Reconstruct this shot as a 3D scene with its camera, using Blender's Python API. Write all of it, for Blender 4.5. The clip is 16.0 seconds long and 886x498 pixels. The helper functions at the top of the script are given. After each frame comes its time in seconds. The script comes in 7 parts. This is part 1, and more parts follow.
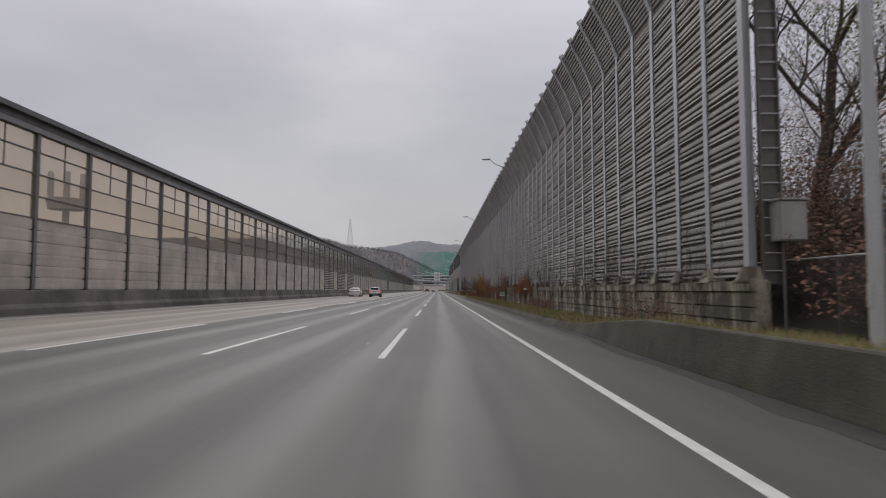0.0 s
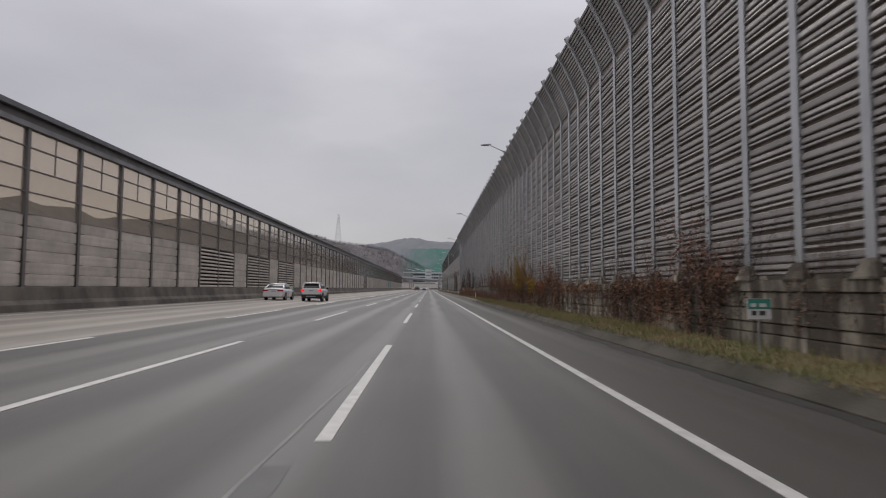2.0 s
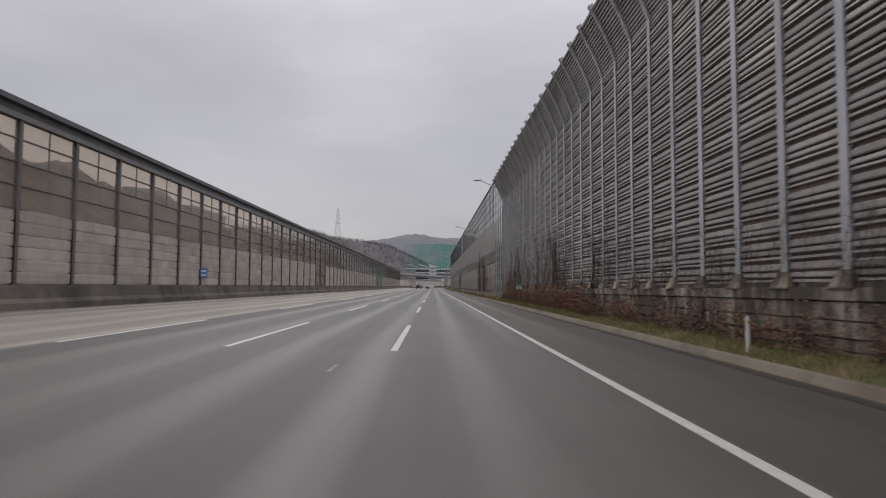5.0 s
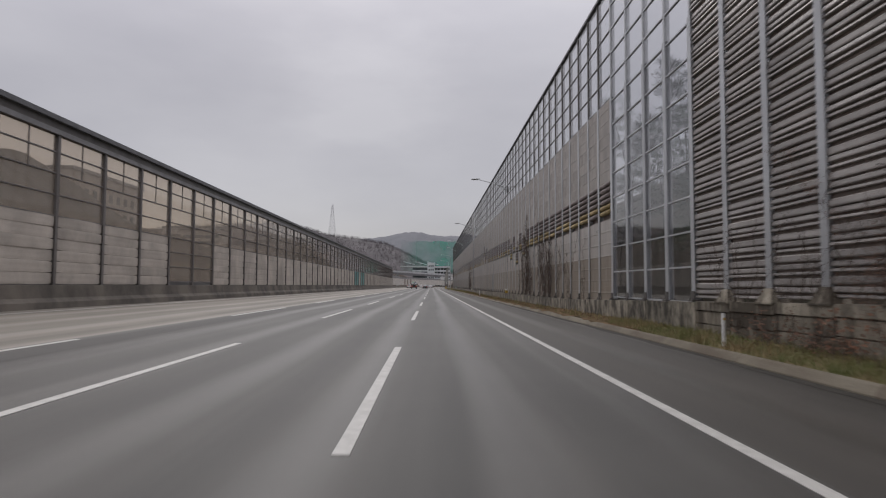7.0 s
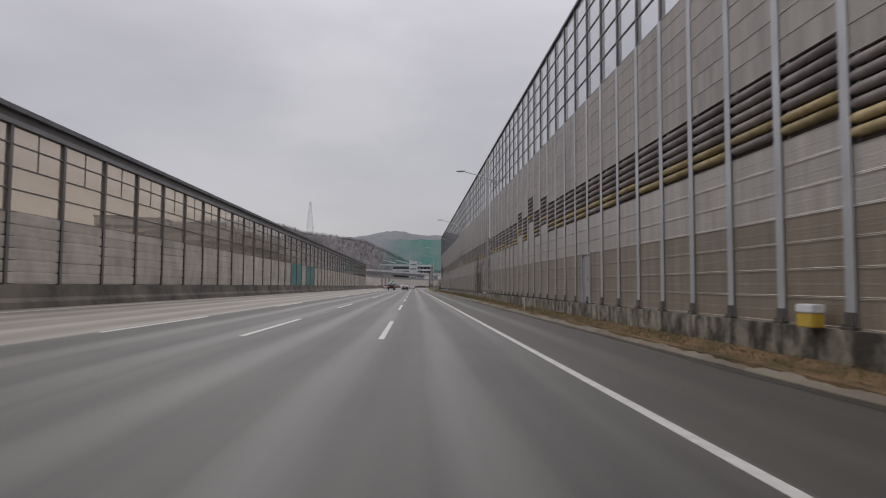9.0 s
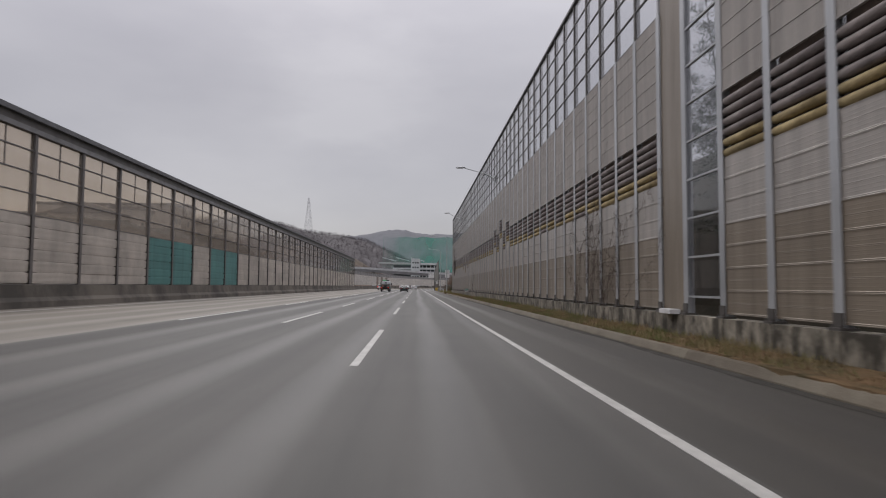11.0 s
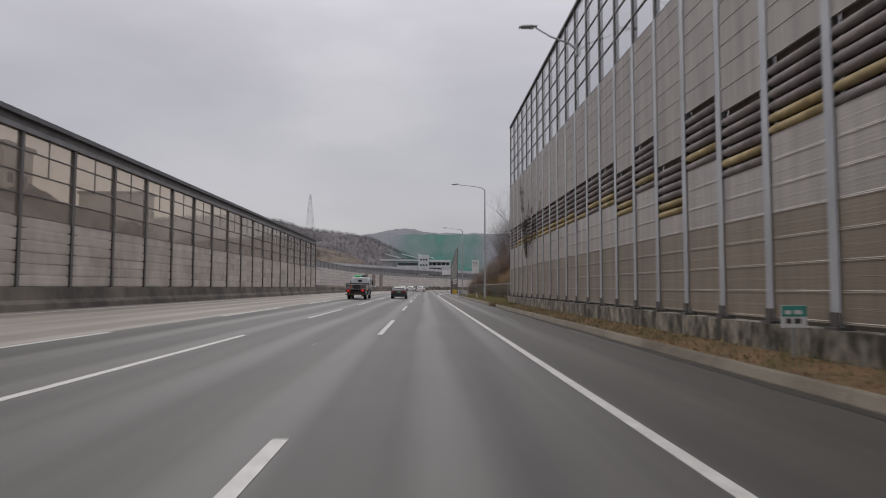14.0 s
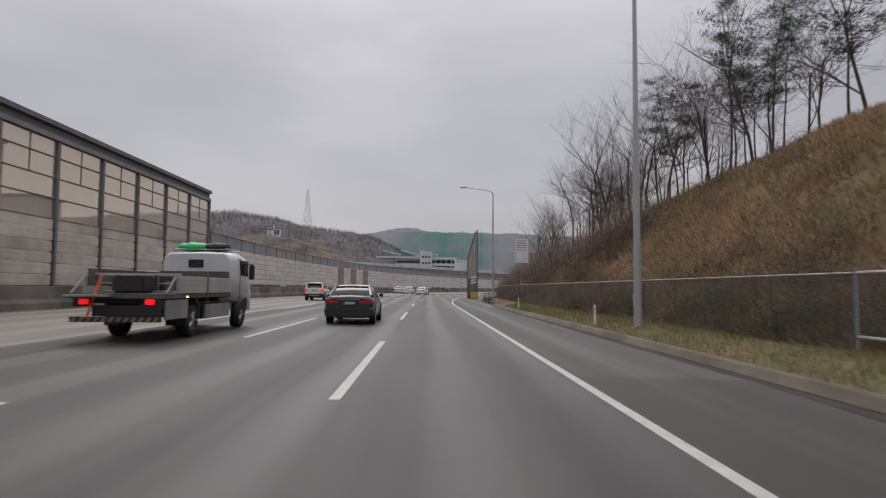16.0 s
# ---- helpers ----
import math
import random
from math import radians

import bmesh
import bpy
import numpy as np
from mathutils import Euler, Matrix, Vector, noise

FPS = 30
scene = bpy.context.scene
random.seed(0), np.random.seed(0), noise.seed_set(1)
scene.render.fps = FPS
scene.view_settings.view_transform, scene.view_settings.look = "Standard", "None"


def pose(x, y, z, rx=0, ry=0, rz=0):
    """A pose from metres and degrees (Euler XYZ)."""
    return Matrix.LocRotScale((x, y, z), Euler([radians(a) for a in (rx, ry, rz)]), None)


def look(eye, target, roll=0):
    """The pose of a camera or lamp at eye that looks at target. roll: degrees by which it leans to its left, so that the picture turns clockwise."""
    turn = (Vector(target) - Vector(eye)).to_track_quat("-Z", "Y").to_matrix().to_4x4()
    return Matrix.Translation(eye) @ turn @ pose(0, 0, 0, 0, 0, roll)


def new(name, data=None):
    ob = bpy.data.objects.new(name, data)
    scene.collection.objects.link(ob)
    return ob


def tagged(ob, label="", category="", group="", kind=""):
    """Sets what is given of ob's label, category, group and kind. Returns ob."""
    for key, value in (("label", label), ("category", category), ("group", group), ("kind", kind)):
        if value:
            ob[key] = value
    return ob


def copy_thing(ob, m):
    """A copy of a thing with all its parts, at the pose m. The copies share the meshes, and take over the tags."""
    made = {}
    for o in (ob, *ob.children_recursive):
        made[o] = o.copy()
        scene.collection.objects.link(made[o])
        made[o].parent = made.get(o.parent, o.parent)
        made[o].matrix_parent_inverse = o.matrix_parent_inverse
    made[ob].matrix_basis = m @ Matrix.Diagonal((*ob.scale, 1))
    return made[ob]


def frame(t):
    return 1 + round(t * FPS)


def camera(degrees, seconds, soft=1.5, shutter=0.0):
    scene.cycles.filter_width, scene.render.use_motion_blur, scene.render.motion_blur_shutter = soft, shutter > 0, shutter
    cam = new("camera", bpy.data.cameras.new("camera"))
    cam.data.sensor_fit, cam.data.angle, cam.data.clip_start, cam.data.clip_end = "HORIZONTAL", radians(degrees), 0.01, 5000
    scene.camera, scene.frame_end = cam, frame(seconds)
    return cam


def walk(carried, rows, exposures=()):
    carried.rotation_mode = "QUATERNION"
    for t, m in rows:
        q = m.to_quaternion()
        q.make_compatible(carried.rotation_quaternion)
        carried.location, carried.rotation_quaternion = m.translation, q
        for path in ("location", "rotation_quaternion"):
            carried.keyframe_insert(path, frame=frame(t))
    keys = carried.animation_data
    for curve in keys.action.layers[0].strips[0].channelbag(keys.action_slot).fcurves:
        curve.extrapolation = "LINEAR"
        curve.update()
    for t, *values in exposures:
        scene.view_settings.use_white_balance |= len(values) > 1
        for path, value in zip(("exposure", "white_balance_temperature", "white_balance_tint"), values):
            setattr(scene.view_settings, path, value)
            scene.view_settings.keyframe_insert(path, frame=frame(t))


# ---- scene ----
# camera: seconds, x, y, yaw, pitch, lean; x = 0 is the lane line beside it, y runs along the road
EYE = 1.402
cam = camera(70.9, 16.0, 1.1, 0.14)
PATH = (
    (0.0, 1.155, -13.74, -0.49, 3.77, -0.11),
    (0.5, 1.086, -1.80, -0.85, 3.70, 0.12),
    (1.0, 1.027, 10.19, -1.04, 3.68, -0.15),
    (1.5, 0.987, 22.24, -1.15, 3.63, -0.26),
    (2.0, 0.956, 34.40, -1.31, 3.62, -0.36),
    (2.5, 0.967, 46.61, -1.44, 3.51, -0.40),
    (3.0, 0.961, 58.84, -1.40, 3.51, -0.53),
    (5.5, 0.796, 119.73, -0.78, 3.42, -0.23),
    (6.0, 0.760, 132.09, -0.76, 3.45, -0.09),
    (6.5, 0.739, 144.42, -0.77, 3.41, -0.34),
    (7.0, 0.742, 156.77, -1.07, 3.36, -0.24),
    (7.5, 0.791, 169.12, -1.43, 3.39, -0.52),
    (8.0, 0.858, 181.47, -1.78, 3.34, -0.63),
    (8.5, 0.876, 193.83, -2.33, 3.39, -0.43),
    (9.0, 0.839, 206.04, -2.70, 3.42, -0.35),
    (11.5, 1.141, 263.69, -2.32, 3.44, -0.43),
    (12.0, 1.184, 275.76, -2.17, 3.52, -0.42),
    (12.5, 1.215, 287.92, -2.14, 3.56, -0.30),
    (13.0, 1.257, 300.32, -1.99, 3.56, -0.34),
    (13.5, 1.281, 312.77, -1.98, 3.56, -0.24),
    (14.0, 1.319, 325.25, -1.67, 3.52, -0.17),
    (14.5, 1.284, 337.78, -1.57, 3.52, -0.38),
    (15.0, 1.240, 350.26, -1.52, 3.57, -0.46),
    (15.5, 1.234, 362.74, -1.39, 3.55, -0.52),
    (16.0, 1.145, 375.21, -1.47, 3.62, -0.47),
)
walk(cam, [(t, pose(x, y, EYE, 90 + p, r, w)) for t, x, y, w, p, r in PATH])

# ---- light: an overcast winter sky and a broad, weak sun behind it ----
world = bpy.data.worlds.new("world")
scene.world = world
world.use_nodes = True
wn, wl = world.node_tree.nodes, world.node_tree.links
sky = wn.new("ShaderNodeTexSky")
sky.sky_type, sky.sun_disc = "NISHITA", False
sky.sun_elevation, sky.sun_rotation = radians(48), radians(-12)
coord = wn.new("ShaderNodeTexCoord")
stretch = wn.new("ShaderNodeMapping")
stretch.inputs["Scale"].default_value = (1.0, 1.0, 2.6)
wl.new(coord.outputs["Generated"], stretch.inputs["Vector"])
cloud = wn.new("ShaderNodeTexNoise")
cloud.inputs["Scale"].default_value, cloud.inputs["Detail"].default_value, cloud.inputs["Roughness"].default_value = 2.1, 5.0, 0.5
wl.new(stretch.outputs["Vector"], cloud.inputs["Vector"])
tone = wn.new("ShaderNodeValToRGB")
tone.color_ramp.elements[0].position, tone.color_ramp.elements[0].color = 0.30, (0.348, 0.332, 0.354, 1)
tone.color_ramp.elements[1].position, tone.color_ramp.elements[1].color = 0.74, (0.468, 0.449, 0.466, 1)
aim = wn.new("ShaderNodeVectorMath")         # a thin, brighter break in the cloud cover up the road
aim.operation = "DOT_PRODUCT"
aim.inputs[1].default_value = (-0.105, 0.940, 0.325)
wl.new(coord.outputs["Generated"], aim.inputs[0])
fray = wn.new("ShaderNodeTexNoise")
fray.inputs["Scale"].default_value, fray.inputs["Detail"].default_value = 7.0, 4.0
wl.new(stretch.outputs["Vector"], fray.inputs["Vector"])
ragged_edge = wn.new("ShaderNodeMath")
ragged_edge.operation = "MULTIPLY_ADD"
ragged_edge.inputs[1].default_value = 0.028
wl.new(fray.outputs["Fac"], ragged_edge.inputs[0])
wl.new(aim.outputs["Value"], ragged_edge.inputs[2])
gap = wn.new("ShaderNodeMapRange")
gap.interpolation_type = "SMOOTHSTEP"
gap.inputs["From Min"].default_value, gap.inputs["From Max"].default_value = 1.002, 1.017
gap.inputs["To Min"].default_value, gap.inputs["To Max"].default_value = 0.0, 0.17
wl.new(ragged_edge.outputs["Value"], gap.inputs["Value"])
brighter = wn.new("ShaderNodeMath")
brighter.operation = "ADD"
wl.new(cloud.outputs["Fac"], brighter.inputs[0])
wl.new(gap.outputs["Result"], brighter.inputs[1])
wl.new(brighter.outputs["Value"], tone.inputs["Fac"])
dim = wn.new("ShaderNodeMix")
dim.data_type = "RGBA"
dim.inputs["Factor"].default_value = 0.012
wl.new(tone.outputs["Color"], dim.inputs["A"])
wl.new(sky.outputs["Color"], dim.inputs["B"])
wl.new(dim.outputs["Result"], wn["Background"].inputs["Color"])
# an overcast sky is up to three times as bright overhead as at the horizon
height = wn.new("ShaderNodeSeparateXYZ")
wl.new(coord.outputs["Generated"], height.inputs["Vector"])
zenith = wn.new("ShaderNodeMapRange")
zenith.interpolation_type = "SMOOTHSTEP"
zenith.inputs["From Min"].default_value, zenith.inputs["From Max"].default_value = 0.22, 1.0
zenith.inputs["To Min"].default_value, zenith.inputs["To Max"].default_value = 1.04, 3.0
wl.new(height.outputs["Z"], zenith.inputs["Value"])
wl.new(zenith.outputs["Result"], wn["Background"].inputs["Strength"])
sun = new("sun", bpy.data.lights.new("sun", "SUN"))
sun.data.energy, sun.data.angle, sun.data.color = 0.9, radians(35), (1.0, 0.97, 0.93)
sun.matrix_world = look((0, 0, 0), (0.14, -0.66, -0.74))
scene.view_settings.exposure = 0.0

S = 0.0221          # crossfall: the road rises to its inner side
BEND_Y, BEND_R = 428.0, 380.0


def bend(y):
    """Sideways shift of the road where it begins to curve."""
    return 0.0 if y < BEND_Y else (y - BEND_Y) ** 2 / (2 * BEND_R)


def lift(y):
    """The barriers stand a little higher towards the far end."""
    return 0.28 * min(1.0, max(0.0, (y - 160) / 90))


# ---- materials ----
def mat(name, colour, rough=0.7, metal=0.0, dark=0.7, scale=3.0, fine=60.0, bump=0.15, streak=None, spread=0.0, grime=None, cover=0.5, gloss=0.5):
    """Colour with large stains and fine grain. streak: stretches the stains along x, y, z. spread: change from piece to piece.
    grime: a second colour laid on in patches. gloss: strength of the mirror-like part."""
    m = bpy.data.materials.new(name)
    m.use_nodes = True
    n, l = m.node_tree.nodes, m.node_tree.links
    b = n["Principled BSDF"]
    b.inputs["Roughness"].default_value, b.inputs["Metallic"].default_value = rough, metal
    b.inputs["Specular IOR Level"].default_value = gloss
    tc = n.new("ShaderNodeTexCoord")
    mp = n.new("ShaderNodeMapping")
    l.new(tc.outputs["Object"], mp.inputs["Vector"])
    mp.inputs["Scale"].default_value = streak or (1, 1, 1)
    info = n.new("ShaderNodeObjectInfo")
    shift = n.new("ShaderNodeVectorMath")
    shift.operation = "SCALE"
    shift.inputs[0].default_value = (37, 53, 71)
    l.new(info.outputs["Random"], shift.inputs["Scale"])
    l.new(shift.outputs["Vector"], mp.inputs["Location"])
    big = n.new("ShaderNodeTexNoise")
    big.inputs["Scale"].default_value, big.inputs["Detail"].default_value, big.inputs["Roughness"].default_value = scale, 5, 0.62
    l.new(mp.outputs["Vector"], big.inputs["Vector"])
    small = n.new("ShaderNodeTexNoise")
    small.inputs["Scale"].default_value, small.inputs["Detail"].default_value = fine, 3
    l.new(tc.outputs["Object"], small.inputs["Vector"])
    ramp = n.new("ShaderNodeValToRGB")
    ramp.color_ramp.elements[0].position, ramp.color_ramp.elements[1].position = 0.3, 0.7
    low = grime or tuple(c * dark for c in colour)
    ramp.color_ramp.elements[0].color, ramp.color_ramp.elements[1].color = (*low, 1), (*colour, 1)
    if grime:
        ramp.color_ramp.elements[0].position, ramp.color_ramp.elements[1].position = cover - 0.12, cover + 0.12
    l.new(big.outputs["Fac"], ramp.inputs["Fac"])
    grain = n.new("ShaderNodeMapRange")
    grain.inputs["To Min"].default_value, grain.inputs["To Max"].default_value = 0.78, 1.2
    l.new(small.outputs["Fac"], grain.inputs["Value"])
    piece = n.new("ShaderNodeMapRange")
    piece.inputs["To Min"].default_value, piece.inputs["To Max"].default_value = 1 - spread, 1 + spread
    geo = n.new("ShaderNodeNewGeometry")
    mixed = n.new("ShaderNodeMath")
    mixed.operation = "ADD"
    l.new(info.outputs["Random"], mixed.inputs[0])
    l.new(geo.outputs["Random Per Island"], mixed.inputs[1])
    frac = n.new("ShaderNodeMath")
    frac.operation = "FRACT"
    l.new(mixed.outputs["Value"], frac.inputs[0])
    l.new(frac.outputs["Value"], piece.inputs["Value"])
    both = n.new("ShaderNodeMath")
    both.operation = "MULTIPLY"
    l.new(grain.outputs["Result"], both.inputs[0])
    l.new(piece.outputs["Result"], both.inputs[1])
    mul = n.new("ShaderNodeVectorMath")
    mul.operation = "SCALE"
    l.new(ramp.outputs["Color"], mul.inputs[0])
    l.new(both.outputs["Value"], mul.inputs["Scale"])
    l.new(mul.outputs["Vector"], b.inputs["Base Color"])
    rr = n.new("ShaderNodeMapRange")
    rr.inputs["To Min"].default_value, rr.inputs["To Max"].default_value = min(1, rough + 0.12), max(0.03, rough - 0.1)
    l.new(big.outputs["Fac"], rr.inputs["Value"])
    l.new(rr.outputs["Result"], b.inputs["Roughness"])
    if bump:
        bp = n.new("ShaderNodeBump")
        bp.inputs["Strength"].default_value, bp.inputs["Distance"].default_value = bump, 0.02
        l.new(small.outputs["Fac"], bp.inputs["Height"])
        l.new(bp.outputs["Normal"], b.inputs["Normal"])
    return m


def road_mat(name, dark, light, rough):
    """Worn carriageway: long polished wheel paths, stains and stone grain."""
    m = bpy.data.materials.new(name)
    m.use_nodes = True
    n, l = m.node_tree.nodes, m.node_tree.links
    b = n["Principled BSDF"]
    tc = n.new("ShaderNodeTexCoord")
    lane = n.new("ShaderNodeSeparateXYZ")
    l.new(tc.outputs["Object"], lane.inputs["Vector"])
    wob = n.new("ShaderNodeTexNoise")
    wob.inputs["Scale"].default_value = 0.05
    l.new(tc.outputs["Object"], wob.inputs["Vector"])
    path = n.new("ShaderNodeMath")        # two wheel paths in each 3.6 m lane
    path.operation = "MULTIPLY_ADD"
    path.inputs[1].default_value, path.inputs[2].default_value = 2 * math.pi / 1.8, 0.0
    l.new(lane.outputs["X"], path.inputs[0])
    bent = n.new("ShaderNodeMath")
    bent.operation = "MULTIPLY_ADD"
    bent.inputs[1].default_value = 2.2
    l.new(wob.outputs["Fac"], bent.inputs[0])
    l.new(path.outputs["Value"], bent.inputs[2])
    wave = n.new("ShaderNodeMath")
    wave.operation = "COSINE"
    l.new(bent.outputs["Value"], wave.inputs[0])
    mp = n.new("ShaderNodeMapping")
    mp.inputs["Scale"].default_value = (1.3, 0.04, 1)
    l.new(tc.outputs["Object"], mp.inputs["Vector"])
    stain = n.new("ShaderNodeTexNoise")
    stain.inputs["Scale"].default_value, stain.inputs["Detail"].default_value = 1.0, 5
    l.new(mp.outputs["Vector"], stain.inputs["Vector"])
    patch = n.new("ShaderNodeTexNoise")
    patch.inputs["Scale"].default_value, patch.inputs["Detail"].default_value = 0.35, 6
    l.new(tc.outputs["Object"], patch.inputs["Vector"])
    a = n.new("ShaderNodeMath")
    a.operation = "MULTIPLY_ADD"
    a.inputs[1].default_value = 0.085
    l.new(wave.outputs["Value"], a.inputs[0])
    l.new(stain.outputs["Fac"], a.inputs[2])
    c = n.new("ShaderNodeMath")
    c.operation = "MULTIPLY_ADD"
    c.inputs[1].default_value = 0.35
    l.new(patch.outputs["Fac"], c.inputs[0])
    l.new(a.outputs["Value"], c.inputs[2])
    ramp = n.new("ShaderNodeValToRGB")
    ramp.color_ramp.elements[0].position, ramp.color_ramp.elements[1].position = 0.44, 0.95
    ramp.color_ramp.elements[0].color, ramp.color_ramp.elements[1].color = (*dark, 1), (*light, 1)
    l.new(c.outputs["Value"], ramp.inputs["Fac"])
    grit = n.new("ShaderNodeTexNoise")
    grit.inputs["Scale"].default_value, grit.inputs["Detail"].default_value = 90, 2
    l.new(tc.outputs["Object"], grit.inputs["Vector"])
    g = n.new("ShaderNodeMapRange")
    g.inputs["To Min"].default_value, g.inputs["To Max"].default_value = 0.7, 1.3
    l.new(grit.outputs["Fac"], g.inputs["Value"])
    mul = n.new("ShaderNodeVectorMath")
    mul.operation = "SCALE"
    l.new(ramp.outputs["Color"], mul.inputs[0])
    l.new(g.outputs["Result"], mul.inputs["Scale"])
    l.new(mul.outputs["Vector"], b.inputs["Base Color"])
    r = n.new("ShaderNodeMapRange")
    r.inputs["To Min"].default_value, r.inputs["To Max"].default_value = rough + 0.08, rough - 0.08
    l.new(wave.outputs["Value"], r.inputs["Value"])
    l.new(r.outputs["Result"], b.inputs["Roughness"])
    bp = n.new("ShaderNodeBump")
    bp.inputs["Strength"].default_value, bp.inputs["Distance"].default_value = 0.25, 0.01
    l.new(grit.outputs["Fac"], bp.inputs["Height"])
    l.new(bp.outputs["Normal"], b.inputs["Normal"])
    return m


def glass_mat(name, tint, clear, rough=0.04):
    """Thin tinted sheet: part clear, part gloss by Fresnel, with a film of dust."""
    m = bpy.data.materials.new(name)
    m.use_nodes = True
    n, l = m.node_tree.nodes, m.node_tree.links
    out = n["Material Output"]
    n.remove(n["Principled BSDF"])
    see = n.new("ShaderNodeBsdfTransparent")
    see.inputs["Color"].default_value = (*tint, 1)
    dust = n.new("ShaderNodeBsdfDiffuse")
    dust.inputs["Color"].default_value = (*[c * 0.62 for c in tint], 1)
    tc = n.new("ShaderNodeTexCoord")
    mp = n.new("ShaderNodeMapping")
    mp.inputs["Scale"].default_value = (1, 1, 0.35)
    l.new(tc.outputs["Object"], mp.inputs["Vector"])
    film = n.new("ShaderNodeTexNoise")
    film.inputs["Scale"].default_value, film.inputs["Detail"].default_value = 1.4, 5
    l.new(mp.outputs["Vector"], film.inputs["Vector"])
    amount = n.new("ShaderNodeMapRange")
    amount.inputs["From Min"].default_value, amount.inputs["From Max"].default_value = 0.3, 0.7
    amount.inputs["To Min"].default_value, amount.inputs["To Max"].default_value = 0.75 * (1 - clear), 1.25 * (1 - clear)
    l.new(film.outputs["Fac"], amount.inputs["Value"])
    back = n.new("ShaderNodeBsdfTranslucent")
    back.inputs["Color"].default_value = (*tint, 1)
    haze = n.new("ShaderNodeMixShader")
    haze.inputs["Fac"].default_value = 0.6
    l.new(dust.outputs["BSDF"], haze.inputs[1])
    l.new(back.outputs["BSDF"], haze.inputs[2])
    body = n.new("ShaderNodeMixShader")
    l.new(amount.outputs["Result"], body.inputs["Fac"])
    l.new(see.outputs["BSDF"], body.inputs[1])
    l.new(haze.outputs["Shader"], body.inputs[2])
    gloss = n.new("ShaderNodeBsdfGlossy")
    gloss.inputs["Roughness"].default_value = rough
    face = n.new("ShaderNodeLayerWeight")
    face.inputs["Blend"].default_value = 0.5
    power = n.new("ShaderNodeMath")
    power.operation = "POWER"
    power.inputs[1].default_value = 5.0
    l.new(face.outputs["Facing"], power.inputs[0])
    fres = n.new("ShaderNodeMapRange")
    fres.inputs["To Min"].default_value = 0.04
    l.new(power.outputs["Value"], fres.inputs["Value"])
    mix = n.new("ShaderNodeMixShader")
    l.new(fres.outputs["Result"], mix.inputs["Fac"])
    l.new(body.outputs["Shader"], mix.inputs[1])
    l.new(gloss.outputs["BSDF"], mix.inputs[2])
    l.new(mix.outputs["Shader"], out.inputs["Surface"])
    return m


def lamp_mat(name, colour, power):
    m = bpy.data.materials.new(name)
    m.use_nodes = True
    b = m.node_tree.nodes["Principled BSDF"]
    b.inputs["Base Color"].default_value = (*colour, 1)
    b.inputs["Emission Color"].default_value = (*colour, 1)
    b.inputs["Emission Strength"].default_value = power
    b.inputs["Roughness"].default_value = 0.2
    return m


ASPHALT = road_mat("asphalt", (0.031, 0.0292, 0.0265), (0.079, 0.0745, 0.067), 0.55)
OVERLAY = road_mat("dark_asphalt_overlay", (0.029, 0.0275, 0.025), (0.060, 0.0565, 0.051), 0.6)
SLAB = road_mat("concrete_pavement", (0.13, 0.117, 0.098), (0.235, 0.212, 0.18), 0.64)
SHOULDER = road_mat("shoulder_asphalt", (0.0325, 0.0292, 0.025), (0.056, 0.0495, 0.0418), 0.6)
FARSHOULDER = road_mat("far_shoulder_asphalt", (0.052, 0.047, 0.042), (0.095, 0.086, 0.077), 0.65)
GUTTER = mat("damp_gutter_dirt", (0.03, 0.026, 0.02), 0.8, dark=0.6, scale=1.5, fine=30, bump=0.3)
PAINT = mat("road_paint", (0.52, 0.51, 0.48), 0.55, dark=0.72, scale=5, fine=70, bump=0.2)
STAINED = mat("stained_concrete", (0.16, 0.14, 0.116), 0.88, scale=0.8, streak=(1, 0.5, 0.3), fine=25, bump=0.4, grime=(0.065, 0.058, 0.05), cover=0.5)
KERB = mat("kerb_concrete", (0.18, 0.157, 0.117), 0.88, scale=1.0, streak=(1, 0.45, 1), fine=30, bump=0.4, grime=(0.12, 0.098, 0.072), cover=0.46, spread=0.1)
GALV = mat("galvanised_steel", (0.535, 0.545, 0.555), 0.36, 0.3, dark=0.68, scale=1.4, streak=(1, 1, 0.3), fine=50, bump=0.05, spread=0.06)
FRAME = mat("dark_steel_frame", (0.13, 0.12, 0.11), 0.5, 0.3, dark=0.65, scale=1.5, fine=40, bump=0.05, spread=0.08)
CAPSTEEL = mat("cap_steel", (0.15, 0.15, 0.155), 0.5, 0.3, dark=0.7, scale=1.2, fine=40, bump=0.05)
SLAT = mat("louvre_slat", (0.335, 0.308, 0.286), 0.36, 0.08, dark=0.62, scale=0.9, streak=(1, 0.7, 0.6), fine=24, bump=0.35, spread=0.2)
BACKING = mat("louvre_backing", (0.30, 0.25, 0.218), 0.9, dark=0.6, scale=1.5, fine=30, bump=0.2)
LIGHTPANEL = mat("light_metal_panel", (0.47, 0.43, 0.385), 0.33, 0.1, dark=0.66, scale=1.0, streak=(1, 2.4, 0.2), fine=35, bump=0.08, spread=0.05)
DARKPANEL = mat("brown_metal_panel", (0.29, 0.240, 0.182), 0.34, 0.1, dark=0.68, scale=1.0, streak=(1, 2.4, 0.22), fine=35, bump=0.08, spread=0.06)
TUBE = mat("dusty_tube", (0.285, 0.245, 0.232), 0.75, 0.0, dark=0.6, scale=3.0, fine=14, bump=0.7, spread=0.15, gloss=0.3)
YELLOWTUBE = mat("faded_yellow_tube", (0.47, 0.365, 0.185), 0.75, 0.0, dark=0.5, scale=2.2, fine=14, bump=0.7, spread=0.18, gloss=0.3)
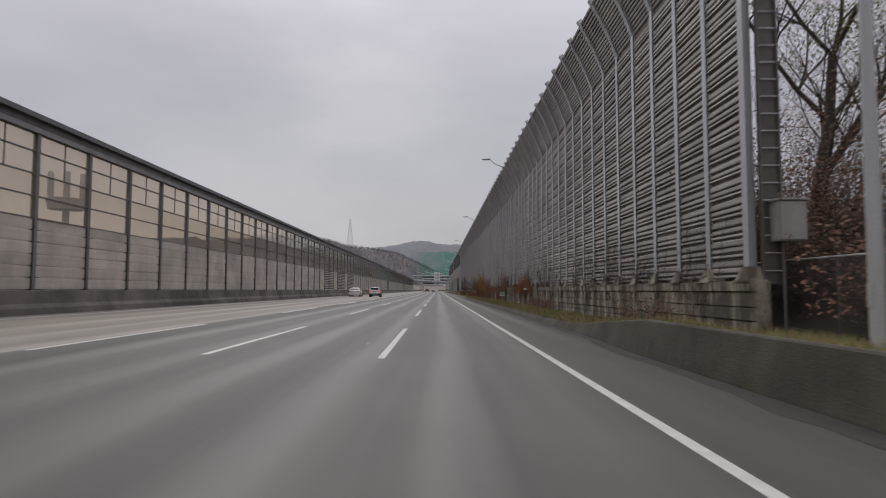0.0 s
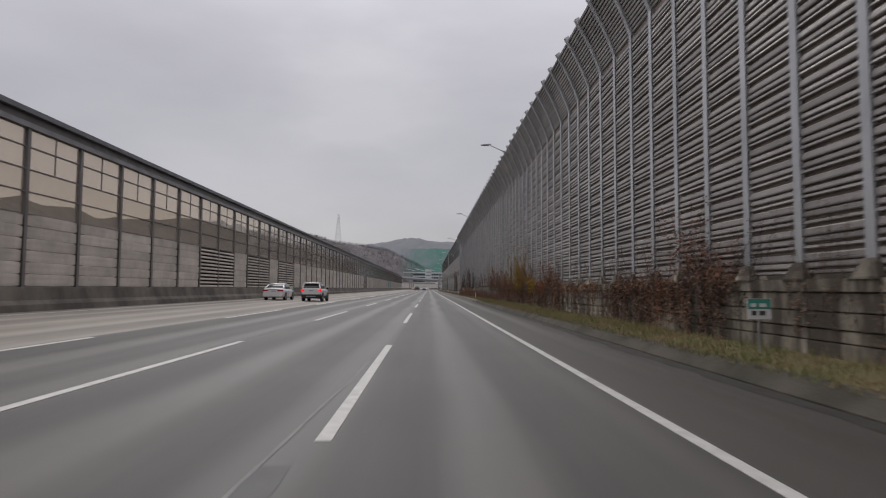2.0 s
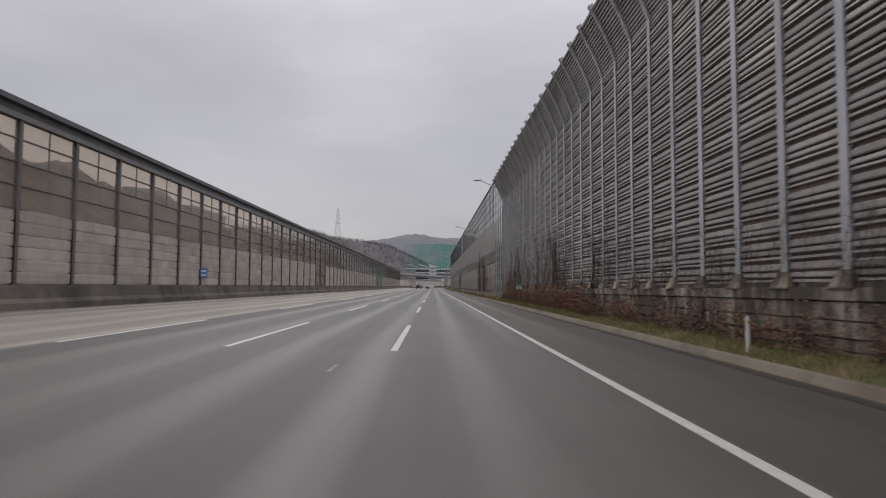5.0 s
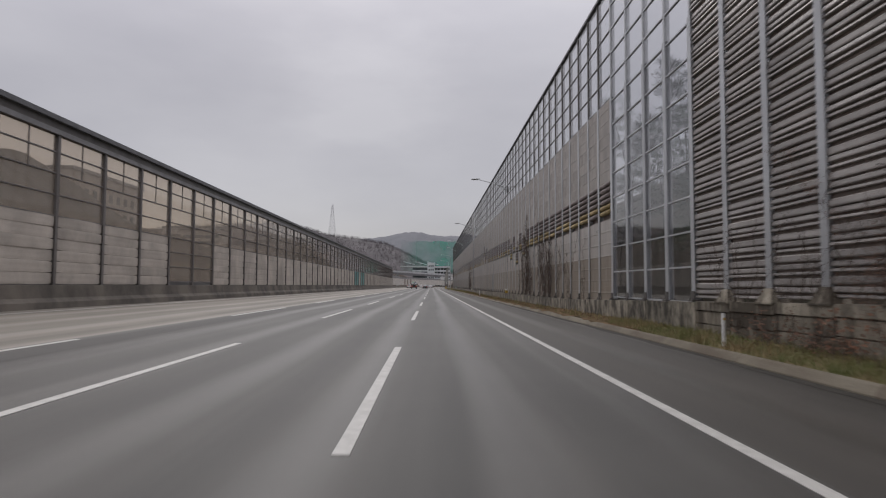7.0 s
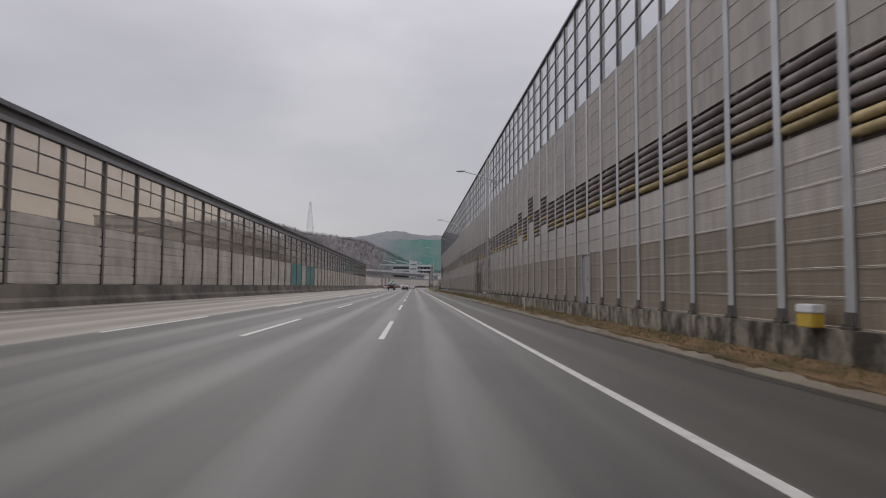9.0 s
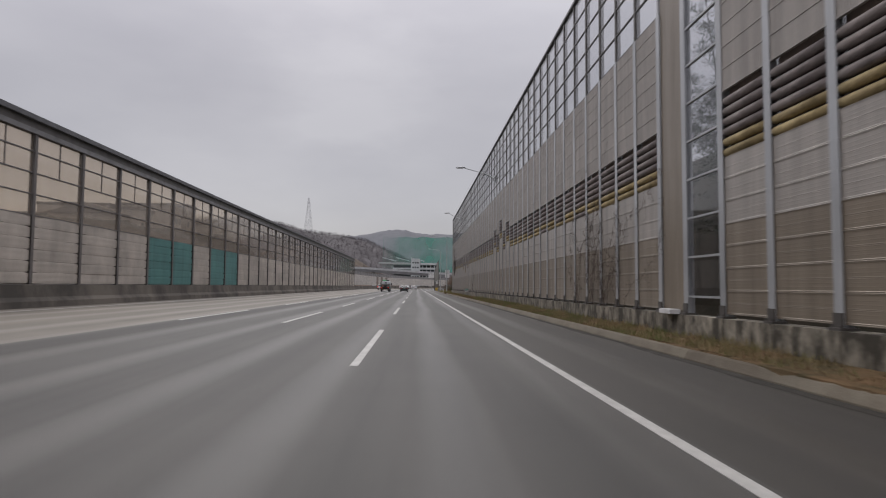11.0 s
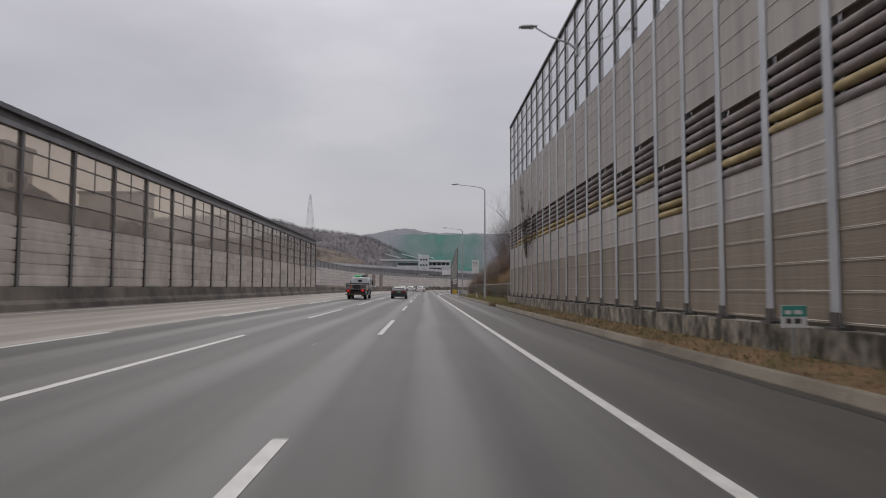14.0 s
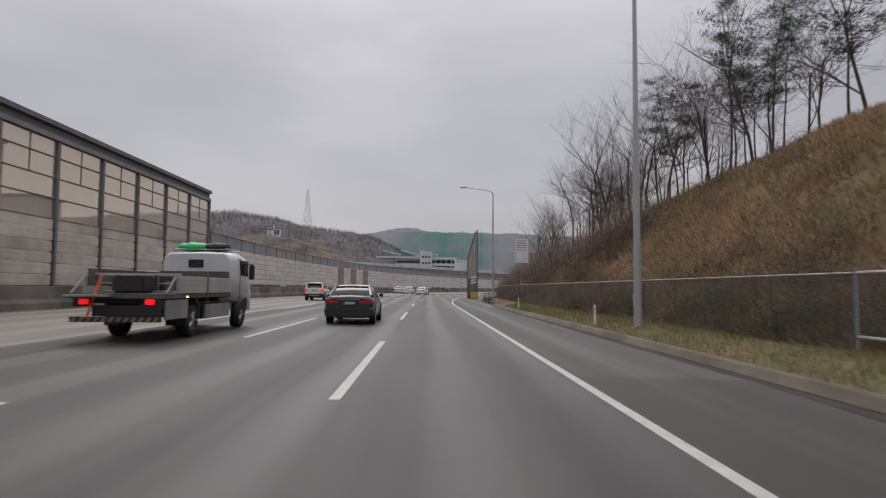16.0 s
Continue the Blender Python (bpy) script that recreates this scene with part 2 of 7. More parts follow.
POSTGREY = mat("weathered_grey_post", (0.20, 0.184, 0.175), 0.55, 0.2, dark=0.65, scale=1.5, streak=(1, 1, 0.3), fine=40, bump=0.05, spread=0.08)
LEFTPANEL = mat("grey_barrier_panel", (0.58, 0.525, 0.46), 0.6, 0.05, dark=0.62, scale=0.9, streak=(1, 0.7, 0.5), fine=30, bump=0.15, spread=0.09)
TEAL = mat("teal_barrier_panel", (0.10, 0.27, 0.255), 0.5, 0.05, dark=0.7, scale=0.9, streak=(1, 1, 0.3), fine=35, bump=0.08, spread=0.07)
BEIGEPANE = glass_mat("beige_tinted_pane", (0.83, 0.76, 0.675), 0.84)
SMOKEPANE = glass_mat("clear_pane", (0.87, 0.875, 0.885), 0.982, 0.03)
GRASS = mat("verge_grass", (0.125, 0.13, 0.06), 0.9, scale=0.8, fine=22, bump=0.6, grime=(0.17, 0.128, 0.072), cover=0.5, gloss=0.1)
DRYSOIL = mat("dry_leaf_litter", (0.165, 0.105, 0.058), 0.95, dark=0.5, scale=0.9, fine=16, bump=0.8, gloss=0.1, grime=(0.075, 0.062, 0.034), cover=0.46)
FIELD = mat("winter_ground", (0.12, 0.10, 0.07), 0.95, dark=0.6, scale=0.05, fine=2.0, bump=0.4)


# ---- mesh helpers ----
def part(name, bm, material, parent=None, label=""):
    """Links a bmesh as one mesh object, under parent where one is given."""
    me = bpy.data.meshes.new(name)
    bm.to_mesh(me)
    bm.free()
    me.materials.append(material)
    return place(name, me, parent, label)


def place(name, me, parent=None, label="", m=None):
    """An object of its own on a mesh that others may share."""
    ob = new(name, me)
    ob.parent = parent
    if m is not None:
        ob.matrix_basis = m
    return tagged(ob, label)


def thing(name, label, category, at=(0, 0, 0), group="", kind="", turn=0.0):
    ob = new(name)
    ob.empty_display_size = 0.2
    ob.matrix_basis = pose(*at, 0, 0, turn)
    return tagged(ob, label, category, group, kind)


def box(bm, x0, x1, y0, y1, z0, z1, bevel=0.0):
    r = bmesh.ops.create_cube(bm, size=1, matrix=Matrix.LocRotScale(((x0 + x1) / 2, (y0 + y1) / 2, (z0 + z1) / 2), None, (x1 - x0, y1 - y0, z1 - z0)))
    if bevel:
        edges = {e for v in r["verts"] for e in v.link_edges}
        bmesh.ops.bevel(bm, geom=list(edges), offset=bevel, segments=2, affect="EDGES", clamp_overlap=True)
    return bm


def rod(bm, a, b, r0, r1=None, sides=8, caps=True):
    a, b = Vector(a), Vector(b)
    d = b - a
    m = Matrix.Translation((a + b) / 2) @ d.to_track_quat("Z", "Y").to_matrix().to_4x4()
    bmesh.ops.create_cone(bm, cap_ends=caps, segments=sides, radius1=r0, radius2=r0 if r1 is None else r1, depth=d.length, matrix=m)
    return bm


def extrude_y(bm, profile, y0, y1, closed=True):
    """A profile of (x, z) swept along y, with ends closed."""
    a = [bm.verts.new((x, y0, z)) for x, z in profile]
    b = [bm.verts.new((x, y1, z)) for x, z in profile]
    n = len(profile)
    for i in range(n if closed else n - 1):
        bm.faces.new((a[i], a[(i + 1) % n], b[(i + 1) % n], b[i]))
    if closed:
        bm.faces.new(a[::-1])
        bm.faces.new(b)
    return bm


class Pile:
    """Collects placed copies of meshes and links them as one joined mesh for each material."""

    def __init__(self, name, parent):
        self.name, self.parent, self.sets = name, parent, {}

    def add(self, me, m):
        if me not in self.sets:
            co = np.array([v.co for v in me.vertices])
            self.sets[me] = (co, [tuple(p.vertices) for p in me.polygons], [], [p.use_smooth for p in me.polygons])
        self.sets[me][2].append(np.array(m))

    def link(self):
        by = {}
        for me, (co, faces, ms, soft) in self.sets.items():
            V, F, G = by.setdefault(me.materials[0].name, ([], [], []))
            for m in ms:
                n = len(V)
                V.extend((co @ m[:3, :3].T + m[:3, 3]).tolist())
                F.extend([tuple(n + i for i in f) for f in faces])
                G.extend(soft)
        for key, (V, F, G) in by.items():
            me = bpy.data.meshes.new(self.name)
            me.from_pydata(V, [], F)
            me.polygons.foreach_set("use_smooth", G)
            me.materials.append(bpy.data.materials[key])
            me.update()
            ob = tagged(place(self.name, me, self.parent), kind="stuff")
            ob.visible_shadow = self.name != "panes"


def ribbon(bm, xs, ys, height):
    """A sheet over stations ys and offsets xs, bent with the road; height(x, y) gives z."""
    grid = [[bm.verts.new((x + bend(y), y, height(x, y))) for x in xs] for y in ys]
    for r in range(len(ys) - 1):
        for c in range(len(xs) - 1):
            bm.faces.new((grid[r][c], grid[r][c + 1], grid[r + 1][c + 1], grid[r + 1][c]))
    return bm


def spans(a, b, step):
    n = max(1, round((b - a) / step))
    return [a + (b - a) * i / n for i in range(n + 1)]


def fall(x, y=0):
    return -S * x


def table(y, rows):
    """Straight lines through rows of (y, value)."""
    for (y0, v0), (y1, v1) in zip(rows, rows[1:]):
        if y <= y1:
            return v0 + (v1 - v0) * max(0.0, (y - y0) / (y1 - y0))
    return rows[-1][1]


# ---- the ground and the road ----
YS = spans(-60, 430, 10) + spans(440, 860, 10)
bm = bmesh.new()
GX, GY = spans(-2600, 2600, 130), spans(-400, 3600, 125)
grid = [[bm.verts.new((x, y, -1.5)) for x in GX] for y in GY]
for r in range(len(GY) - 1):
    for c in range(len(GX) - 1):
        bm.faces.new((grid[r][c], grid[r][c + 1], grid[r + 1][c + 1], grid[r + 1][c]))
tagged(part("ground", bm, FIELD), "brown winter ground reaching to the horizon", "ground", kind="structure")
road = thing("road", "grey worn expressway with five lanes and a shoulder", "road", kind="structure")
part("carriageway", ribbon(bmesh.new(), [-7.35, -3.6, 0, 3.75], YS, fall), ASPHALT, road, "grey asphalt with polished wheel paths")
part("overlay_strip", ribbon(bmesh.new(), [-7.35, -6.7, -6.2], YS, lambda x, y: fall(x) + 0.004), OVERLAY, road, "darker asphalt overlay beside the concrete lanes")
part("inner_carriageway", ribbon(bmesh.new(), [-15.6, -10.8, -7.35], YS, fall), SLAB, road, "pale concrete pavement")
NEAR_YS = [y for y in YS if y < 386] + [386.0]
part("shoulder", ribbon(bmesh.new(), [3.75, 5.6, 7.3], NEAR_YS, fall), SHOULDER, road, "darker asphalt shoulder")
# paler from y = 386 on
part("shoulder", ribbon(bmesh.new(), [3.75, 5.6, 7.3], [386.0] + [y for y in YS if y > 386], fall), FARSHOULDER, road, "paler worn asphalt shoulder")

markings = thing("road_marking", "white painted lane lines on the road", "road marking", kind="structure")


def stripe(y0, y1, x, w, name="lane_dash"):
    bm = bmesh.new()
    ys = spans(y0, y1, 3.0)
    top = [[bm.verts.new((x + dx + bend(y), y, fall(x + dx) + 0.007)) for dx in (-w / 2, w / 2)] for y in ys]
    low = [[bm.verts.new((x + dx + bend(y), y, fall(x + dx) - 0.01)) for dx in (-w / 2, w / 2)] for y in ys]
    for i in range(len(ys) - 1):
        bm.faces.new((top[i][0], top[i][1], top[i + 1][1], top[i + 1][0]))
        bm.faces.new((low[i][0], top[i][0], top[i + 1][0], low[i + 1][0]))
        bm.faces.new((top[i][1], low[i][1], low[i + 1][1], top[i + 1][1]))
    bm.faces.new((low[0][0], low[0][1], top[0][1], top[0][0]))
    bm.faces.new((low[-1][1], low[-1][0], top[-1][0], top[-1][1]))
    return part(name, bm, PAINT, markings)


STARTS = [-41.0, -21.0, -0.9, 20.0, 40.2, 59.7, 80.0, 100.8, 121.0, 140.6, 162.0, 181.9, 199.9, 222.5, 243.0, 263.0, 283.2, 303.4, 323.0, 343.7, 363.0, 383.1]
LONG = [9.5, 9.5, 9.8, 9.6, 9.6, 9.6, 9.0, 8.6, 8.8, 8.8, 9.0, 9.0, 8.4, 8.4, 8.5, 9.0, 9.0, 8.2, 8.1, 8.0, 8.1, 8.6]
for k in range(1, 20):
    STARTS.append(383.1 + 20 * k)
    LONG.append(8.3)
for y, n in zip(STARTS, LONG):
    stripe(y, y + n, 0.0, 0.15)
# the two inner lines fall out of step with the first beyond y = 260
INNER = [(y, n) for y, n in zip(STARTS, LONG) if y < 250] + [(274.3, 9.0)] + [(292.0 + 19.95 * i, 8.3 if i == 0 else 10.6) for i in range(27)]
for x in (-3.6, -7.2):
    for y, n in INNER:
        stripe(y, y + n, x, 0.15)
stripe(-58, 850, 3.6, 0.16, "edge_line")
stripe(-58, 850, -14.4, 0.16, "edge_line")

# ---- right side: kerb, verge, base wall and the tall noise barrier ----
DARKCONC = mat("blackened_concrete", (0.085, 0.075, 0.059), 0.94, scale=0.9, streak=(1, 0.6, 0.5), fine=28, bump=0.6, grime=(0.048, 0.045, 0.033), cover=0.5, gloss=0.3)
OLDBLOCK = mat("patchy_old_concrete", (0.40, 0.36, 0.285), 0.9, scale=1.3, streak=(1, 1.2, 0.35), fine=14, bump=0.6, spread=0.16, grime=(0.075, 0.062, 0.045), cover=0.57)
BASECONC = mat("mould_stained_concrete", (0.315, 0.283, 0.224), 0.9, scale=1.5, streak=(1, 1.5, 0.8), fine=7, bump=0.7, spread=0.22, grime=(0.055, 0.048, 0.036), cover=0.53)
WX = 8.25           # front of the posts
BASETOP = ((-30, 1.62), (60, 1.62), (120, 1.42), (160, 1.22), (174, 0.98), (190, 0.70), (380, 0.70))
FOOT = ((-30, 0.45), (3, 0.42), (10, 0.22), (60, 0.2), (174, 0.18), (200, 0.1), (290, 0.19), (380, 0.19))
KERBX = ((-40, 5.9), (2, 5.92), (7, 6.2), (100, 6.25), (116, 6.9), (150, 6.92), (200, 7.02), (262, 6.95), (430, 6.92))      # foot of the kerb
KERBTOP = ((-40, 0.72), (1, 0.72), (6, 0.42), (9.5, 0.14), (104, 0.13), (118, 0.04), (190, 0.03), (200, -0.01), (235, 0.0), (262, 0.06), (430, 0.06))
A0, A1, C1 = 0.5, 174.5, 375.6


def verge_z(x, y):
    e = table(y, KERBX) + 0.4
    u = min(1.0, max(0.0, (x - e) / (8.1 - e)))
    return (table(y, KERBTOP) - 0.015) * (1 - u) + table(y, FOOT) * u + 0.04 * noise.noise((x * 2, y * 0.8, 0)) * min(1, 4 * u)


def sweep(bm, rows):
    """A solid through cross-sections (y, [(x, z), ...])."""
    loops = [[bm.verts.new((x + bend(y), y, z)) for x, z in sec] for y, sec in rows]
    n = len(loops[0])
    for a, c in zip(loops, loops[1:]):
        for i in range(n):
            bm.faces.new((a[i], a[(i + 1) % n], c[(i + 1) % n], c[i]))
    bm.faces.new(loops[0][::-1])
    bm.faces.new(loops[-1])
    return bm


def kerb_section(y, jog=0.0):
    top = 0.2 if y < 112 else 0.1
    x, z, lean = table(y, KERBX) + jog, table(y, KERBTOP), table(y, ((9.5, 0.14), (20, 0.26), (100, 0.24), (116, 0.1), (430, 0.1)))
    return y, [(x, -0.4), (x + 0.01, fall(x) + 0.03), (x + lean, z - 0.03), (x + lean + 0.03, z), (x + lean + top, z - 0.005), (x + lean + top, -0.4)]


kerb = thing("kerb", "weathered concrete kerb along the shoulder", "kerb", kind="structure")
rngk = random.Random(8)
for k in range(0, 105):
    y = 4.0 * k + 9.5
    old = y < 108
    jog = rngk.uniform(-0.006, 0.006)
    part("kerb_stone", sweep(bmesh.new(), [kerb_section(y, jog), kerb_section(y + (3.998 if old else 3.994), jog)]), DARKCONC if old else KERB, kerb)
tagged(part("parapet", sweep(bmesh.new(), [kerb_section(y) for y in (-40, 1, 2.5, 4, 5.5, 7, 8.2, 9.49)]), DARKCONC), "low dark stained concrete parapet running down to the kerb", "parapet", kind="structure")
bm = bmesh.new()
ys = spans(-30, 426, 0.8)
rows = []
for y in ys:
    x, w = table(y, KERBX), (0.42 if y < 112 else 0.26) * (1 + 0.6 * noise.noise((y * 0.25, 3, 0)) + 0.35 * noise.noise((y * 1.1, 7, 0)))
    rows.append([bm.verts.new((q, y, fall(q) + 0.004)) for q in (x - w, x + 0.05)])
for a, c in zip(rows, rows[1:]):
    bm.faces.new((a[0], a[1], c[1], c[0]))
part("gutter_dirt", bm, GUTTER, road, "dark damp dirt along the kerb")
for y0, y1, m, lab in ((-40, 9.5, GRASS, "grass bank behind the parapet"), (9.5, 178, GRASS, "narrow verge of grass below the base wall"), (178, 375, DRYSOIL, "narrow verge of bare soil and dead leaves"), (375, 430, GRASS, "grass verge before the wire fence")):
    bm = bmesh.new()
    grid = []
    for y in spans(y0, y1, 1.5):
        e = kerb_section(y)[1][4][0] - 0.012
        grid.append([bm.verts.new((e + (9.3 - e) * f + bend(y), y, verge_z(e + (9.3 - e) * f, y))) for f in (0, 0.08, 0.2, 0.35, 0.5, 0.65, 0.8, 1)])
    for a, c in zip(grid, grid[1:]):
        for i in range(7):
            bm.faces.new((a[i], a[i + 1], c[i + 1], c[i]))
    tagged(part("verge", bm, m), lab, "verge", kind="structure")

bm = bmesh.new()
rows = []
for y in spans(176, 268, 0.25):
    sec = kerb_section(y)[1]
    (xf, zf), (xb, zb) = sec[2], sec[4]
    reach = 0.09 + 0.16 * noise.noise((y * 0.35, 1, 5)) + 0.1 * noise.noise((y * 1.7, 2, 5))
    reach *= min(1, (y - 176) / 8, (268 - y) / 6)
    xe = max(xb - reach, xf - 0.03)
    ze = zb + 0.012 if xe > xf else zf - 0.05
    top = zb + 0.025 + 0.02 * noise.noise((y * 2.3, 4, 5))
    rows.append([bm.verts.new(p) for p in ((xb + 0.3, y, verge_z(xb + 0.3, y) + 0.006), (xb + 0.12, y, verge_z(xb + 0.12, y) + 0.03), (xb, y, top + 0.012), (max(xe + 0.02, xf), y, top), (xe, y, ze), (max(xe - 0.004, xf - 0.06), y, zb - 0.02 if xe > xf else zf - 0.1))])
for a, c in zip(rows, rows[1:]):
    for i in range(5):
        bm.faces.new((a[i], a[i + 1], c[i + 1], c[i]))
tagged(part("soil_spill", bm, DRYSOIL), "soil and dead leaves spilling over the kerb", "verge", kind="structure")

# base wall of precast blocks
base = thing("base_wall", "stained concrete base wall under the barrier posts", "wall", kind="structure")
y = A0 - 0.4
while y < C1 + 0.2:
    bm = bmesh.new()
    n = 2.0
    t0, t1 = table(y + 1, BASETOP), table(y + 1, FOOT) - 0.5
    cuts = [t0, t0 - 0.24, t0 - 0.59, t0 - 0.9, t0 - 1.13, t1] if y < 174 else [t0, t1]
    cuts = [c for c in cuts if c > t1] + [t1]
    for r, (z1, z0) in enumerate(zip(cuts, cuts[1:])):
        d = (0, 0.035, 0.02, 0.045, 0.03)[r % 5] + 0.01 * noise.noise((y, r, 0))
        box(bm, 8.12 + d, 8.6, y + 0.006, y + n - 0.006, z0, z1 - 0.018 * (r > 0), 0.012)
    box(bm, 8.24, 8.58, y, y + n, t1, t0 - 0.05)
    part("base_block", bm, BASECONC if y > 174 else OLDBLOCK, base)
    y += n


def mesh_of(name, bm, material):
    me = bpy.data.meshes.new(name)
    bm.to_mesh(me)
    bm.free()
    me.materials.append(material)
    return me


def post_mesh(name, top, z0=0.0):
    """An H-section post with a foot plate; its foot is at z = 0."""
    bm = bmesh.new()
    box(bm, -0.0, 0.016, -0.122, 0.122, z0, top)
    box(bm, 0.184, 0.2, -0.085, 0.085, z0, top)
    box(bm, 0.016, 0.184, -0.005, 0.005, z0, top)
    me = bpy.data.meshes.new(name)
    bm.to_mesh(me)
    bm.free()
    me.materials.append(GALV)
    return me


def foot_mesh():
    bm = bmesh.new()
    box(bm, -0.1, 0.24, -0.17, 0.17, -0.02, 0.03, 0.008)
    for dx in (-0.06, 0.2):
        for dy in (-0.12, 0.12):
            rod(bm, (dx, dy, 0.03), (dx, dy, 0.08), 0.016, sides=6)
    box(bm, -0.03, 0.0, -0.12, 0.12, 0.03, 0.28)
    me = bpy.data.meshes.new("post_foot")
    bm.to_mesh(me)
    bm.free()
    me.materials.append(FRAME)
    return me


FOOTMESH = foot_mesh()


def plinth_mesh():
    """A tapered concrete plinth under a post, with the grout line below it."""
    bm = bmesh.new()
    v = [bm.verts.new(c) for c in ((-0.14, -0.34, 0), (0.3, -0.34, 0), (0.3, 0.34, 0), (-0.14, 0.34, 0), (-0.04, -0.15, 0.33), (0.24, -0.15, 0.33), (0.24, 0.15, 0.33), (-0.04, 0.15, 0.33))]
    for f in ((3, 2, 1, 0), (4, 5, 6, 7), (0, 1, 5, 4), (1, 2, 6, 5), (2, 3, 7, 6), (3, 0, 4, 7)):
        bm.faces.new([v[i] for i in f])
    box(bm, -0.16, 0.3, -0.37, 0.37, -0.02, 0.02)
    return mesh_of("plinth", bm, OLDBLOCK)


PLINTH = plinth_mesh()
CURVE_Z = 10.7


def arc(u, inset=0.0):
    """Point (x, z) on the overhang, u from 0 to 1, inset towards the outside."""
    a = math.atan2(0.72 + 0.6 * u, 2.2)
    return WX - 0.72 * u - 0.3 * u * u + inset * math.cos(a), CURVE_Z + 2.2 * u + inset * math.sin(a)


def curl_mesh():
    bm = bmesh.new()
    us = [0, 0.25, 0.5, 0.75, 1.05]
    pts = [(arc(u), arc(u, 0.2)) for u in us]
    for (p0, q0), (p1, q1) in zip(pts, pts[1:]):
        v = [bm.verts.new((x - WX, s, z)) for s in (-0.11, 0.11) for x, z in (p0, p1, q1, q0)]
        for f in ((0, 1, 2, 3), (7, 6, 5, 4), (0, 4, 5, 1), (1, 5, 6, 2), (2, 6, 7, 3), (3, 7, 4, 0)):
            bm.faces.new([v[j] for j in f])
    return mesh_of("curl", bm, GALV)


UNIT = 0.49          # each course: a broad board, a narrow one and a thin lip over a wide gap
COURSE = ((0.098, 0.036), (0.234, 0.060), (0.403, 0.082))      # height of the middle, half height


def slat_profile(x, z, tilt=0.0, half=0.066):
    pts = [(0.08, -0.055), (0.0, -0.066), (-0.028, -0.058), (-0.034, -0.036), (-0.024, 0.04), (0.006, 0.062), (0.08, 0.058)]
    c, s = math.cos(tilt), math.sin(tilt)
    k = half / 0.066
    return [(x + c * a - s * b * k, z + s * a + c * b * k) for a, b in pts]


def slat_mesh(name, half):
    return mesh_of(name, extrude_y(bmesh.new(), slat_profile(0, 0, 0, half), 0.0, 1.80), SLAT)


barrier = thing("louvre_noise_barrier", "tall grey noise barrier of steel posts and louvre slats with an inclined top", "noise barrier", kind="structure")
POST_A = {}
CURL = curl_mesh()
SLATMESH = [slat_mesh("slat", half) for _, half in COURSE]
rng = random.Random(4)
BAYS_A = round((A1 - A0) / 2)
for k in range(BAYS_A + 1):
    y = A0 + 2 * k
    z0 = table(y, BASETOP)
    key = round(CURVE_Z - z0, 2)
    if key not in POST_A:
        POST_A[key] = post_mesh("post", key)
    if k < BAYS_A:
        p = place("post", POST_A[key], barrier, m=pose(WX, y, z0))
        place("plinth", PLINTH, p, m=pose(0, 0, 0))
    place("post_curl", CURL, barrier, m=pose(WX, y, 0))
for k in range(BAYS_A):
    y = A0 + 2 * k
    z0 = table(y + 1, BASETOP) + 0.1
    single = 63 <= k < 67
    bm = bmesh.new()
    z = z0 - 0.06
    while z < CURVE_Z - 0.3:
        for j, (mid, half) in enumerate(COURSE):
            dx, dz, tl = rng.uniform(-0.008, 0.014) - 0.008 * (j == 0), rng.uniform(-0.012, 0.012), rng.uniform(-0.1, 0.07)
            if single:
                place("slat", SLATMESH[j], barrier, m=pose(WX + 0.062 + dx, y + 0.1, z + mid + dz, rng.uniform(-0.5, 0.5), math.degrees(-tl), 0))
                continue
            n0 = len(bm.verts)
            extrude_y(bm, slat_profile(WX + 0.062 + dx, z + mid + dz, tl, half), y + 0.1, y + 1.9)
            bm.verts.ensure_lookup_table()
            sag = rng.uniform(-0.008, 0.008)
            for v in bm.verts[n0:]:
                v.co.z += sag * (v.co.y - y - 1)
        z += UNIT
    if len(bm.verts):
        tagged(part("louvre_panel", bm, SLAT, barrier), kind="stuff")
    else:
        bm.free()
    bm = bmesh.new()
    box(bm, WX + 0.112, WX + 0.14, y + 0.09, y + 1.91, z0, CURVE_Z)
    part("backing_sheet", bm, BACKING, barrier)
    bm = bmesh.new()
    n = 17
    for i in range(n):
        u = (i + 0.5) / n
        x, z = arc(u, 0.09)
        extrude_y(bm, slat_profile(x, z, math.atan2(0.72 + 0.6 * u, 2.2)), y + 0.1, y + 1.9)
    tagged(part("curled_panel", bm, SLAT, barrier), kind="stuff")
    bm = bmesh.new()
    pts = [arc(i / 4, 0.2) for i in range(5)] + [arc(i / 4, 0.22) for i in range(4, -1, -1)]
    extrude_y(bm, pts, y + 0.09, y + 1.91)
    part("curled_backing", bm, BACKING, barrier)



def put(single, piles, name, me, parent, m, clear=False):
    if single:
        ob = place(name, me, parent, m=m)
        ob.visible_shadow = not clear
        return ob
    if name not in piles:
        piles[name] = Pile(name + "s", parent)
    piles[name].add(me, m)


# glazed and panelled barrier after it
TOP = 14.2
barrier2 = thing("panel_noise_barrier", "tall noise barrier of beige and brown metal panels with tubes and glazed top", "noise barrier", kind="structure")
POST_C = {}


PANEL_H = 0.525


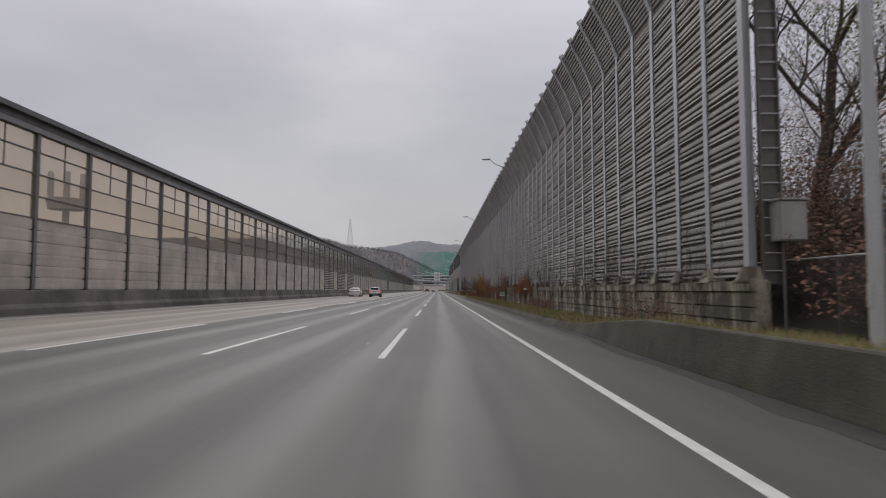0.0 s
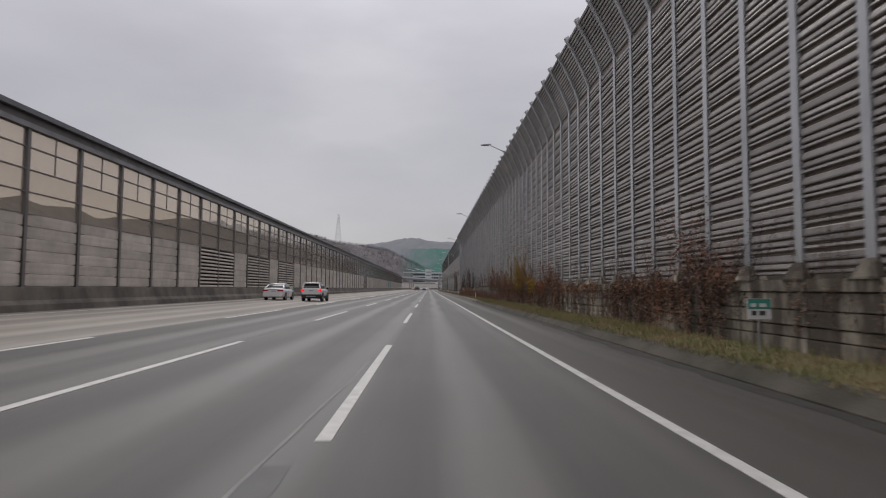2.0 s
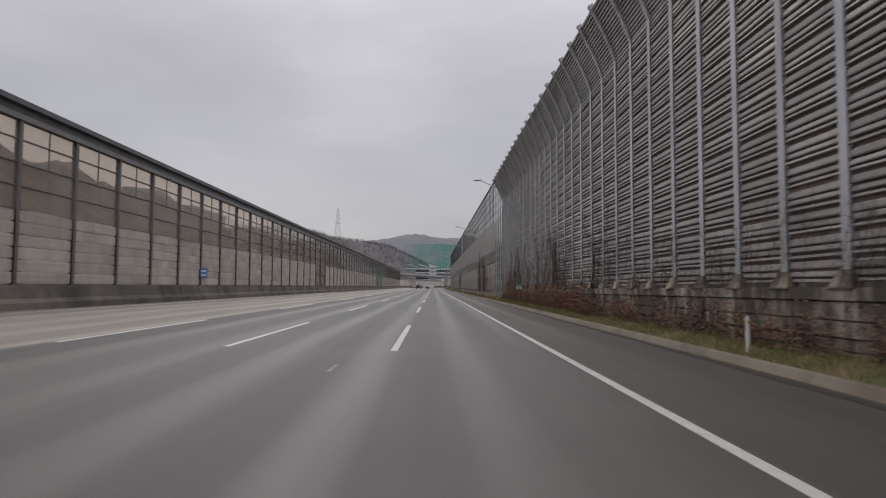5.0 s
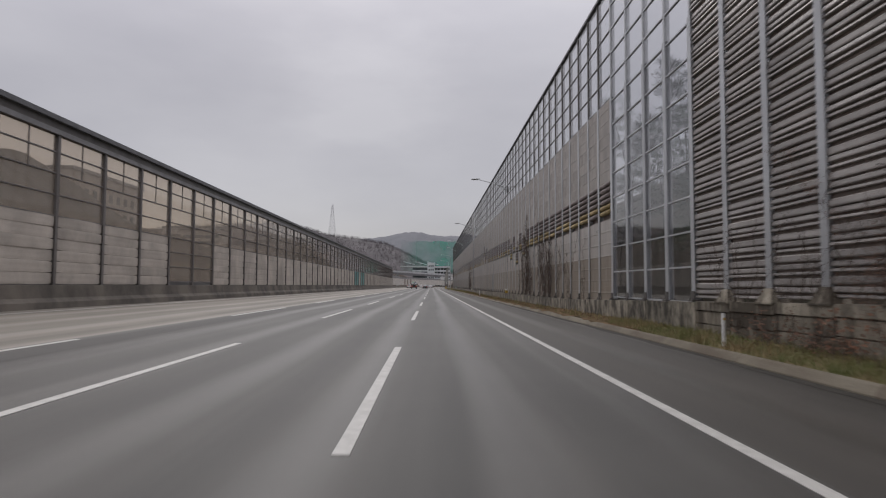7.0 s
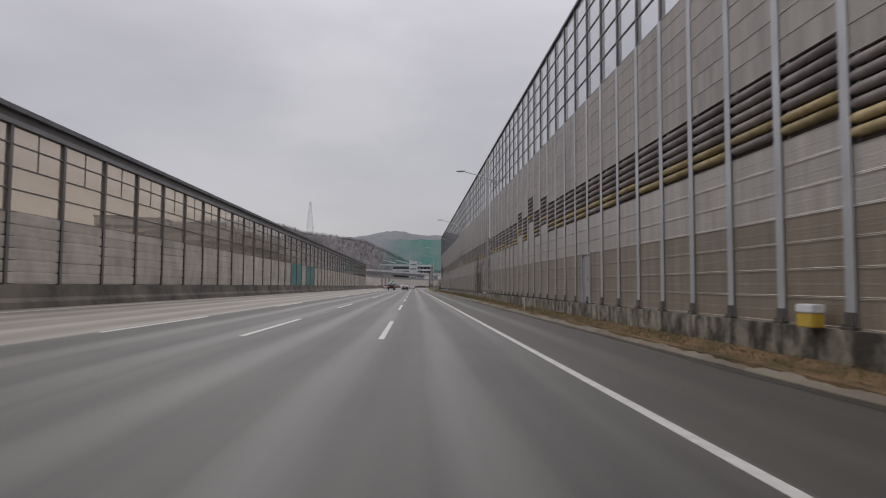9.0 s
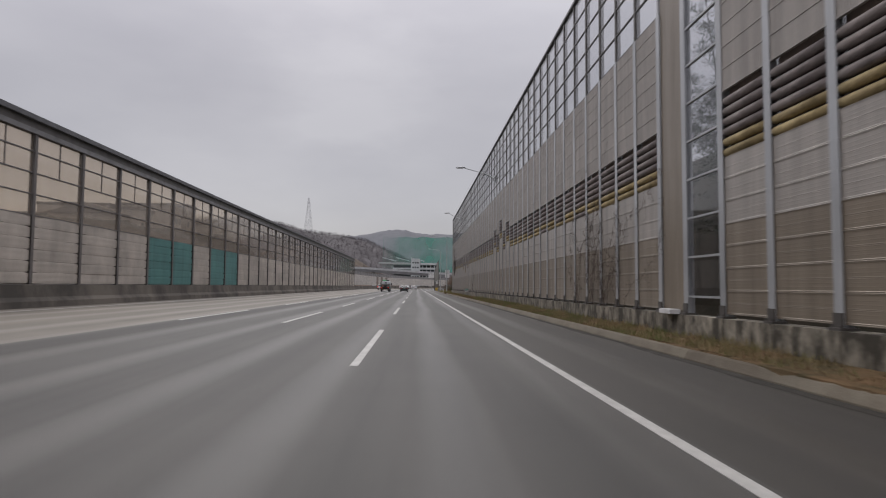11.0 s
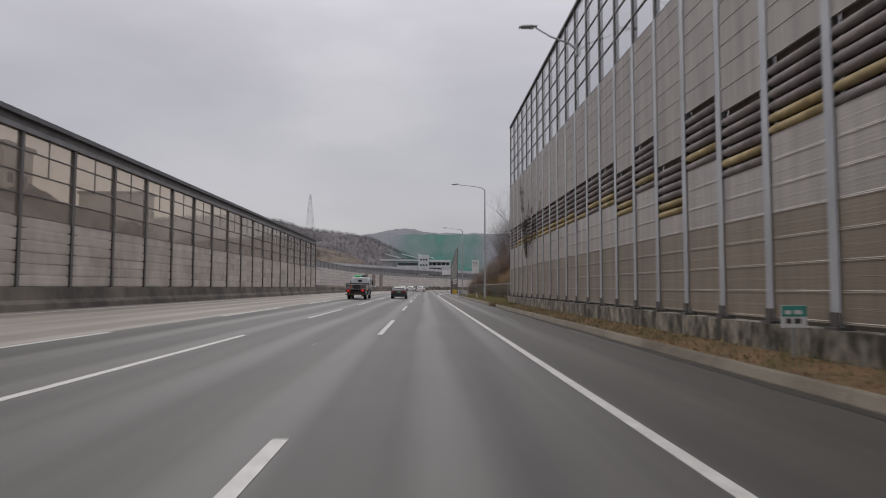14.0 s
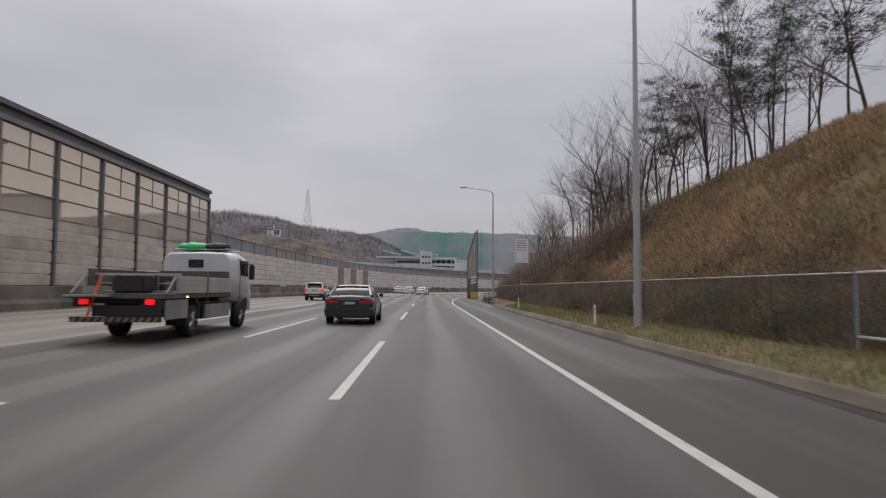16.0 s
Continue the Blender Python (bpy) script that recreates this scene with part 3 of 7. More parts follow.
def panel_mesh(name, material, hgt=PANEL_H):
    """A metal cassette with a bright lip, a groove across its middle and shallow horizontal ribs."""
    prof = [(0.06, 0.0), (0.004, 0.0), (0.002, 0.01), (0.006, 0.018), (0.012, 0.021), (0.012, 0.026), (0.005, 0.03), (0.006, 0.038), (0.013, 0.046)]
    half = hgt / 2
    for a, b in ((0.046, half - 0.012), (half + 0.012, hgt - 0.036)):
        for i in range(3):
            p, q = a + (b - a) * i / 3, a + (b - a) * (i + 1) / 3
            prof += [(0.013, p + 0.004), (0.0138, p + 0.012), (0.0138, q - 0.012), (0.013, q - 0.004)]
        if b < half:
            prof += [(0.013, half - 0.008), (0.016, half - 0.005), (0.016, half + 0.003), (0.011, half + 0.008)]
    prof += [(0.013, hgt - 0.036), (0.011, hgt - 0.026), (0.010, hgt - 0.018), (0.006, hgt - 0.014), (0.006, hgt - 0.004), (0.06, hgt - 0.004)]
    return mesh_of(name, extrude_y(bmesh.new(), prof, 0.1, 1.9), material)


def fluted_mesh(name, material, hgt=PANEL_H):
    """A metal cassette with upright flutes between its bottom and top lips."""
    bm = bmesh.new()
    box(bm, -0.006, 0.06, 0.1, 1.9, 0.0, 0.022)
    cols = []
    n = 24
    for i in range(n):
        y = 0.1 + 1.8 * i / n
        w = 1.8 / n
        for d, x in ((0.0, 0.012), (0.35, 0.012), (0.5, 0.003), (0.85, 0.003)):
            cols.append((y + d * w, x))
    cols.append((1.9, 0.012))
    low = [bm.verts.new((x, y, 0.021)) for y, x in cols]
    high = [bm.verts.new((x, y, hgt - 0.004)) for y, x in cols]
    for i in range(len(cols) - 1):
        bm.faces.new((low[i], high[i], high[i + 1], low[i + 1]))
    box(bm, 0.02, 0.06, 0.1, 1.9, 0.021, hgt - 0.004)
    return mesh_of(name, bm, material)


def tube_mesh(name, material):
    bm = bmesh.new()
    rod(bm, (0, 0.1, 0), (0, 1.9, 0), 0.098, sides=16)
    for f in bm.faces:
        f.smooth = len(f.verts) == 4
    me = bpy.data.meshes.new(name)
    bm.to_mesh(me)
    bm.free()
    me.materials.append(material)
    return me


def pane_mesh(name, w, hgt, material):
    bm = box(bmesh.new(), 0, 0.012, -w / 2, w / 2, 0, hgt)
    me = bpy.data.meshes.new(name)
    bm.to_mesh(me)
    bm.free()
    me.materials.append(material)
    return me


PANEL_L, PANEL_D, PANEL_U, PANEL_T = panel_mesh("panel", LIGHTPANEL), panel_mesh("panel", DARKPANEL), fluted_mesh("panel", LIGHTPANEL), fluted_mesh("panel", LIGHTPANEL, 0.38)
TUBE_D, TUBE_Y = tube_mesh("tube", TUBE), tube_mesh("tube", YELLOWTUBE)
ROW = (TOP - 9.3) / 5
PANE_TOP = pane_mesh("pane", 1.84, ROW - 0.05, SMOKEPANE)
GROW = 1.03
PANE_FULL = pane_mesh("pane", 1.84, GROW - 0.05, SMOKEPANE)
bm = box(bmesh.new(), -0.03, 0.05, 0.085, 1.915, -0.025, 0.025)
RAIL = bpy.data.meshes.new("rail")
bm.to_mesh(RAIL)
bm.free()
RAIL.materials.append(GALV)
bm = box(bmesh.new(), -0.02, 0.05, 0.085, 1.915, -0.025, 0.025)
RAILD = bpy.data.meshes.new("rail")
bm.to_mesh(RAILD)
bm.free()
RAILD.materials.append(FRAME)


def glazed(y):
    return y < A1 + 8 or 265.0 <= y < 270.0


SHIFTED = {16: -1, 18: -2, 20: -1, 33: 1, 35: 2, 37: 1, 63: 1, 65: 2, 67: 1, 82: -1, 84: -2, 86: -1}      # bays whose tubes sit higher or lower
piles2 = {}
BAYS_C = 101


def bay_y(k):
    """Post positions: the run is broken by a narrow filler bay before the second glazed stretch."""
    if k < 48:
        return A1 + 2 * k - (0.2 if k > 5 else 0.0)
    return A1 + 2 * k - 0.9 + 0.42 * max(0.0, 1 - (k - 48) / 28)


for k in range(BAYS_C + 1):
    y = bay_y(k)
    z0 = table(y, BASETOP) + 0.02
    key = round(9.3 + lift(y) - z0, 2)
    if key not in POST_C:
        POST_C[key] = post_mesh("post", key)
    p = place("post", POST_C[key], barrier2, m=pose(WX, y, z0))
    place("post_foot", FOOTMESH, p)
    bm = box(bmesh.new(), WX + 0.02, WX + 0.2, y - 0.06, y + 0.06, 9.3 + lift(y), TOP + lift(y))
    part("upper_post", bm, GALV if glazed(y) or glazed(y - 1) else FRAME, barrier2)
    if k == BAYS_C:
        break
    if k == 47:
        part("filler_panel", box(bmesh.new(), WX + 0.05, WX + 0.1, y + 0.1, y + 1.6, 0.72, TOP + lift(y)), DARKPANEL, barrier2)
        continue
    z0 = 0.9 + lift(y)
    near = y < 222
    top = TOP + lift(y)
    if glazed(y):
        z = z0
        while z < top - 0.3:
            put(near, piles2, "rail", RAIL, barrier2, pose(WX + 0.055, y, z))
            put(near, piles2, "pane", PANE_FULL, barrier2, pose(WX + 0.055, y + 1, z + 0.03), True)
            z += GROW
    else:
        shift = SHIFTED.get(k, 0)
        band = 4.47 + PANEL_H * shift
        seam = 2.62 + lift(y)                 # the brown panels end here
        foot = table(y, BASETOP) + 0.05
        for i in range(-4, 13):
            z = seam + PANEL_H * i
            if 3 + shift <= i <= 5 + shift or z < foot - 0.5:
                continue
            me = PANEL_D if i < 0 else PANEL_L if i < 3 + shift else PANEL_T if i == 12 else PANEL_U
            put(near, piles2, "panel", me, barrier2, pose(WX + 0.024, y, z))
        part("tube_backing", box(bmesh.new(), WX + 0.21, WX + 0.24, y + 0.09, y + 1.91, band - 0.5, band + 2.1), BACKING, barrier2)
        for i in range(6):
            yellow = (i == 1 and rng.random() < 0.9) or (i == 0 and rng.random() < 0.8)
            put(near, piles2, "tube", TUBE_Y if yellow else TUBE_D, barrier2, pose(WX + 0.105, y, band + 0.12 + 0.243 * i))
        for i in range(5):
            put(near, piles2, "rail", RAILD, barrier2, pose(WX + 0.05, y, 9.3 + lift(y) + ROW * i))
            put(near, piles2, "pane", PANE_TOP, barrier2, pose(WX + 0.05, y + 1, 9.33 + lift(y) + ROW * i), True)
bm = bmesh.new()
for k in range(BAYS_C):
    y = bay_y(k)
    box(bm, WX - 0.03, WX + 0.23, y, bay_y(k + 1) - 0.001, TOP + lift(y), TOP + lift(y) + 0.12)
part("top_rail", bm, CAPSTEEL, barrier2)
for pile in piles2.values():
    pile.link()

# ---- inner side: concrete barrier, posts, panels and beige glazing ----
LX = -16.0
CAPLIGHT = mat("pale_cap_steel", (0.24, 0.235, 0.235), 0.5, 0.3, dark=0.7, scale=1.2, fine=40, bump=0.05)
L0, L1 = -39.4, 424.6
inner = thing("inner_noise_barrier", "noise barrier of grey panels below beige tinted glazing with dark steel posts", "noise barrier", kind="structure")
bm = bmesh.new()
for y0, y1 in zip(spans(-60, 860, 4)[:-1], spans(-60, 860, 4)[1:]):
    x0, x1 = bend(y0), bend(y1)
    prof = [(-15.42, 0.2), (-15.5, 0.62), (-15.68, 0.8), (-15.78, 1.34), (-15.80, 1.36), (-16.3, 1.36), (-16.3, 0.2)]
    a = [bm.verts.new((x + x0, y0, z)) for x, z in prof]
    b = [bm.verts.new((x + x1, y1, z)) for x, z in prof]
    for i in range(6):
        bm.faces.new((a[i], b[i], b[i + 1], a[i + 1]))
tagged(part("concrete_barrier", bm, STAINED), "dark stained concrete safety barrier along the inner lane", "barrier", kind="structure")


bm = bmesh.new()
box(bm, -0.11, -0.095, -0.1, 0.1, 0, 6.85)
box(bm, 0.095, 0.11, -0.1, 0.1, 0, 6.85)
box(bm, -0.095, 0.095, -0.006, 0.006, 0, 6.85)
LPOST = mesh_of("post", bm, POSTGREY)
LPROF = [(-0.05, 0), (0.042, 0.0), (0.05, 0.012), (0.056, 0.12), (0.053, 0.25), (0.056, 0.36), (0.05, 0.462), (0.042, 0.474), (-0.05, 0.472)]


def board_mesh(seed, material):
    """A bowed and slightly warped board, rounded at its ends."""
    rg = random.Random(seed)
    bm = bmesh.new()
    bow, drop = rg.uniform(-0.012, 0.02), [rg.uniform(-0.012, 0.008) for _ in range(9)]
    loops = []
    for i in range(9):
        u = i / 8
        end = 0.03 if i in (0, 8) else 0.0
        dx = bow * math.sin(math.pi * u) + rg.uniform(-0.005, 0.005) - end
        loops.append([bm.verts.new((x + dx, 0.1 + 3.8 * u, z * 1.055 + (drop[i] + end if z < 0.1 else -end if z > 0.4 else 0))) for x, z in LPROF])
    for a, b in zip(loops, loops[1:]):
        for i in range(len(LPROF)):
            bm.faces.new((a[i], a[(i + 1) % len(LPROF)], b[(i + 1) % len(LPROF)], b[i]))
    bm.faces.new(loops[0][::-1])
    bm.faces.new(loops[-1])
    return mesh_of("panel", bm, material)


LPANEL = [board_mesh(i, LEFTPANEL) for i in range(7)]
LTEAL = [board_mesh(i, TEAL) for i in range(3)]
LROW = 0.945
LPANE = pane_mesh("pane", 3.78, LROW - 0.05, BEIGEPANE)
LHALF = pane_mesh("pane", 1.86, LROW - 0.05, BEIGEPANE)
LRAIL = mesh_of("rail", box(bmesh.new(), -0.03, 0.07, 0.1, 3.9, -0.025, 0.025), POSTGREY)
LMULL = mesh_of("mullion", box(bmesh.new(), -0.02, 0.035, -0.02, 0.02, 0.0, LROW - 0.05), POSTGREY)
LSLAT = mesh_of("slat", extrude_y(bmesh.new(), [(-1.4 * a, 1.15 * b) for a, b in slat_profile(0, 0)][::-1], 0.1, 3.9), LEFTPANEL)
# shade between the louvre slats, put into the dark colour of their backing
GAPSHADE = mat("louvre_gap_shade", (0.075, 0.066, 0.06), 0.95, dark=0.6, scale=2, fine=30, bump=0.3, gloss=0.1)
piles3 = {}
BAYS_L = round((L1 - L0) / 4)


def inner_y(k):
    """Post positions: the bays are a little short between y = 150 and 300."""
    y = L0 + 4 * k
    return y + table(y, ((-40, 0.1), (150, 0.05), (215, -0.08), (300, -0.5), (430, -0.5)))


for k in range(BAYS_L + 1):
    y = inner_y(k)
    dz = 0.02
    place("post", LPOST, inner, m=pose(LX, y, 1.34 + dz))
    if k == BAYS_L:
        break
    near = 60 < y < 205 or y > 372
    open_bay = 196 < y < 201
    teal = 303 < y < 309 or 291 < y < 297
    louvre = 80 < y < 85 or 92 < y < 97 or 104 < y < 109
    if louvre:
        z = 1.45 + dz
        while z < 4.35 + dz:
            put(near, piles3, "slat", LSLAT, inner, pose(LX + 0.05, y, z))
            z += 0.27
        part("slat_backing", box(bmesh.new(), LX - 0.2, LX - 0.16, y + 0.1, y + 3.9, 1.36 + dz, 4.39 + dz), GAPSHADE, inner)
    elif not open_bay:
        part("panel_backing", box(bmesh.new(), LX - 0.09, LX - 0.06, y + 0.1, y + 3.9, 1.36 + dz, 4.39 + dz), BACKING, inner)
        for i in range(6):
            put(near, piles3, "panel", rng.choice(LTEAL if teal else LPANEL), inner, pose(LX + rng.uniform(-0.012, 0.012), y, 1.37 + dz + 0.505 * i, 0, rng.uniform(-1.0, 1.6), 0))
    for i in range(-3 if open_bay else 0, 4):
        z = 4.4 + dz + LROW * i
        put(near, piles3, "rail", LRAIL, inner, pose(LX, y, z))
        if i >= 2:
            for d in (1.06, 2.94):
                put(near, piles3, "pane", LHALF, inner, pose(LX, y + d, z + 0.03), True)
            put(near, piles3, "mullion", LMULL, inner, pose(LX, y + 2, z + 0.03))
        else:
            put(near, piles3, "pane", LPANE, inner, pose(LX, y + 2, z + 0.03), True)
for pile in piles3.values():
    pile.link()
bm, bd, bl = bmesh.new(), bmesh.new(), bmesh.new()
for k in range(BAYS_L):
    y, y2 = inner_y(k), inner_y(k + 1) - 0.001
    box(bm, LX - 0.16, LX + 0.24, y, y2, 8.62, 8.84)
    box(bd, LX - 0.14, LX + 0.04, y, y2, 8.252, 8.618)
    box(bl, LX - 0.14, LX + 0.17, y, y2, 8.03, 8.25)
part("cap_beam", bm, CAPSTEEL, inner, "grey steel cap beam")
part("cap_web", bd, FRAME, inner, "dark recessed steel band under the cap")
part("head_rail", bl, CAPLIGHT, inner, "paler steel rail over the glazing")

# ---- hills, hillside, trees ----
# HILL, FARHILL, HILLWOOD: haze of the distance mixed into their base colours
HILL = mat("wooded_hill", (0.115, 0.104, 0.108), 0.95, dark=0.5, scale=0.02, fine=0.35, bump=0.0)
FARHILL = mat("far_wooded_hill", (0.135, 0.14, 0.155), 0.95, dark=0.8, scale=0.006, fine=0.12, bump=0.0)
HILLWOOD = mat("hazed_hill_wood", (0.12, 0.107, 0.112), 0.95, dark=0.7, scale=0.02, fine=0.35, bump=0.0, gloss=0.05)
CLEARING = mat("dry_hill_clearing", (0.165, 0.137, 0.108), 0.95, scale=0.07, fine=0.6, bump=0.0, grime=(0.085, 0.072, 0.066), cover=0.5, gloss=0.1)
SLOPE = mat("brown_winter_slope", (0.19, 0.125, 0.075), 0.95, scale=0.35, fine=5, bump=0.8, grime=(0.14, 0.11, 0.065), cover=0.5, gloss=0.1)
BARK = mat("grey_bark", (0.10, 0.088, 0.078), 0.9, dark=0.5, scale=4, streak=(1, 1, 0.3), fine=40, bump=0.4, gloss=0.12)
TWIG = mat("twig", (0.15, 0.122, 0.105), 0.9, dark=0.6, scale=3, fine=30, bump=0.0, gloss=0.12)
PINE = mat("pine_needles", (0.065, 0.09, 0.055), 0.85, dark=0.55, scale=1.5, fine=20, bump=0.0, gloss=0.12)
SPARSE = mat("yellow_green_leaves", (0.18, 0.20, 0.07), 0.85, dark=0.6, scale=1.5, fine=20, bump=0.0, gloss=0.12)
RUSSET = mat("russet_dead_leaves", (0.27, 0.145, 0.095), 0.9, dark=0.5, scale=1.6, fine=25, bump=0.0, gloss=0.12)
BROWNLEAF = mat("brown_dead_vine", (0.24, 0.145, 0.105), 0.9, dark=0.5, scale=1.6, fine=25, bump=0.0, gloss=0.12)
BRIGHTRUSSET = mat("bright_russet_leaves", (0.30, 0.125, 0.06), 0.9, dark=0.5, scale=1.6, fine=25, bump=0.0, gloss=0.12)
AMBER = mat("amber_leaves", (0.36, 0.23, 0.06), 0.85, dark=0.5, scale=1.6, fine=25, bump=0.0, gloss=0.12)
GREENLEAF = mat("green_leaves", (0.075, 0.10, 0.035), 0.85, dark=0.5, scale=1.6, fine=25, bump=0.0, gloss=0.12)
BLADE = mat("grass_blades", (0.18, 0.20, 0.08), 0.85, dark=0.65, scale=0.9, fine=12, bump=0.0, grime=(0.33, 0.25, 0.145), cover=0.49, gloss=0.12)
LITTER = mat("fallen_leaves", (0.19, 0.128, 0.072), 0.9, dark=0.5, scale=1.2, fine=12, bump=0.0, gloss=0.12)


def ridge(name, material, y0, depth, profile, rough, label, step=12):
    """A hill across the view: profile rows (x, height of the crest)."""
    bm = bmesh.new()
    xs = spans(profile[0][0], profile[-1][0], step)
    vs = []
    for j in range(25):
        v = j / 24
        shape = math.sin(min(1.0, v / 0.6) * math.pi / 2) if v < 0.6 else math.cos((v - 0.6) / 0.4 * math.pi / 2)
        row = []
        for x in xs:
            z = table(x, profile) * shape
            z += rough * shape * (noise.noise((x / 60, v * 8, y0)) + 0.6 * noise.noise((x / 18, v * 20, y0)) + 0.55 * noise.noise((x / 5, v * 60, y0)))
            row.append(bm.verts.new((x, y0 + depth * v, max(-3, z))))
        vs.append(row)
    for r in range(24):
        for c in range(len(xs) - 1):
            bm.faces.new((vs[r][c], vs[r][c + 1], vs[r + 1][c + 1], vs[r + 1][c]))
    return tagged(part(name, bm, material), label, "hill", kind="structure")


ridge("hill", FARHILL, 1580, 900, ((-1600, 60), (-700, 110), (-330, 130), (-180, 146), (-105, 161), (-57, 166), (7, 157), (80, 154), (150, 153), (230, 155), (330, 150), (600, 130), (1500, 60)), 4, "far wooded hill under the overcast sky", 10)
ridge("hill", HILL, 1100, 550, ((-1100, 70), (-600, 112), (-420, 118), (-365, 121), (-313, 124), (-246, 113), (-207, 100), (-150, 94), (-92, 84), (-40, 60), (10, 36), (80, 20), (200, 14), (420, 30), (900, 40)), 3, "brown wooded hill behind the inner barrier", 6)
ridge("hill", CLEARING, 690, 120, ((-170, 0), (-135, 22), (-108, 34), (-78, 31), (-50, 24), (-25, 10), (0, 0)), 2, "dry grass clearing on the hill foot", 4)
def mesh_from(name, verts, faces, material):
    me = bpy.data.meshes.new(name)
    me.from_pydata(verts, [], faces)
    me.materials.append(material)
    me.update()
    return me


def limb(V, F, a, b, r0, r1, sides):
    d = (b - a)
    if d.length < 1e-4:
        return
    side = d.orthogonal().normalized()
    up = d.cross(side).normalized()
    n = len(V)
    for c, r in ((a, r0), (b, r1)):
        for i in range(sides):
            t = 2 * math.pi * i / sides
            V.append(c + side * (r * math.cos(t)) + up * (r * math.sin(t)))
    for i in range(sides):
        j = (i + 1) % sides
        F.append((n + i, n + j, n + sides + j, n + sides + i))


def leaf(V, F, c, size, rg):
    a = Vector((rg.uniform(-1, 1), rg.uniform(-1, 1), rg.uniform(-1, 1))).normalized() * size
    b = a.orthogonal().normalized() * size * rg.uniform(0.4, 0.8)
    n = len(V)
    V += [c - a, c + b, c + a, c - b]
    F.append((n, n + 1, n + 2, n + 3))


def grow(VT, FT, VC, FC, tips, p, d, length, r, depth, rg, droop):
    """Branches: stout ones into the trunk mesh, fine ones into the crown."""
    steps = 3 if depth > 1 else 2
    for s in range(steps):
        d = (d + Vector((rg.uniform(-1, 1), rg.uniform(-1, 1), rg.uniform(-0.4, 0.7) - droop)) * (0.16 if depth > 2 else 0.26)).normalized()
        q = p + d * (length / steps)
        r2 = r * (0.86 if depth > 1 else 0.6)
        if r > 0.03:
            limb(VT, FT, p, q, r, r2, 6 if r > 0.07 else 4)
        else:
            limb(VC, FC, p, q, r, r2, 3)
        p, r = q, r2
        if depth > 0:
            for _ in range(2 if s < steps - 1 else 3):
                if rg.random() < 0.88:
                    out = (d + Vector((rg.uniform(-1, 1), rg.uniform(-1, 1), rg.uniform(-0.35, 0.7))).normalized() * 1.05).normalized()
                    grow(VT, FT, VC, FC, tips, p, out, length * rg.uniform(0.5, 0.72), r * 0.55, depth - 1, rg, droop)
    tips.append(p)


def bare_tree(seed, hgt, name, label, leaves=None, density=0, stout=0.0085):
    rg = random.Random(seed)
    VT, FT, VC, FC, tips = [], [], [], [], []
    grow(VT, FT, VC, FC, tips, Vector((0, 0, -0.3)), Vector((rg.uniform(-0.1, 0.1), rg.uniform(-0.1, 0.1), 1)), hgt * 0.5, hgt * stout, 4, rg, 0.0)
    ob = thing(name, label, "tree", group="trees on the slope")
    place("trunk", mesh_from("trunk", VT, FT, BARK), ob)
    crown = place("crown", mesh_from("crown", VC, FC, TWIG), ob)
    if leaves:
        V, F = [], []
        for t in tips:
            for _ in range(density):
                leaf(V, F, t + Vector((rg.gauss(0, 0.3), rg.gauss(0, 0.3), rg.gauss(0, 0.3))), rg.uniform(0.04, 0.09), rg)
        tagged(place("foliage", mesh_from("foliage", V, F, leaves), crown), kind="stuff")
    return ob


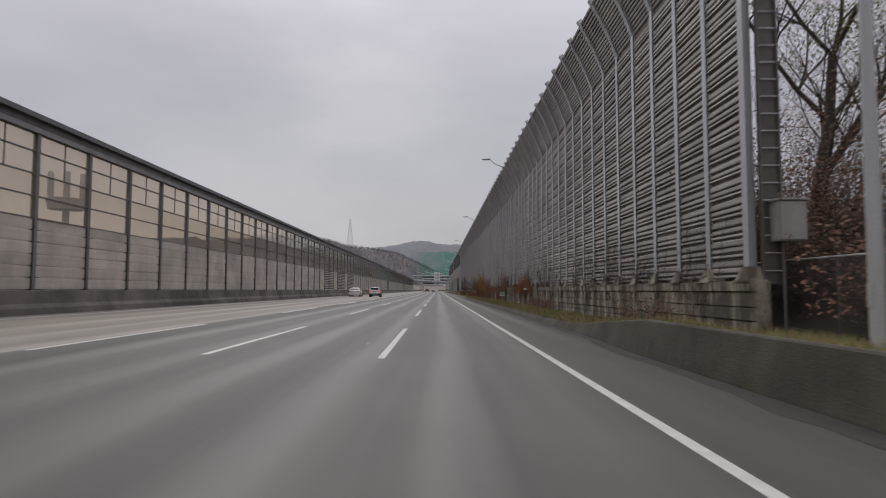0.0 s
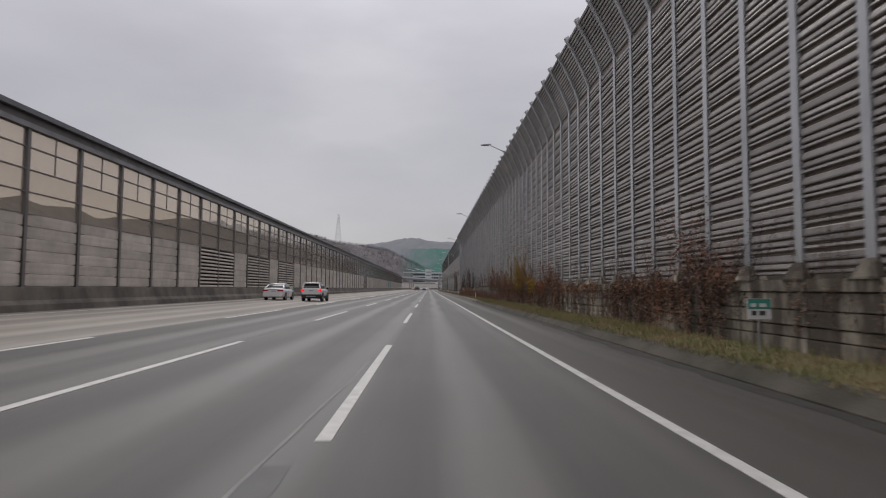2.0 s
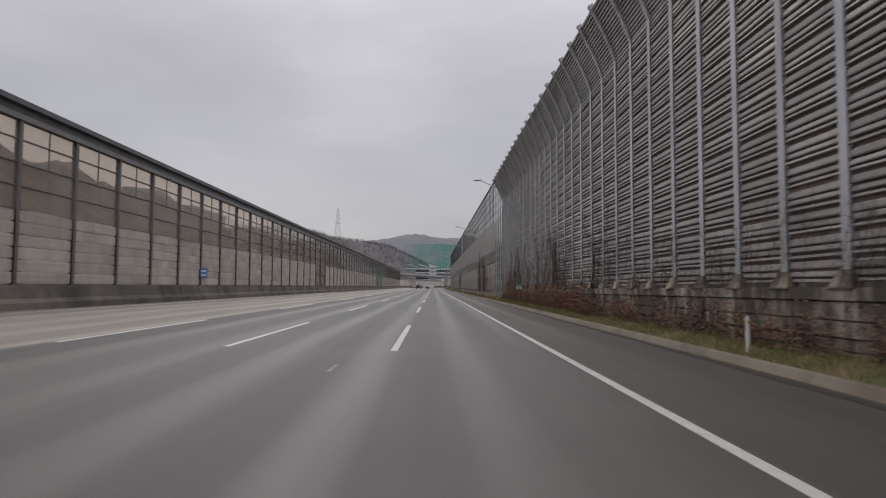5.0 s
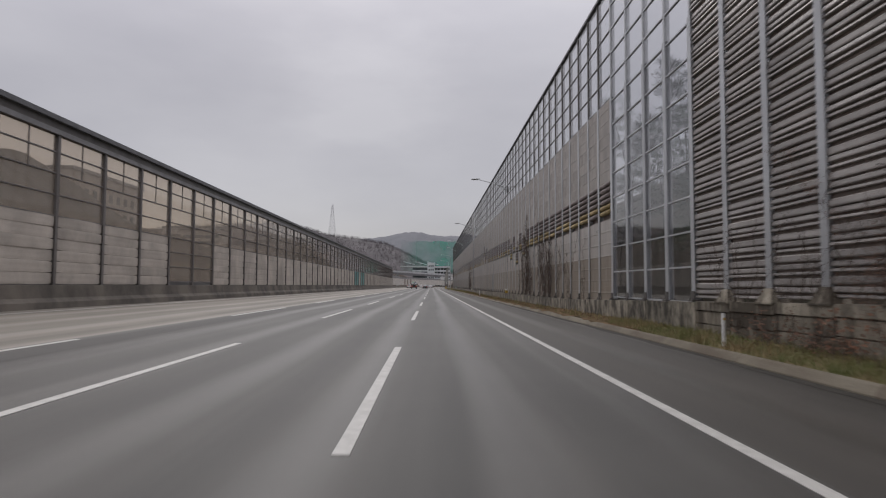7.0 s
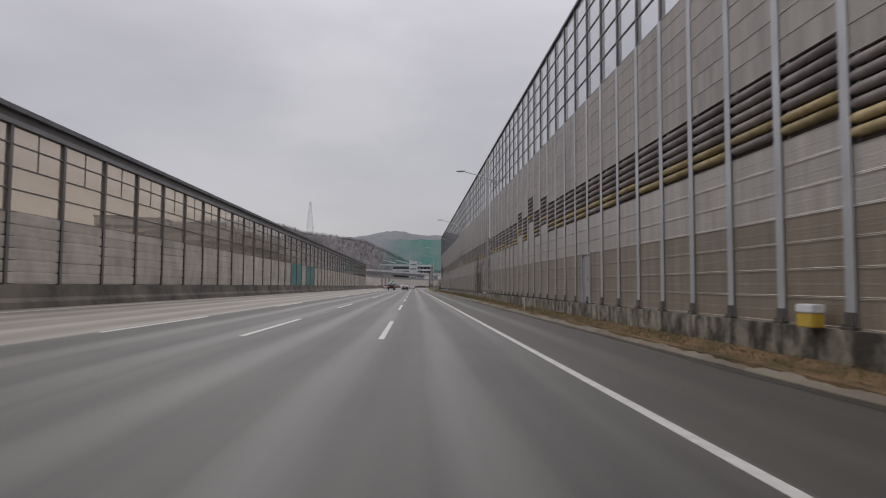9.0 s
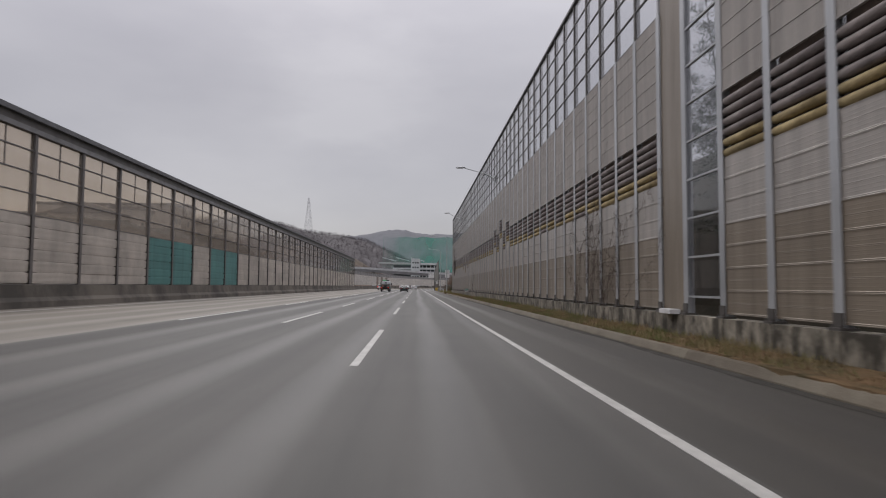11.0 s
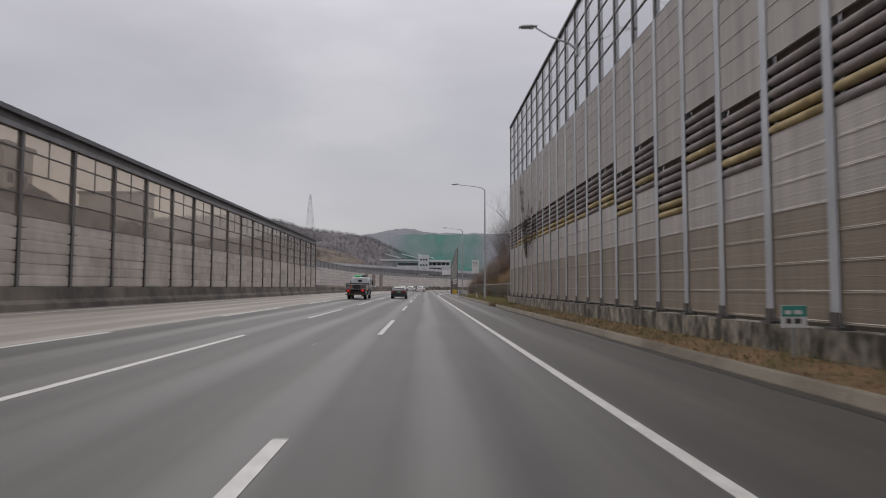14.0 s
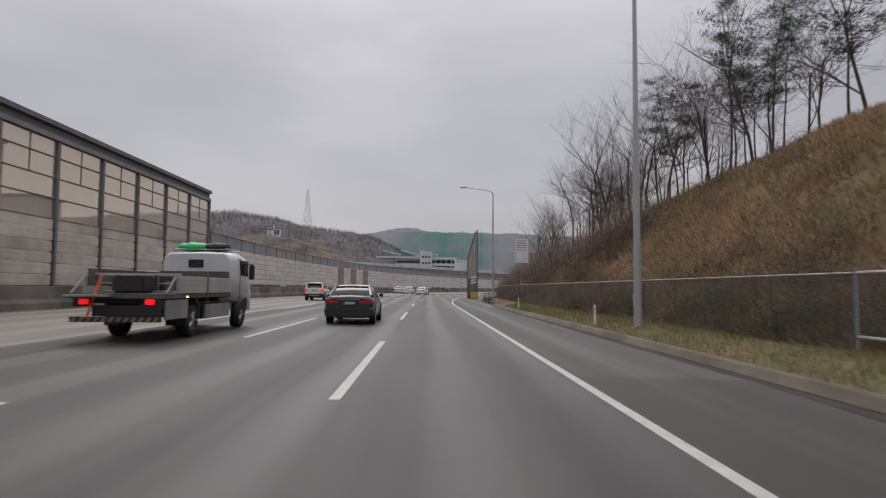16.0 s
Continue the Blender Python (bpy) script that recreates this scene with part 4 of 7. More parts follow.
def pine_tree(seed, hgt):
    rg = random.Random(seed)
    VT, FT, V, F = [], [], [], []
    p, d, r = Vector((0, 0, -0.3)), Vector((rg.uniform(-0.08, 0.08), rg.uniform(-0.08, 0.08), 1)).normalized(), hgt * 0.0085
    steps = 12
    for s in range(steps):
        d = (d + Vector((rg.uniform(-1, 1), rg.uniform(-1, 1), 0.6)) * 0.09).normalized()
        q = p + d * (hgt / steps)
        limb(VT, FT, p, q, r, r * 0.9, 7)
        p, r = q, r * 0.9
        if 2 <= s < 5:
            for _ in range(2):
                ang = rg.uniform(0, 2 * math.pi)
                e = p + Vector((math.cos(ang), math.sin(ang), rg.uniform(0.0, 0.7))) * hgt * rg.uniform(0.04, 0.1)
                limb(VT, FT, p, e, r * 0.3, r * 0.12, 4)
                for _ in range(3):
                    limb(VT, FT, p.lerp(e, rg.uniform(0.4, 1)), e + Vector((rg.gauss(0, 0.35), rg.gauss(0, 0.35), rg.gauss(0.2, 0.3))), r * 0.12, r * 0.06, 3)
        if s >= 4:
            for _ in range(rg.choice((2, 3, 3))):
                ang = rg.uniform(0, 2 * math.pi)
                out = Vector((math.cos(ang), math.sin(ang), rg.uniform(-0.05, 0.45))).normalized()
                ln = hgt * rg.uniform(0.1, 0.2) * (1.15 - 0.6 * (s - 5) / 7)
                a = p
                for j in range(3):
                    out = (out + Vector((rg.uniform(-1, 1), rg.uniform(-1, 1), rg.uniform(-0.3, 0.6))) * 0.25).normalized()
                    b = a + out * ln / 3
                    limb(VT, FT, a, b, r * 0.4 * (1 - j * 0.28), r * 0.4 * (0.72 - j * 0.28), 4)
                    a = b
                    if j > 0 or rg.random() < 0.4:
                        for _ in range(rg.choice((1, 2, 2))):
                            c = a + Vector((rg.gauss(0, 0.3), rg.gauss(0, 0.3), rg.gauss(0.1, 0.15)))
                            for _ in range(58):
                                o = Vector((rg.gauss(0, 0.27), rg.gauss(0, 0.27), rg.gauss(0, 0.1)))
                                w = (o.normalized() + Vector((0, 0, 0.5))) * rg.uniform(0.12, 0.24)
                                h = w.orthogonal().normalized() * 0.026
                                n = len(V)
                                V += [c + o - h, c + o + h, c + o + w]
                                F.append((n, n + 1, n + 2))
    ob = thing("pine_tree", "tall pine with bare trunk and dark green needles", "tree", group="trees on the slope")
    place("trunk", mesh_from("trunk", VT, FT, BARK), ob)
    place("crown", mesh_from("crown", V, F, PINE), ob)
    return ob


def hill_z(x, y):
    """The slope beside the road: it climbs from the fence to a wooded crest."""
    up = table(y, ((-60, 0.55), (0, 0.5), (60, 0.6), (150, 0.8), (180, 1.2), (320, 1.2), (350, 0.9), (385, 1.03), (402, 1.07), (420, 0.98), (470, 0.55), (540, 0.3), (620, 0.15)))
    foot = table(y, ((-60, 0.5), (22, 0.5), (120, 0.3), (200, 0.1), (330, 0.15), (640, 0.2)))
    x = x - bend(y)
    u = max(0.0, x - 9.6)
    z = foot + up * (8.6 * (1 - math.exp(-(u / 6.2) ** 1.5)) + 0.06 * u) + 0.25 * noise.noise((x * 0.5, y * 0.35, 9)) * min(1, u / 2)
    return z + 0.1 * noise.noise((x * 1.7, y * 1.3, 4)) * min(1, u / 2) - 0.8 * max(0.0, 9.45 - x)


xs, ys = [8.75, 9.2, 9.6, 10, 10.6, 11.3, 12, 13, 14, 15, 16, 17, 18, 19.5, 21, 23, 26, 30, 36, 45, 60, 90, 140], spans(-60, 640, 2.5)
# soil darkened in its colour for the shade behind the tall barriers
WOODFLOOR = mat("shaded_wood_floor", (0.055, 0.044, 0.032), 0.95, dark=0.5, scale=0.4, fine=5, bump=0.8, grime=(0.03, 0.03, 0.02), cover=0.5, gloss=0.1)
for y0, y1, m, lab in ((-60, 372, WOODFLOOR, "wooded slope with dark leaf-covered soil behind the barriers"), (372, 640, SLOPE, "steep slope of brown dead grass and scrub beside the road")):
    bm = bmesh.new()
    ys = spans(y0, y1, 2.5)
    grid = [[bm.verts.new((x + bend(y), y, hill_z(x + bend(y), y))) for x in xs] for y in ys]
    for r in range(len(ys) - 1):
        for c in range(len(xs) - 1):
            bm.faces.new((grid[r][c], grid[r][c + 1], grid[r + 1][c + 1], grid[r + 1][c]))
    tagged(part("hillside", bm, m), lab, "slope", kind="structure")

pines = [pine_tree(11 + i, 10.5 + i) for i in range(3)]
bares = [bare_tree(31 + i, 10.0 + 1.2 * i, "bare_tree", "leafless winter tree with fine grey twigs on the slope") for i in range(4)]
rg = random.Random(77)
used = set()


def plant(src, x, y, turn, size=1.0):
    x += bend(y)
    m = pose(x, y, hill_z(x, y), 0, 0, turn)
    if src not in used:
        used.add(src)
        src.matrix_basis = m @ Matrix.Diagonal((size, size, size, 1))
        return src
    src_scale = src.scale.copy()
    src.scale = (size, size, size)
    ob = copy_thing(src, m)
    src.scale = src_scale
    return ob


for x, y in ((19.8, 412.5), (19.2, 406.8), (20.4, 402.4), (19.0, 418.0), (21.5, 410), (19.6, 421), (21.2, 414.5)):
    plant(rg.choice(pines), x + rg.uniform(-0.4, 0.4), y, rg.uniform(0, 360), rg.uniform(0.74, 0.9))
for x, y in ((18.2, 426.5), (17.4, 430), (18.4, 423.5), (17.0, 435), (17.8, 439)):
    plant(bares[3 if y < 432 else 2], x, y, rg.uniform(0, 360), rg.uniform(0.78, 0.9))
for x, y in ((18, 420), (17, 425), (19, 428), (16.5, 431), (18, 436), (20, 422), (17, 441), (19, 446), (16, 452), (18, 458), (17, 466), (21, 411),
             (17.5, 415), (19.2, 408), (18.4, 412), (20.5, 416), (17.2, 422), (16.2, 428), (18.6, 431), (15.8, 438), (17.4, 448), (19, 452), (16.8, 456), (15.4, 462), (23.4, 406), (22.4, 410), (15.5, 475), (16, 485), (18, 495), (19, 505), (17, 515), (20.4, 404.6)):
    plant(rg.choice(bares), x + rg.uniform(-0.6, 0.6), y, rg.uniform(0, 360), rg.uniform(0.7, 0.95))
for i in range(34):     # young trees along the crest
    plant(rg.choice(bares), rg.uniform(16.5, 22), rg.uniform(406, 446), rg.uniform(0, 360), rg.uniform(0.35, 0.62))
for y in range(30, 372, 12):     # wood behind the barrier, seen through its glazing
    plant(rg.choice(bares), rg.uniform(16, 22), y + rg.uniform(-3, 3), rg.uniform(0, 360), rg.uniform(0.7, 1.0))
for x, y in ((14.5, 181), (16, 188), (17, 186), (15.5, 192), (18, 198), (16, 204), (17, 284), (15, 290), (18, 296)):
    plant(rg.choice(pines), x, y, rg.uniform(0, 360), 0.75)
for i, (x, y) in enumerate(((10.2, 179), (11.6, 182), (10.6, 185), (12.6, 188), (11.2, 191), (13.2, 195), (11.6, 199), (14.4, 203), (10.4, 270), (11.8, 273), (10.8, 276.5), (12.8, 280), (11.6, 284), (13.6, 289))):
    plant(pines[i % 3], x, y, 57 * i, 0.5 + 0.05 * (i % 4))
edge = bare_tree(52, 15.5, "half_leafed_tree", "large tree with a few yellow-green leaves behind the barrier end", SPARSE, 9, 0.0165)
plant(edge, 15.2, 9.5, 40)
plant(bares[1], 13.5, 6.5, 200, 0.8)
plant(bares[2], 17.5, 12, 90, 0.9)
plant(bares[3], 12.2, 5.2, 140, 0.55)


# ---- scrub, vines, grass ----
def scrub(name, at, size, n, leaves, label, stems=40, seed=0, leaf_size=(0.035, 0.075), group="scrub", category="shrub"):
    """A loose clump of stems and small leaves that fills a box of that size above at."""
    rg = random.Random(seed)
    sx, sy, sz = size
    VS, FS, V, F = [], [], [], []
    for _ in range(stems):
        a = Vector((rg.gauss(0, sx * 0.25), rg.uniform(-sy / 2, sy / 2), -0.1))
        hgt = sz * rg.uniform(0.35, 1.0)
        d = Vector((rg.gauss(0, 0.2), rg.gauss(0, 0.35), 1)).normalized()
        r = 0.012
        for s in range(4):
            d = (d + Vector((rg.gauss(0, 0.15), rg.gauss(0, 0.3), rg.gauss(0, 0.1)))).normalized()
            b = a + d * hgt / 4
            limb(VS, FS, a, b, r, r * 0.7, 3)
            a, r = b, r * 0.7
            for _ in range(max(1, n // (stems * 4))):
                leaf(V, F, a + Vector((rg.gauss(0, sx * 0.16), rg.gauss(0, 0.16), rg.gauss(0, 0.14))), rg.uniform(*leaf_size), rg)
    ob = thing(name, label, category, at, group)
    tagged(place("stalk", mesh_from("stalk", VS, FS, TWIG), ob), kind="stuff")
    tagged(place("foliage", mesh_from("foliage", V, F, leaves), ob), kind="stuff")
    return ob


DRY = "dry brown vine climbing the stained concrete base wall"
k = 0
for y in [4.5, 8, 24.5, 27.5, 30.5, 99, 103, 107, 111, 115] + list(range(118, 172, 3)):
    k += 1
    tall = 0.9 + 0.5 * noise.noise((y * 0.4, 0, 2))
    scrub("dry_vine", (7.98, y, table(y, FOOT) - 0.05), (0.34, 3.1, tall + 0.3), 1500 if 50 < y < 150 else 700, BROWNLEAF if k % 3 else RUSSET, DRY, 30, k, (0.02, 0.05), group="vines on the base wall", category="vine")
SHRUB, BROWNSHRUB = "russet shrub before the louvre barrier", "brown shrub before the louvre barrier"
for y, hgt, m, lab in ((136, 1.5, BROWNLEAF, BROWNSHRUB), (139, 1.7, RUSSET, SHRUB), (142, 1.8, RUSSET, SHRUB), (144.5, 1.6, RUSSET, SHRUB), (147, 1.7, BROWNLEAF, BROWNSHRUB),
                       (150, 1.6, RUSSET, SHRUB), (155, 1.3, BROWNLEAF, BROWNSHRUB), (160, 1.9, RUSSET, SHRUB), (163, 1.6, BROWNLEAF, BROWNSHRUB)):
    k += 1
    scrub("shrub", (7.95, y, table(y, FOOT) - 0.05), (0.4, 2.0, hgt), 1500, m, lab, 44, k, (0.028, 0.06), group="shrubs before the barrier")
HEAP, ABOVE = "russet dead creeper heaped over the top of the base wall", "russet creeper standing up against the slats"
for y, hgt, wide, n, m, lab in ((33.2, 0.5, 2.4, 500, BRIGHTRUSSET, HEAP), (34.7, 1.0, 0.9, 900, BRIGHTRUSSET, HEAP), (35.6, 1.8, 0.8, 1300, BRIGHTRUSSET, HEAP), (36.8, 0.6, 1.4, 800, BRIGHTRUSSET, HEAP), (38.6, 0.4, 2.0, 800, BRIGHTRUSSET, HEAP),
                                (41.5, 0.2, 2.8, 300, BRIGHTRUSSET, HEAP), (49.3, 1.2, 1.3, 900, RUSSET, ABOVE), (51.0, 2.6, 1.3, 1700, RUSSET, ABOVE), (53.6, 0.5, 2.6, 700, RUSSET, HEAP), (56.6, 0.4, 2.8, 700, RUSSET, HEAP),
                                (62.0, 0.2, 3.0, 350, BRIGHTRUSSET, HEAP), (65.5, 0.2, 3.0, 350, BRIGHTRUSSET, HEAP), (69.0, 0.7, 2.4, 900, RUSSET, ABOVE), (71.3, 1.8, 1.8, 1900, RUSSET, ABOVE), (74.0, 0.5, 2.6, 900, BRIGHTRUSSET, HEAP),
                                (77.1, 0.9, 1.5, 1500, AMBER, "low amber-leaved shrub on the base wall"), (79.0, 2.1, 1.0, 1300, RUSSET, ABOVE), (81.6, 3.3, 1.7, 2700, AMBER, "tall shrub with amber leaves against the slats"), (83.6, 2.0, 1.4, 1300, AMBER, "shrub with amber leaves against the slats"),
                                (86.5, 0.8, 2.6, 1100, RUSSET, ABOVE), (89.5, 1.4, 2.4, 1300, RUSSET, ABOVE), (92.6, 2.3, 2.0, 1500, RUSSET, ABOVE), (96.5, 2.6, 2.2, 1500, RUSSET, ABOVE), (101.0, 2.9, 2.6, 1700, RUSSET, ABOVE), (105.5, 2.9, 2.0, 1500, RUSSET, ABOVE)):
    k += 1
    amber = m is AMBER
    scrub("shrub" if amber else "dry_vine", (8.06, y, table(y, BASETOP) - 0.2), (0.26, wide, hgt + 0.2), n, m, lab, 34, k, (0.03, 0.07) if amber else (0.022, 0.055), group="shrubs on the base wall" if amber else "vines on the base wall", category="shrub" if amber else "vine")


def drape(y0, y1, strands, seed):
    """Dead creeper that hangs from the top of the base wall down its face."""
    rg = random.Random(seed)
    VS, FS, V, F = [], [], [], []
    drop = table(y0, BASETOP) - table(y0, FOOT)
    for _ in range(strands):
        a = Vector((rg.uniform(-0.04, 0.02), rg.uniform(0, y1 - y0), rg.uniform(-0.02, 0.1)))
        length = drop * min(1.0, rg.uniform(0.25, 1.25))
        while a.z > -length:
            b = a + Vector((rg.uniform(-0.015, 0.012), rg.gauss(0, 0.05), -0.12))
            b.x = min(0.03, max(-0.12, b.x))
            limb(VS, FS, a, b, 0.006, 0.005, 3)
            a = b
            for _ in range(4):
                leaf(V, F, a + Vector((rg.uniform(-0.06, 0.0), rg.gauss(0, 0.07), rg.gauss(0, 0.06))), rg.uniform(0.02, 0.05), rg)
    ob = thing("dry_vine", "dead brown creeper hanging down the base wall" if strands > 22 else "thin strands of dead creeper on the base wall", "vine", (8.11, y0, table(y0, BASETOP)), "vines on the base wall")
    tagged(place("stalk", mesh_from("stalk", VS, FS, TWIG), ob), kind="stuff")
    tagged(place("foliage", mesh_from("foliage", V, F, RUSSET if seed % 3 == 0 else BROWNLEAF), ob), kind="stuff")


for y0, y1, strands in ((31.5, 34.5, 8), (34.5, 36.5, 20), (36.5, 40, 14), (40, 44, 6), (44, 47, 4), (49.3, 51.5, 44), (51.5, 54.5, 60), (54.5, 57.5, 60), (57.5, 59.6, 40), (60, 63, 12), (63, 66, 10), (66, 68.4, 14),
                        (68.4, 71, 34), (71, 74, 44), (74, 77, 48), (77, 80, 52), (80, 83, 54), (83, 86, 54), (86, 89, 50), (89, 92, 50), (92, 95, 44), (95, 98, 40)):
    k += 1
    drape(y0, y1, max(4, round(0.75 * strands)), k)
# ivy on the panels: stems that wander up the face
def ivy(y, z0, hgt, width, seed, leaves=BROWNLEAF, label="leafless ivy climbing the metal panels", group="ivy on the barrier", lush=0.7, stem=0.012, small=1.0):
    rg = random.Random(seed)
    VS, FS, V, F = [], [], [], []
    for _ in range(int((9 if lush < 1 else 6) * width)):
        a = Vector((rg.uniform(-0.05, 0.0), rg.gauss(0, width * 0.22), 0))
        goal = hgt * rg.uniform(0.3, 1.0)
        d, r = Vector((0, 0, 1)), stem
        while a.z < goal and r > 0.002:
            d = (d + Vector((0, rg.gauss(0, 0.45), rg.gauss(0.12, 0.2)))).normalized()
            b = a + d * 0.28
            b.x = max(-0.1, min(0.03, b.x))
            limb(VS, FS, a, b, r, r * 0.96, 3)
            a, r = b, r * 0.96
            for _ in range(2):
                e = a + Vector((rg.uniform(-0.04, 0.0), rg.gauss(0, 0.22), rg.gauss(0, 0.2)))
                limb(VS, FS, a, e, 0.005, 0.003, 3)
                for _ in range(int(lush + rg.random())):
                    leaf(V, F, e + Vector((rg.uniform(-0.03, 0.03), rg.gauss(0, 0.08), rg.gauss(0, 0.08))), small * rg.uniform(0.02, 0.05), rg)
    ob = thing("bare_ivy", label, "vine", (8.18, y, z0), group)
    tagged(place("stalk", mesh_from("stalk", VS, FS, TWIG), ob), kind="stuff")
    tagged(place("foliage", mesh_from("foliage", V, F, leaves), ob), kind="stuff")


BROWNTWIG = mat("brown_ivy_twigs", (0.15, 0.118, 0.10), 0.9, dark=0.6, scale=2, fine=20, bump=0.0, gloss=0.1)
for y, hgt, width, lush in ((187, 3.0, 0.6, 2), (190.5, 3.4, 0.8, 2), (193, 4.0, 0.9, 3), (195.6, 4.8, 1.5, 7), (197.2, 5.4, 1.7, 8), (198.8, 4.2, 1.0, 4), (203.6, 5.6, 1.2, 6), (205.2, 6.6, 1.7, 8), (206.8, 5.2, 1.2, 5), (209.4, 2.4, 0.6, 1),
                            (273.4, 4.6, 0.6, 2), (275.2, 5.4, 1.2, 5), (277.0, 5.0, 1.0, 5), (279, 5.6, 0.8, 3), (330.4, 2.6, 0.6, 3)):
    k += 1
    ivy(y, table(y, BASETOP), hgt, width, k, BROWNTWIG, "leafless ivy climbing the metal panels", "ivy on the barrier", 2.5 * lush, 0.006, 0.5)
DARKVINE = mat("dark_hanging_vine", (0.065, 0.05, 0.043), 0.9, dark=0.6, scale=2, fine=20, bump=0.0, gloss=0.1)
for y, z0, hgt, w in ((367.2, 3.4, 3.4, 1.0), (367.6, 5.2, 4.4, 0.5), (364.8, 4.6, 1.4, 0.7)):
    k += 1
    ivy(y, z0, hgt, w, k, DARKVINE, "dark dead vine hanging over the tubes and panels", "ivy on the barrier", 12.0, 0.01, 0.7)
# creeper that clings to the lower slats
for y in list(range(3, 62, 3)) + list(range(64, 116, 5)) + list(range(118, 173, 3)):
    k += 1
    thick = 133 < y < 139 or 141 < y < 152 or 158 < y < 167
    hgt = (1.5 if y < 118 else 3.8 if thick else 1.8) + 1.2 * noise.noise((y * 0.21, 4, 0))
    ivy(y + rg.uniform(-0.6, 0.6), table(y, BASETOP) - 0.9, hgt + 0.9, 1.9, k, DARKVINE if k % 3 else BROWNLEAF, "dry brown creeper clinging to the louvre slats", "creepers on the louvre barrier", 14.0 if thick else 6.0 if y < 60 else 3.0, 0.007, 0.5)
# scrub on the slope and behind the fence
OLIVE = mat("olive_winter_leaves", (0.15, 0.145, 0.068), 0.88, dark=0.55, scale=1.6, fine=25, bump=0.0, gloss=0.12)
for i in range(170):
    y = rg.uniform(379, 470)
    x = rg.uniform(10.3, 20) if i % 2 else rg.uniform(10.0, 12.5)
    k += 1
    m = rg.choice((BROWNLEAF, LITTER, OLIVE, OLIVE, LITTER))
    x += bend(y)
    scrub("shrub", (x, y, hill_z(x, y) - 0.1), (1.6, 2.2, rg.uniform(0.7, 1.7)), 1000, m, "low winter shrub on the brown slope", 30, k, (0.018, 0.042), "shrubs on the slope")
for y, wide in ((375.4, 1.0), (376.6, 1.4)):
    k += 1
    scrub("weed_clump", (6.95, y, -0.06), (0.5, wide, 0.34), 700, LITTER, "clump of dry weeds growing over the kerb", 30, k, (0.015, 0.04), "weeds on the kerb", "weed")
DARKTHICKET = mat("dark_brown_thicket", (0.13, 0.088, 0.062), 0.9, dark=0.5, scale=1.6, fine=25, bump=0.0, gloss=0.1)
for i, (x, y, hgt) in enumerate(((11, 2, 4.2), (12, 4, 5.4), (13.5, 3, 5.6), (12.5, 7, 6.2), (14.5, 6, 6.4), (11.5, 9, 5.2), (15, 1, 5.0), (10.8, -1.5, 2.4), (11.5, -4, 3.0), (13, -2, 4.2), (13, 10, 6.6), (15.5, 9, 7.0), (11.2, 6, 5.0), (16.5, 4, 6.0))):
    scrub("shrub", (x, y, hill_z(x, y) - 0.1), (2.4, 2.8, hgt), 4200, (DARKTHICKET, BROWNLEAF, DARKTHICKET)[i % 3], "dense brown thicket behind the barrier end", 90, 300 + i, (0.035, 0.075), "thicket behind the barrier end")

V, F = [], []
for i in range(120000):
    y = rg.uniform(-20, 425)
    if y < 12:
        x = rg.uniform(6.4, 9.2)
        z = verge_z(x, y)
    else:
        if (180 < y < 262 or 320 < y < 372) and i % 6:
            continue
        x = rg.uniform(table(y, KERBX) + (0.14 if y < 110 else 0.2), 8.1 if y < 374 else 9.6)
        z = verge_z(x, y) if x < 9.3 else hill_z(x, y)
    hgt = rg.uniform(0.05, 0.24) * (1 + 0.7 * noise.noise((x, y * 0.3, 5)))
    lean = Vector((rg.uniform(-0.08, 0.08), rg.uniform(-0.08, 0.08), hgt))
    w = Vector((rg.uniform(-1, 1), rg.uniform(-1, 1), 0)).normalized() * 0.012
    c = Vector((x, y, z - 0.02))
    n = len(V)
    V += [c - w, c + w, c + lean]
    F.append((n, n + 1, n + 2))
tagged(place("grass", mesh_from("grass", V, F, BLADE)), "short green and straw-coloured grass on the verge", "grass", kind="stuff")
V, F = [], []
for i in range(22000):
    y = rg.uniform(14, 420)
    x = rg.uniform(table(y, KERBX) + 0.3, 8.1)
    if y < 170 and i % 2:
        continue
    leaf(V, F, Vector((x, y, verge_z(x, y) + 0.015)), rg.uniform(0.02, 0.045), rg)
tagged(place("leaf_litter", mesh_from("leaf_litter", V, F, LITTER)), "fallen brown leaves on the verge", "leaves", kind="stuff")

# dead grass and brush on the slope
BRUSH = mat("dead_brush", (0.41, 0.285, 0.185), 0.95, dark=0.6, scale=0.3, fine=6, bump=0.0, grime=(0.29, 0.24, 0.135), cover=0.48, gloss=0.1)
V, F = [], []
for i in range(150000):
    y = rg.uniform(376, 452)
    x = 9.7 + 13 * rg.random() ** 1.2 + bend(y)
    z = hill_z(x, y)
    hgt = rg.uniform(0.1, 0.42) * (1 + 0.8 * noise.noise((x * 0.6, y * 0.5, 5)))
    lean = Vector((rg.uniform(-0.35, 0.15), rg.uniform(-0.3, 0.3), hgt))
    w = Vector((rg.uniform(-1, 1), rg.uniform(-1, 1), 0)).normalized() * 0.024
    c = Vector((x, y, z - 0.03))
    n = len(V)
    V += [c - w, c + w, c + lean]
    F.append((n, n + 1, n + 2))
tagged(place("brush", mesh_from("brush", V, F, BRUSH)), "tall dead grass and brush covering the slope", "grass", kind="stuff")
for i in range(26):
    y = rg.uniform(383, 412)
    k += 1
    scrub("shrub", (rg.uniform(9.8, 11.2), y, 0.2), (1.5, 1.8, rg.uniform(0.9, 1.5)), 1800, GREENLEAF if i % 3 else BROWNLEAF, "dark evergreen shrub behind the wire fence", 36, k, (0.02, 0.045), "shrubs behind the fence")

